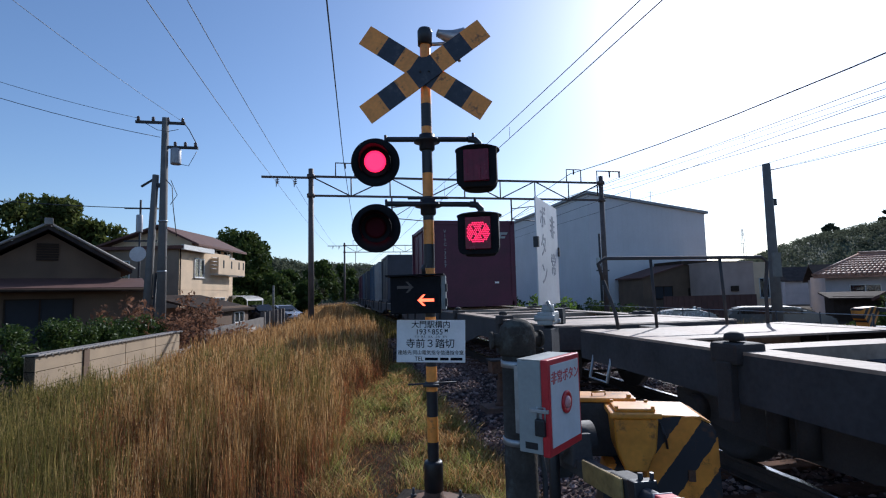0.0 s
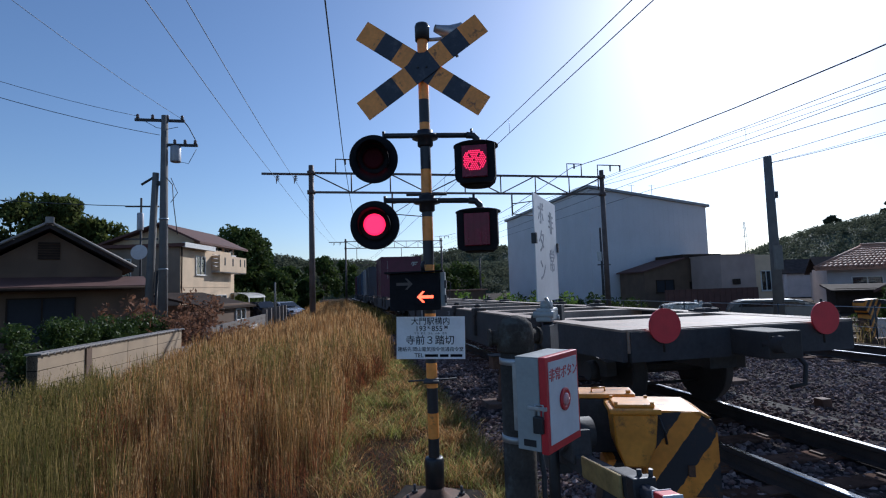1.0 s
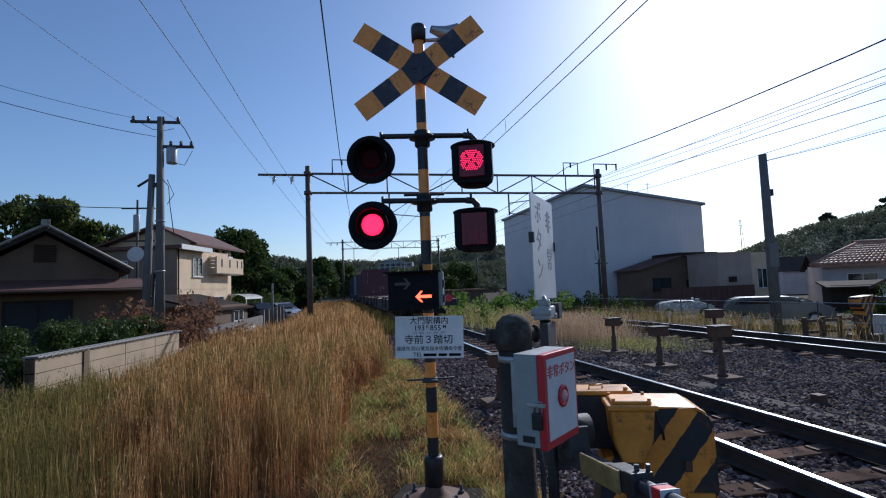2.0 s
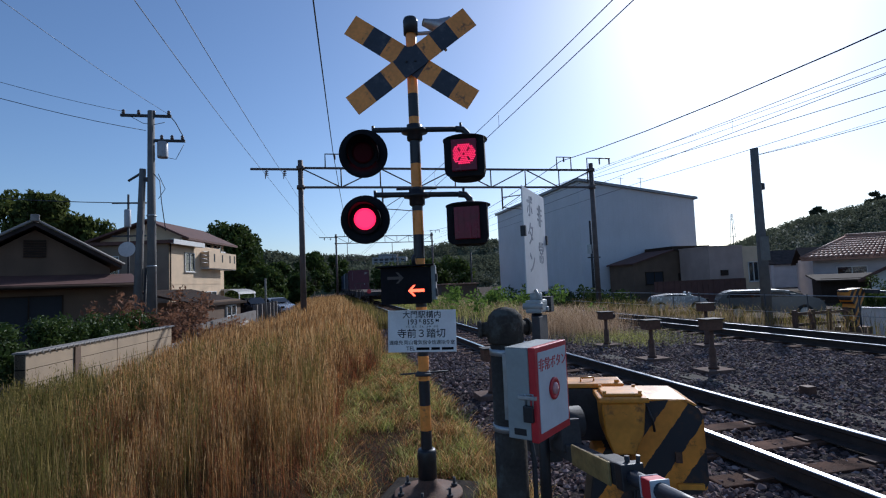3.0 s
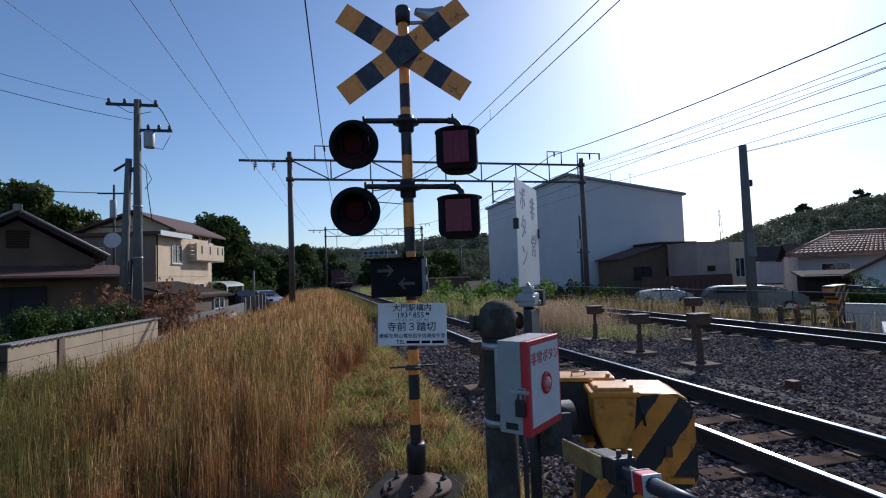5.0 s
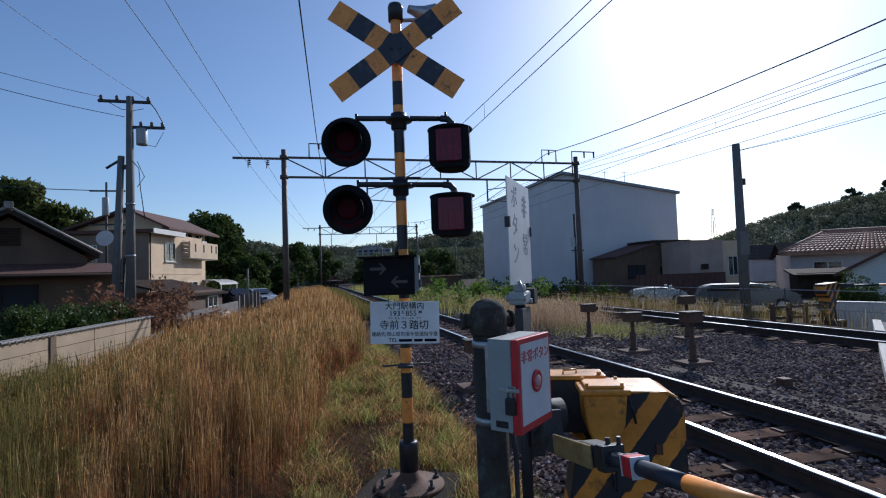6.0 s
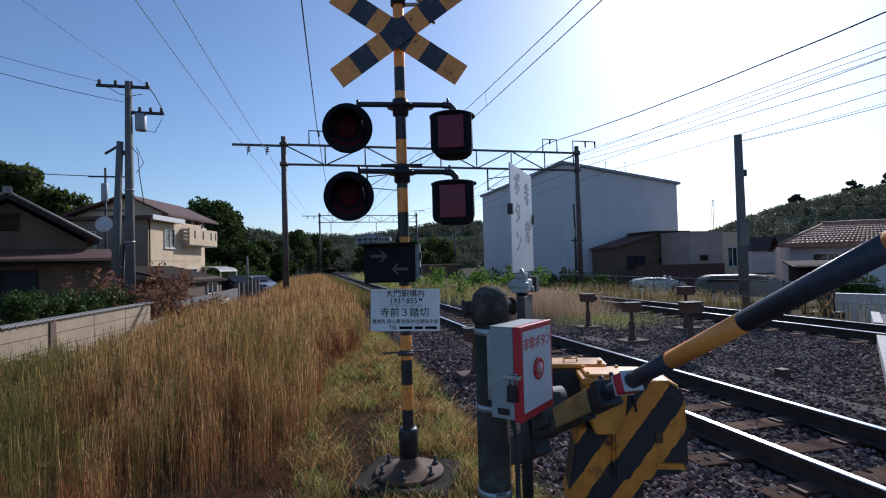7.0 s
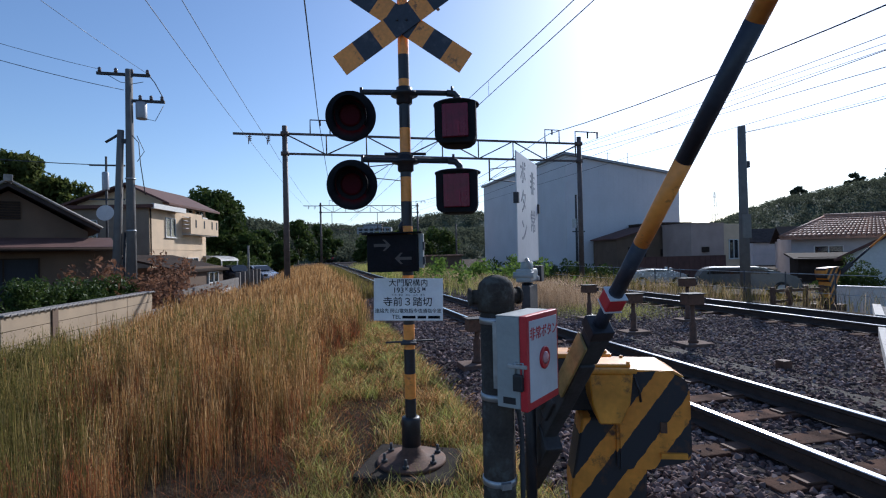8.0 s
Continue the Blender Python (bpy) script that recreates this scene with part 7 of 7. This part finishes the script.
def crossing_details():
    """Planks of the crossing, cable troughs and loose timber by the rails."""
    rng = random.Random(5)
    root = thing("crossing_deck", at(0, 0, 0), "worn timber and concrete crossing panels between the rails", "crossing deck", kind="structure")
    for c in TRACKS:
        for i in range(4):
            far = 2.25 + 0.18 * i if c < 5 else 7.0 + 0.18 * i
            boxpart("plank", c - 0.42 + i * 0.215, c - 0.42 + i * 0.215 + 0.2, -6.0, far, -0.14, -0.02, M_SLEEPER, root, "", 0.01)
    flat = Matrix(((1, 0, 0, 0), (0, 0, 1, 0), (0, -1, 0, 0), (0, 0, 0, 1)))
    b = B()
    prism(b, [(4.75, -6), (9.55, -6), (9.55, 6.75), (4.75, 3.1)], 0.2, at(0, 0, -0.045) @ flat)
    part("panel", b, M_ROAD, root, "worn asphalt panel")
    b = B()
    prism(b, [(11.2, -6), (13.2, -6), (13.2, 9.55), (11.2, 8.05)], 0.2, at(0, 0, -0.045) @ flat)
    part("panel", b, M_ROAD, root)
    for xa, xb in ((4.75, 6.35), (6.37, 7.95), (7.97, 9.55), (11.2, 13.2)):
        ya, yb = 3.1 + (xa - 4.75) * 0.7604, 3.1 + (xb - 4.75) * 0.7604
        b = B()
        prism(b, [(xa, ya + 0.005), (xb, yb + 0.005), (xb, yb + 0.2), (xa, ya + 0.2)], 0.22, at(0, 0, 0.0) @ flat)
        part("edge_beam", b, M_PALECONC, root, "pale concrete edge beam")
    root = thing("cable_trough", at(5.55, 0, -0.2), "low weathered concrete cable trough lids between the lines", "cable trough")
    for i in range(14):
        boxpart("lid", -0.16 + rng.uniform(-0.01, 0.01), 0.16, 1.2 + i * 0.62, 1.8 + i * 0.62, -0.04, 0.02 + rng.uniform(-0.008, 0.008), M_OLDCONC, root, "", 0.008)
    solid_b = B()
    box(solid_b, -0.07, 0.07, -0.07, 0.07, -0.05, 0.09, None, 0.01)
    solid("marker_block", solid_b, M_RUST, "small rusty marker block on the ballast", "marker", m=at(6.15, 5.7, -0.19))
    for x, y, l, rz, rx in ((4.3, 2.7, 0.9, 60, 4), (3.9, 2.2, 0.7, 38, 2), (4.75, 3.4, 0.7, 70, 2)):
        b = B()
        box(b, -l / 2, l / 2, -0.06, 0.06, 0, 0.04, None, 0.006)
        solid("loose_plank", b, M_DECK, "loose weathered plank lying by the rails", "plank", m=pose(x, y, -0.165, 0, 0, rz), group="loose planks")


def road():
    b = B()
    box(b, -12, 1.75, -8.0, 0.9, -0.35, -0.23)
    solid("road", b, M_ROAD, "worn asphalt road leading to the crossing", "road", "structure")


# ---- build ----
ground()
ballast_bed()
road()
signal_post()
button_post()
button_box()
pointer_sign()
barrier_machine()
BOOM = barrier_boom()
FAR_BOOM = far_boom()
TRAIN = [(wagon(0, False, True), 0.0)]
for k, loads in enumerate((((8.5, M_MAROON, "maroon", True),),
                           ((1.9, M_CSLATE, "slate grey", False), (7.6, M_CGREY, "pale grey", False), (12.2, M_CBLUE, "blue", False)),
                           ((0.9, M_CSLATE, "slate grey", False), (4.8, M_CBLUE, "blue", False), (9.0, M_MAROON, "maroon", False), (13.5, M_MAROON, "maroon", False)))):
    y0 = 19.25 * (k + 1)
    TRAIN.append((wagon(y0, True), y0))
    for dy, mt, colour, marked in loads:
        TRAIN.append((container(y0 + dy, mt, colour, marked), y0 + dy))
overhead()
for x, y, h in ((6.43, 11.25, 0.80), (6.10, 9.0, 0.76), (6.22, 7.5, 0.86), (8.25, 10.1, 0.95), (2.3, 7.2, 0.68), (2.25, 5.4, 0.6)):
    point_indicator(x, y, h)
house_near()
house_cream()
garden_shed()
carport()
warehouse()
low_buildings()
garden_walls()
utility_poles()
yard()
plants()
crossing_details()
stones()
tracks()


def motions():
    half = [0.5 * i for i in range(17)]
    for ob, y0 in TRAIN:
        z = ob.matrix_basis.translation.z
        walk(ob, [(t, at(TRACKS[0], TAIL0 + y0 + TRAIN_SPEED * t, z)) for t in half])
    step = 1 / FPS
    for w, y in WHEELS:
        walk(w, [(i * step, pose(0, y, 0.43, -i * step * math.degrees(TRAIN_SPEED / 0.43), 0, 0)) for i in range(8 * FPS + 1)])
    # the boom lies closed, then rises
    lift = [(0, 6.0), (1.5, 6.0), (3, 6.0), (3.5, 6.1), (4.5, 6.1), (5.2, 6.1), (5.6, 6.6), (6.0, 9.5), (6.2, 11.8), (6.4, 15.0), (6.5, 16.5), (6.8, 22.0), (7, 26.2), (7.5, 36.0), (8, 46.0)]
    walk(BOOM, [(t, Matrix.Translation(BOOM_HUB) @ pose(0, 0, 0, 0, 0, -90 + BOOM_TURN) @ pose(0, 0, 0, 0, -a, 0)) for t, a in lift])
    walk(FAR_BOOM, [(t, Matrix.Translation(FAR_HUB) @ pose(0, 0, 0, 0, 0, -87) @ pose(0, 0, 0, 0, -(a - 8.0) * 1.1, 0)) for t, a in lift])
    # lamps: each lens turns its lit face out and in again
    for lens, m, first in FLIPPERS:
        rows = []
        if first is None:
            states = [(0, 0), (3.27, 1)]
        else:
            states = [(0, 0 if first else 1)]
            for i, t in enumerate(BLINK[:-1]):
                states.append((t, 1 - states[-1][1]))
            states.append((BLINK[-1], 1))
        rows.append((0, 0.0 if states[0][1] == 0 else 180.0))
        for (t0, a), (t1, b2) in zip(states, states[1:]):
            if a == b2:
                continue
            f0 = round(t1 * FPS)
            for k in range(5):
                rows.append(((f0 - 2 + k) / FPS, 180.0 * (a + (b2 - a) * k / 4)))
        rows.append((8, 180.0 * states[-1][1]))
        walk(lens, [(t, m @ pose(0, 0, 0, 0, 0, a)) for t, a in rows])


motions()
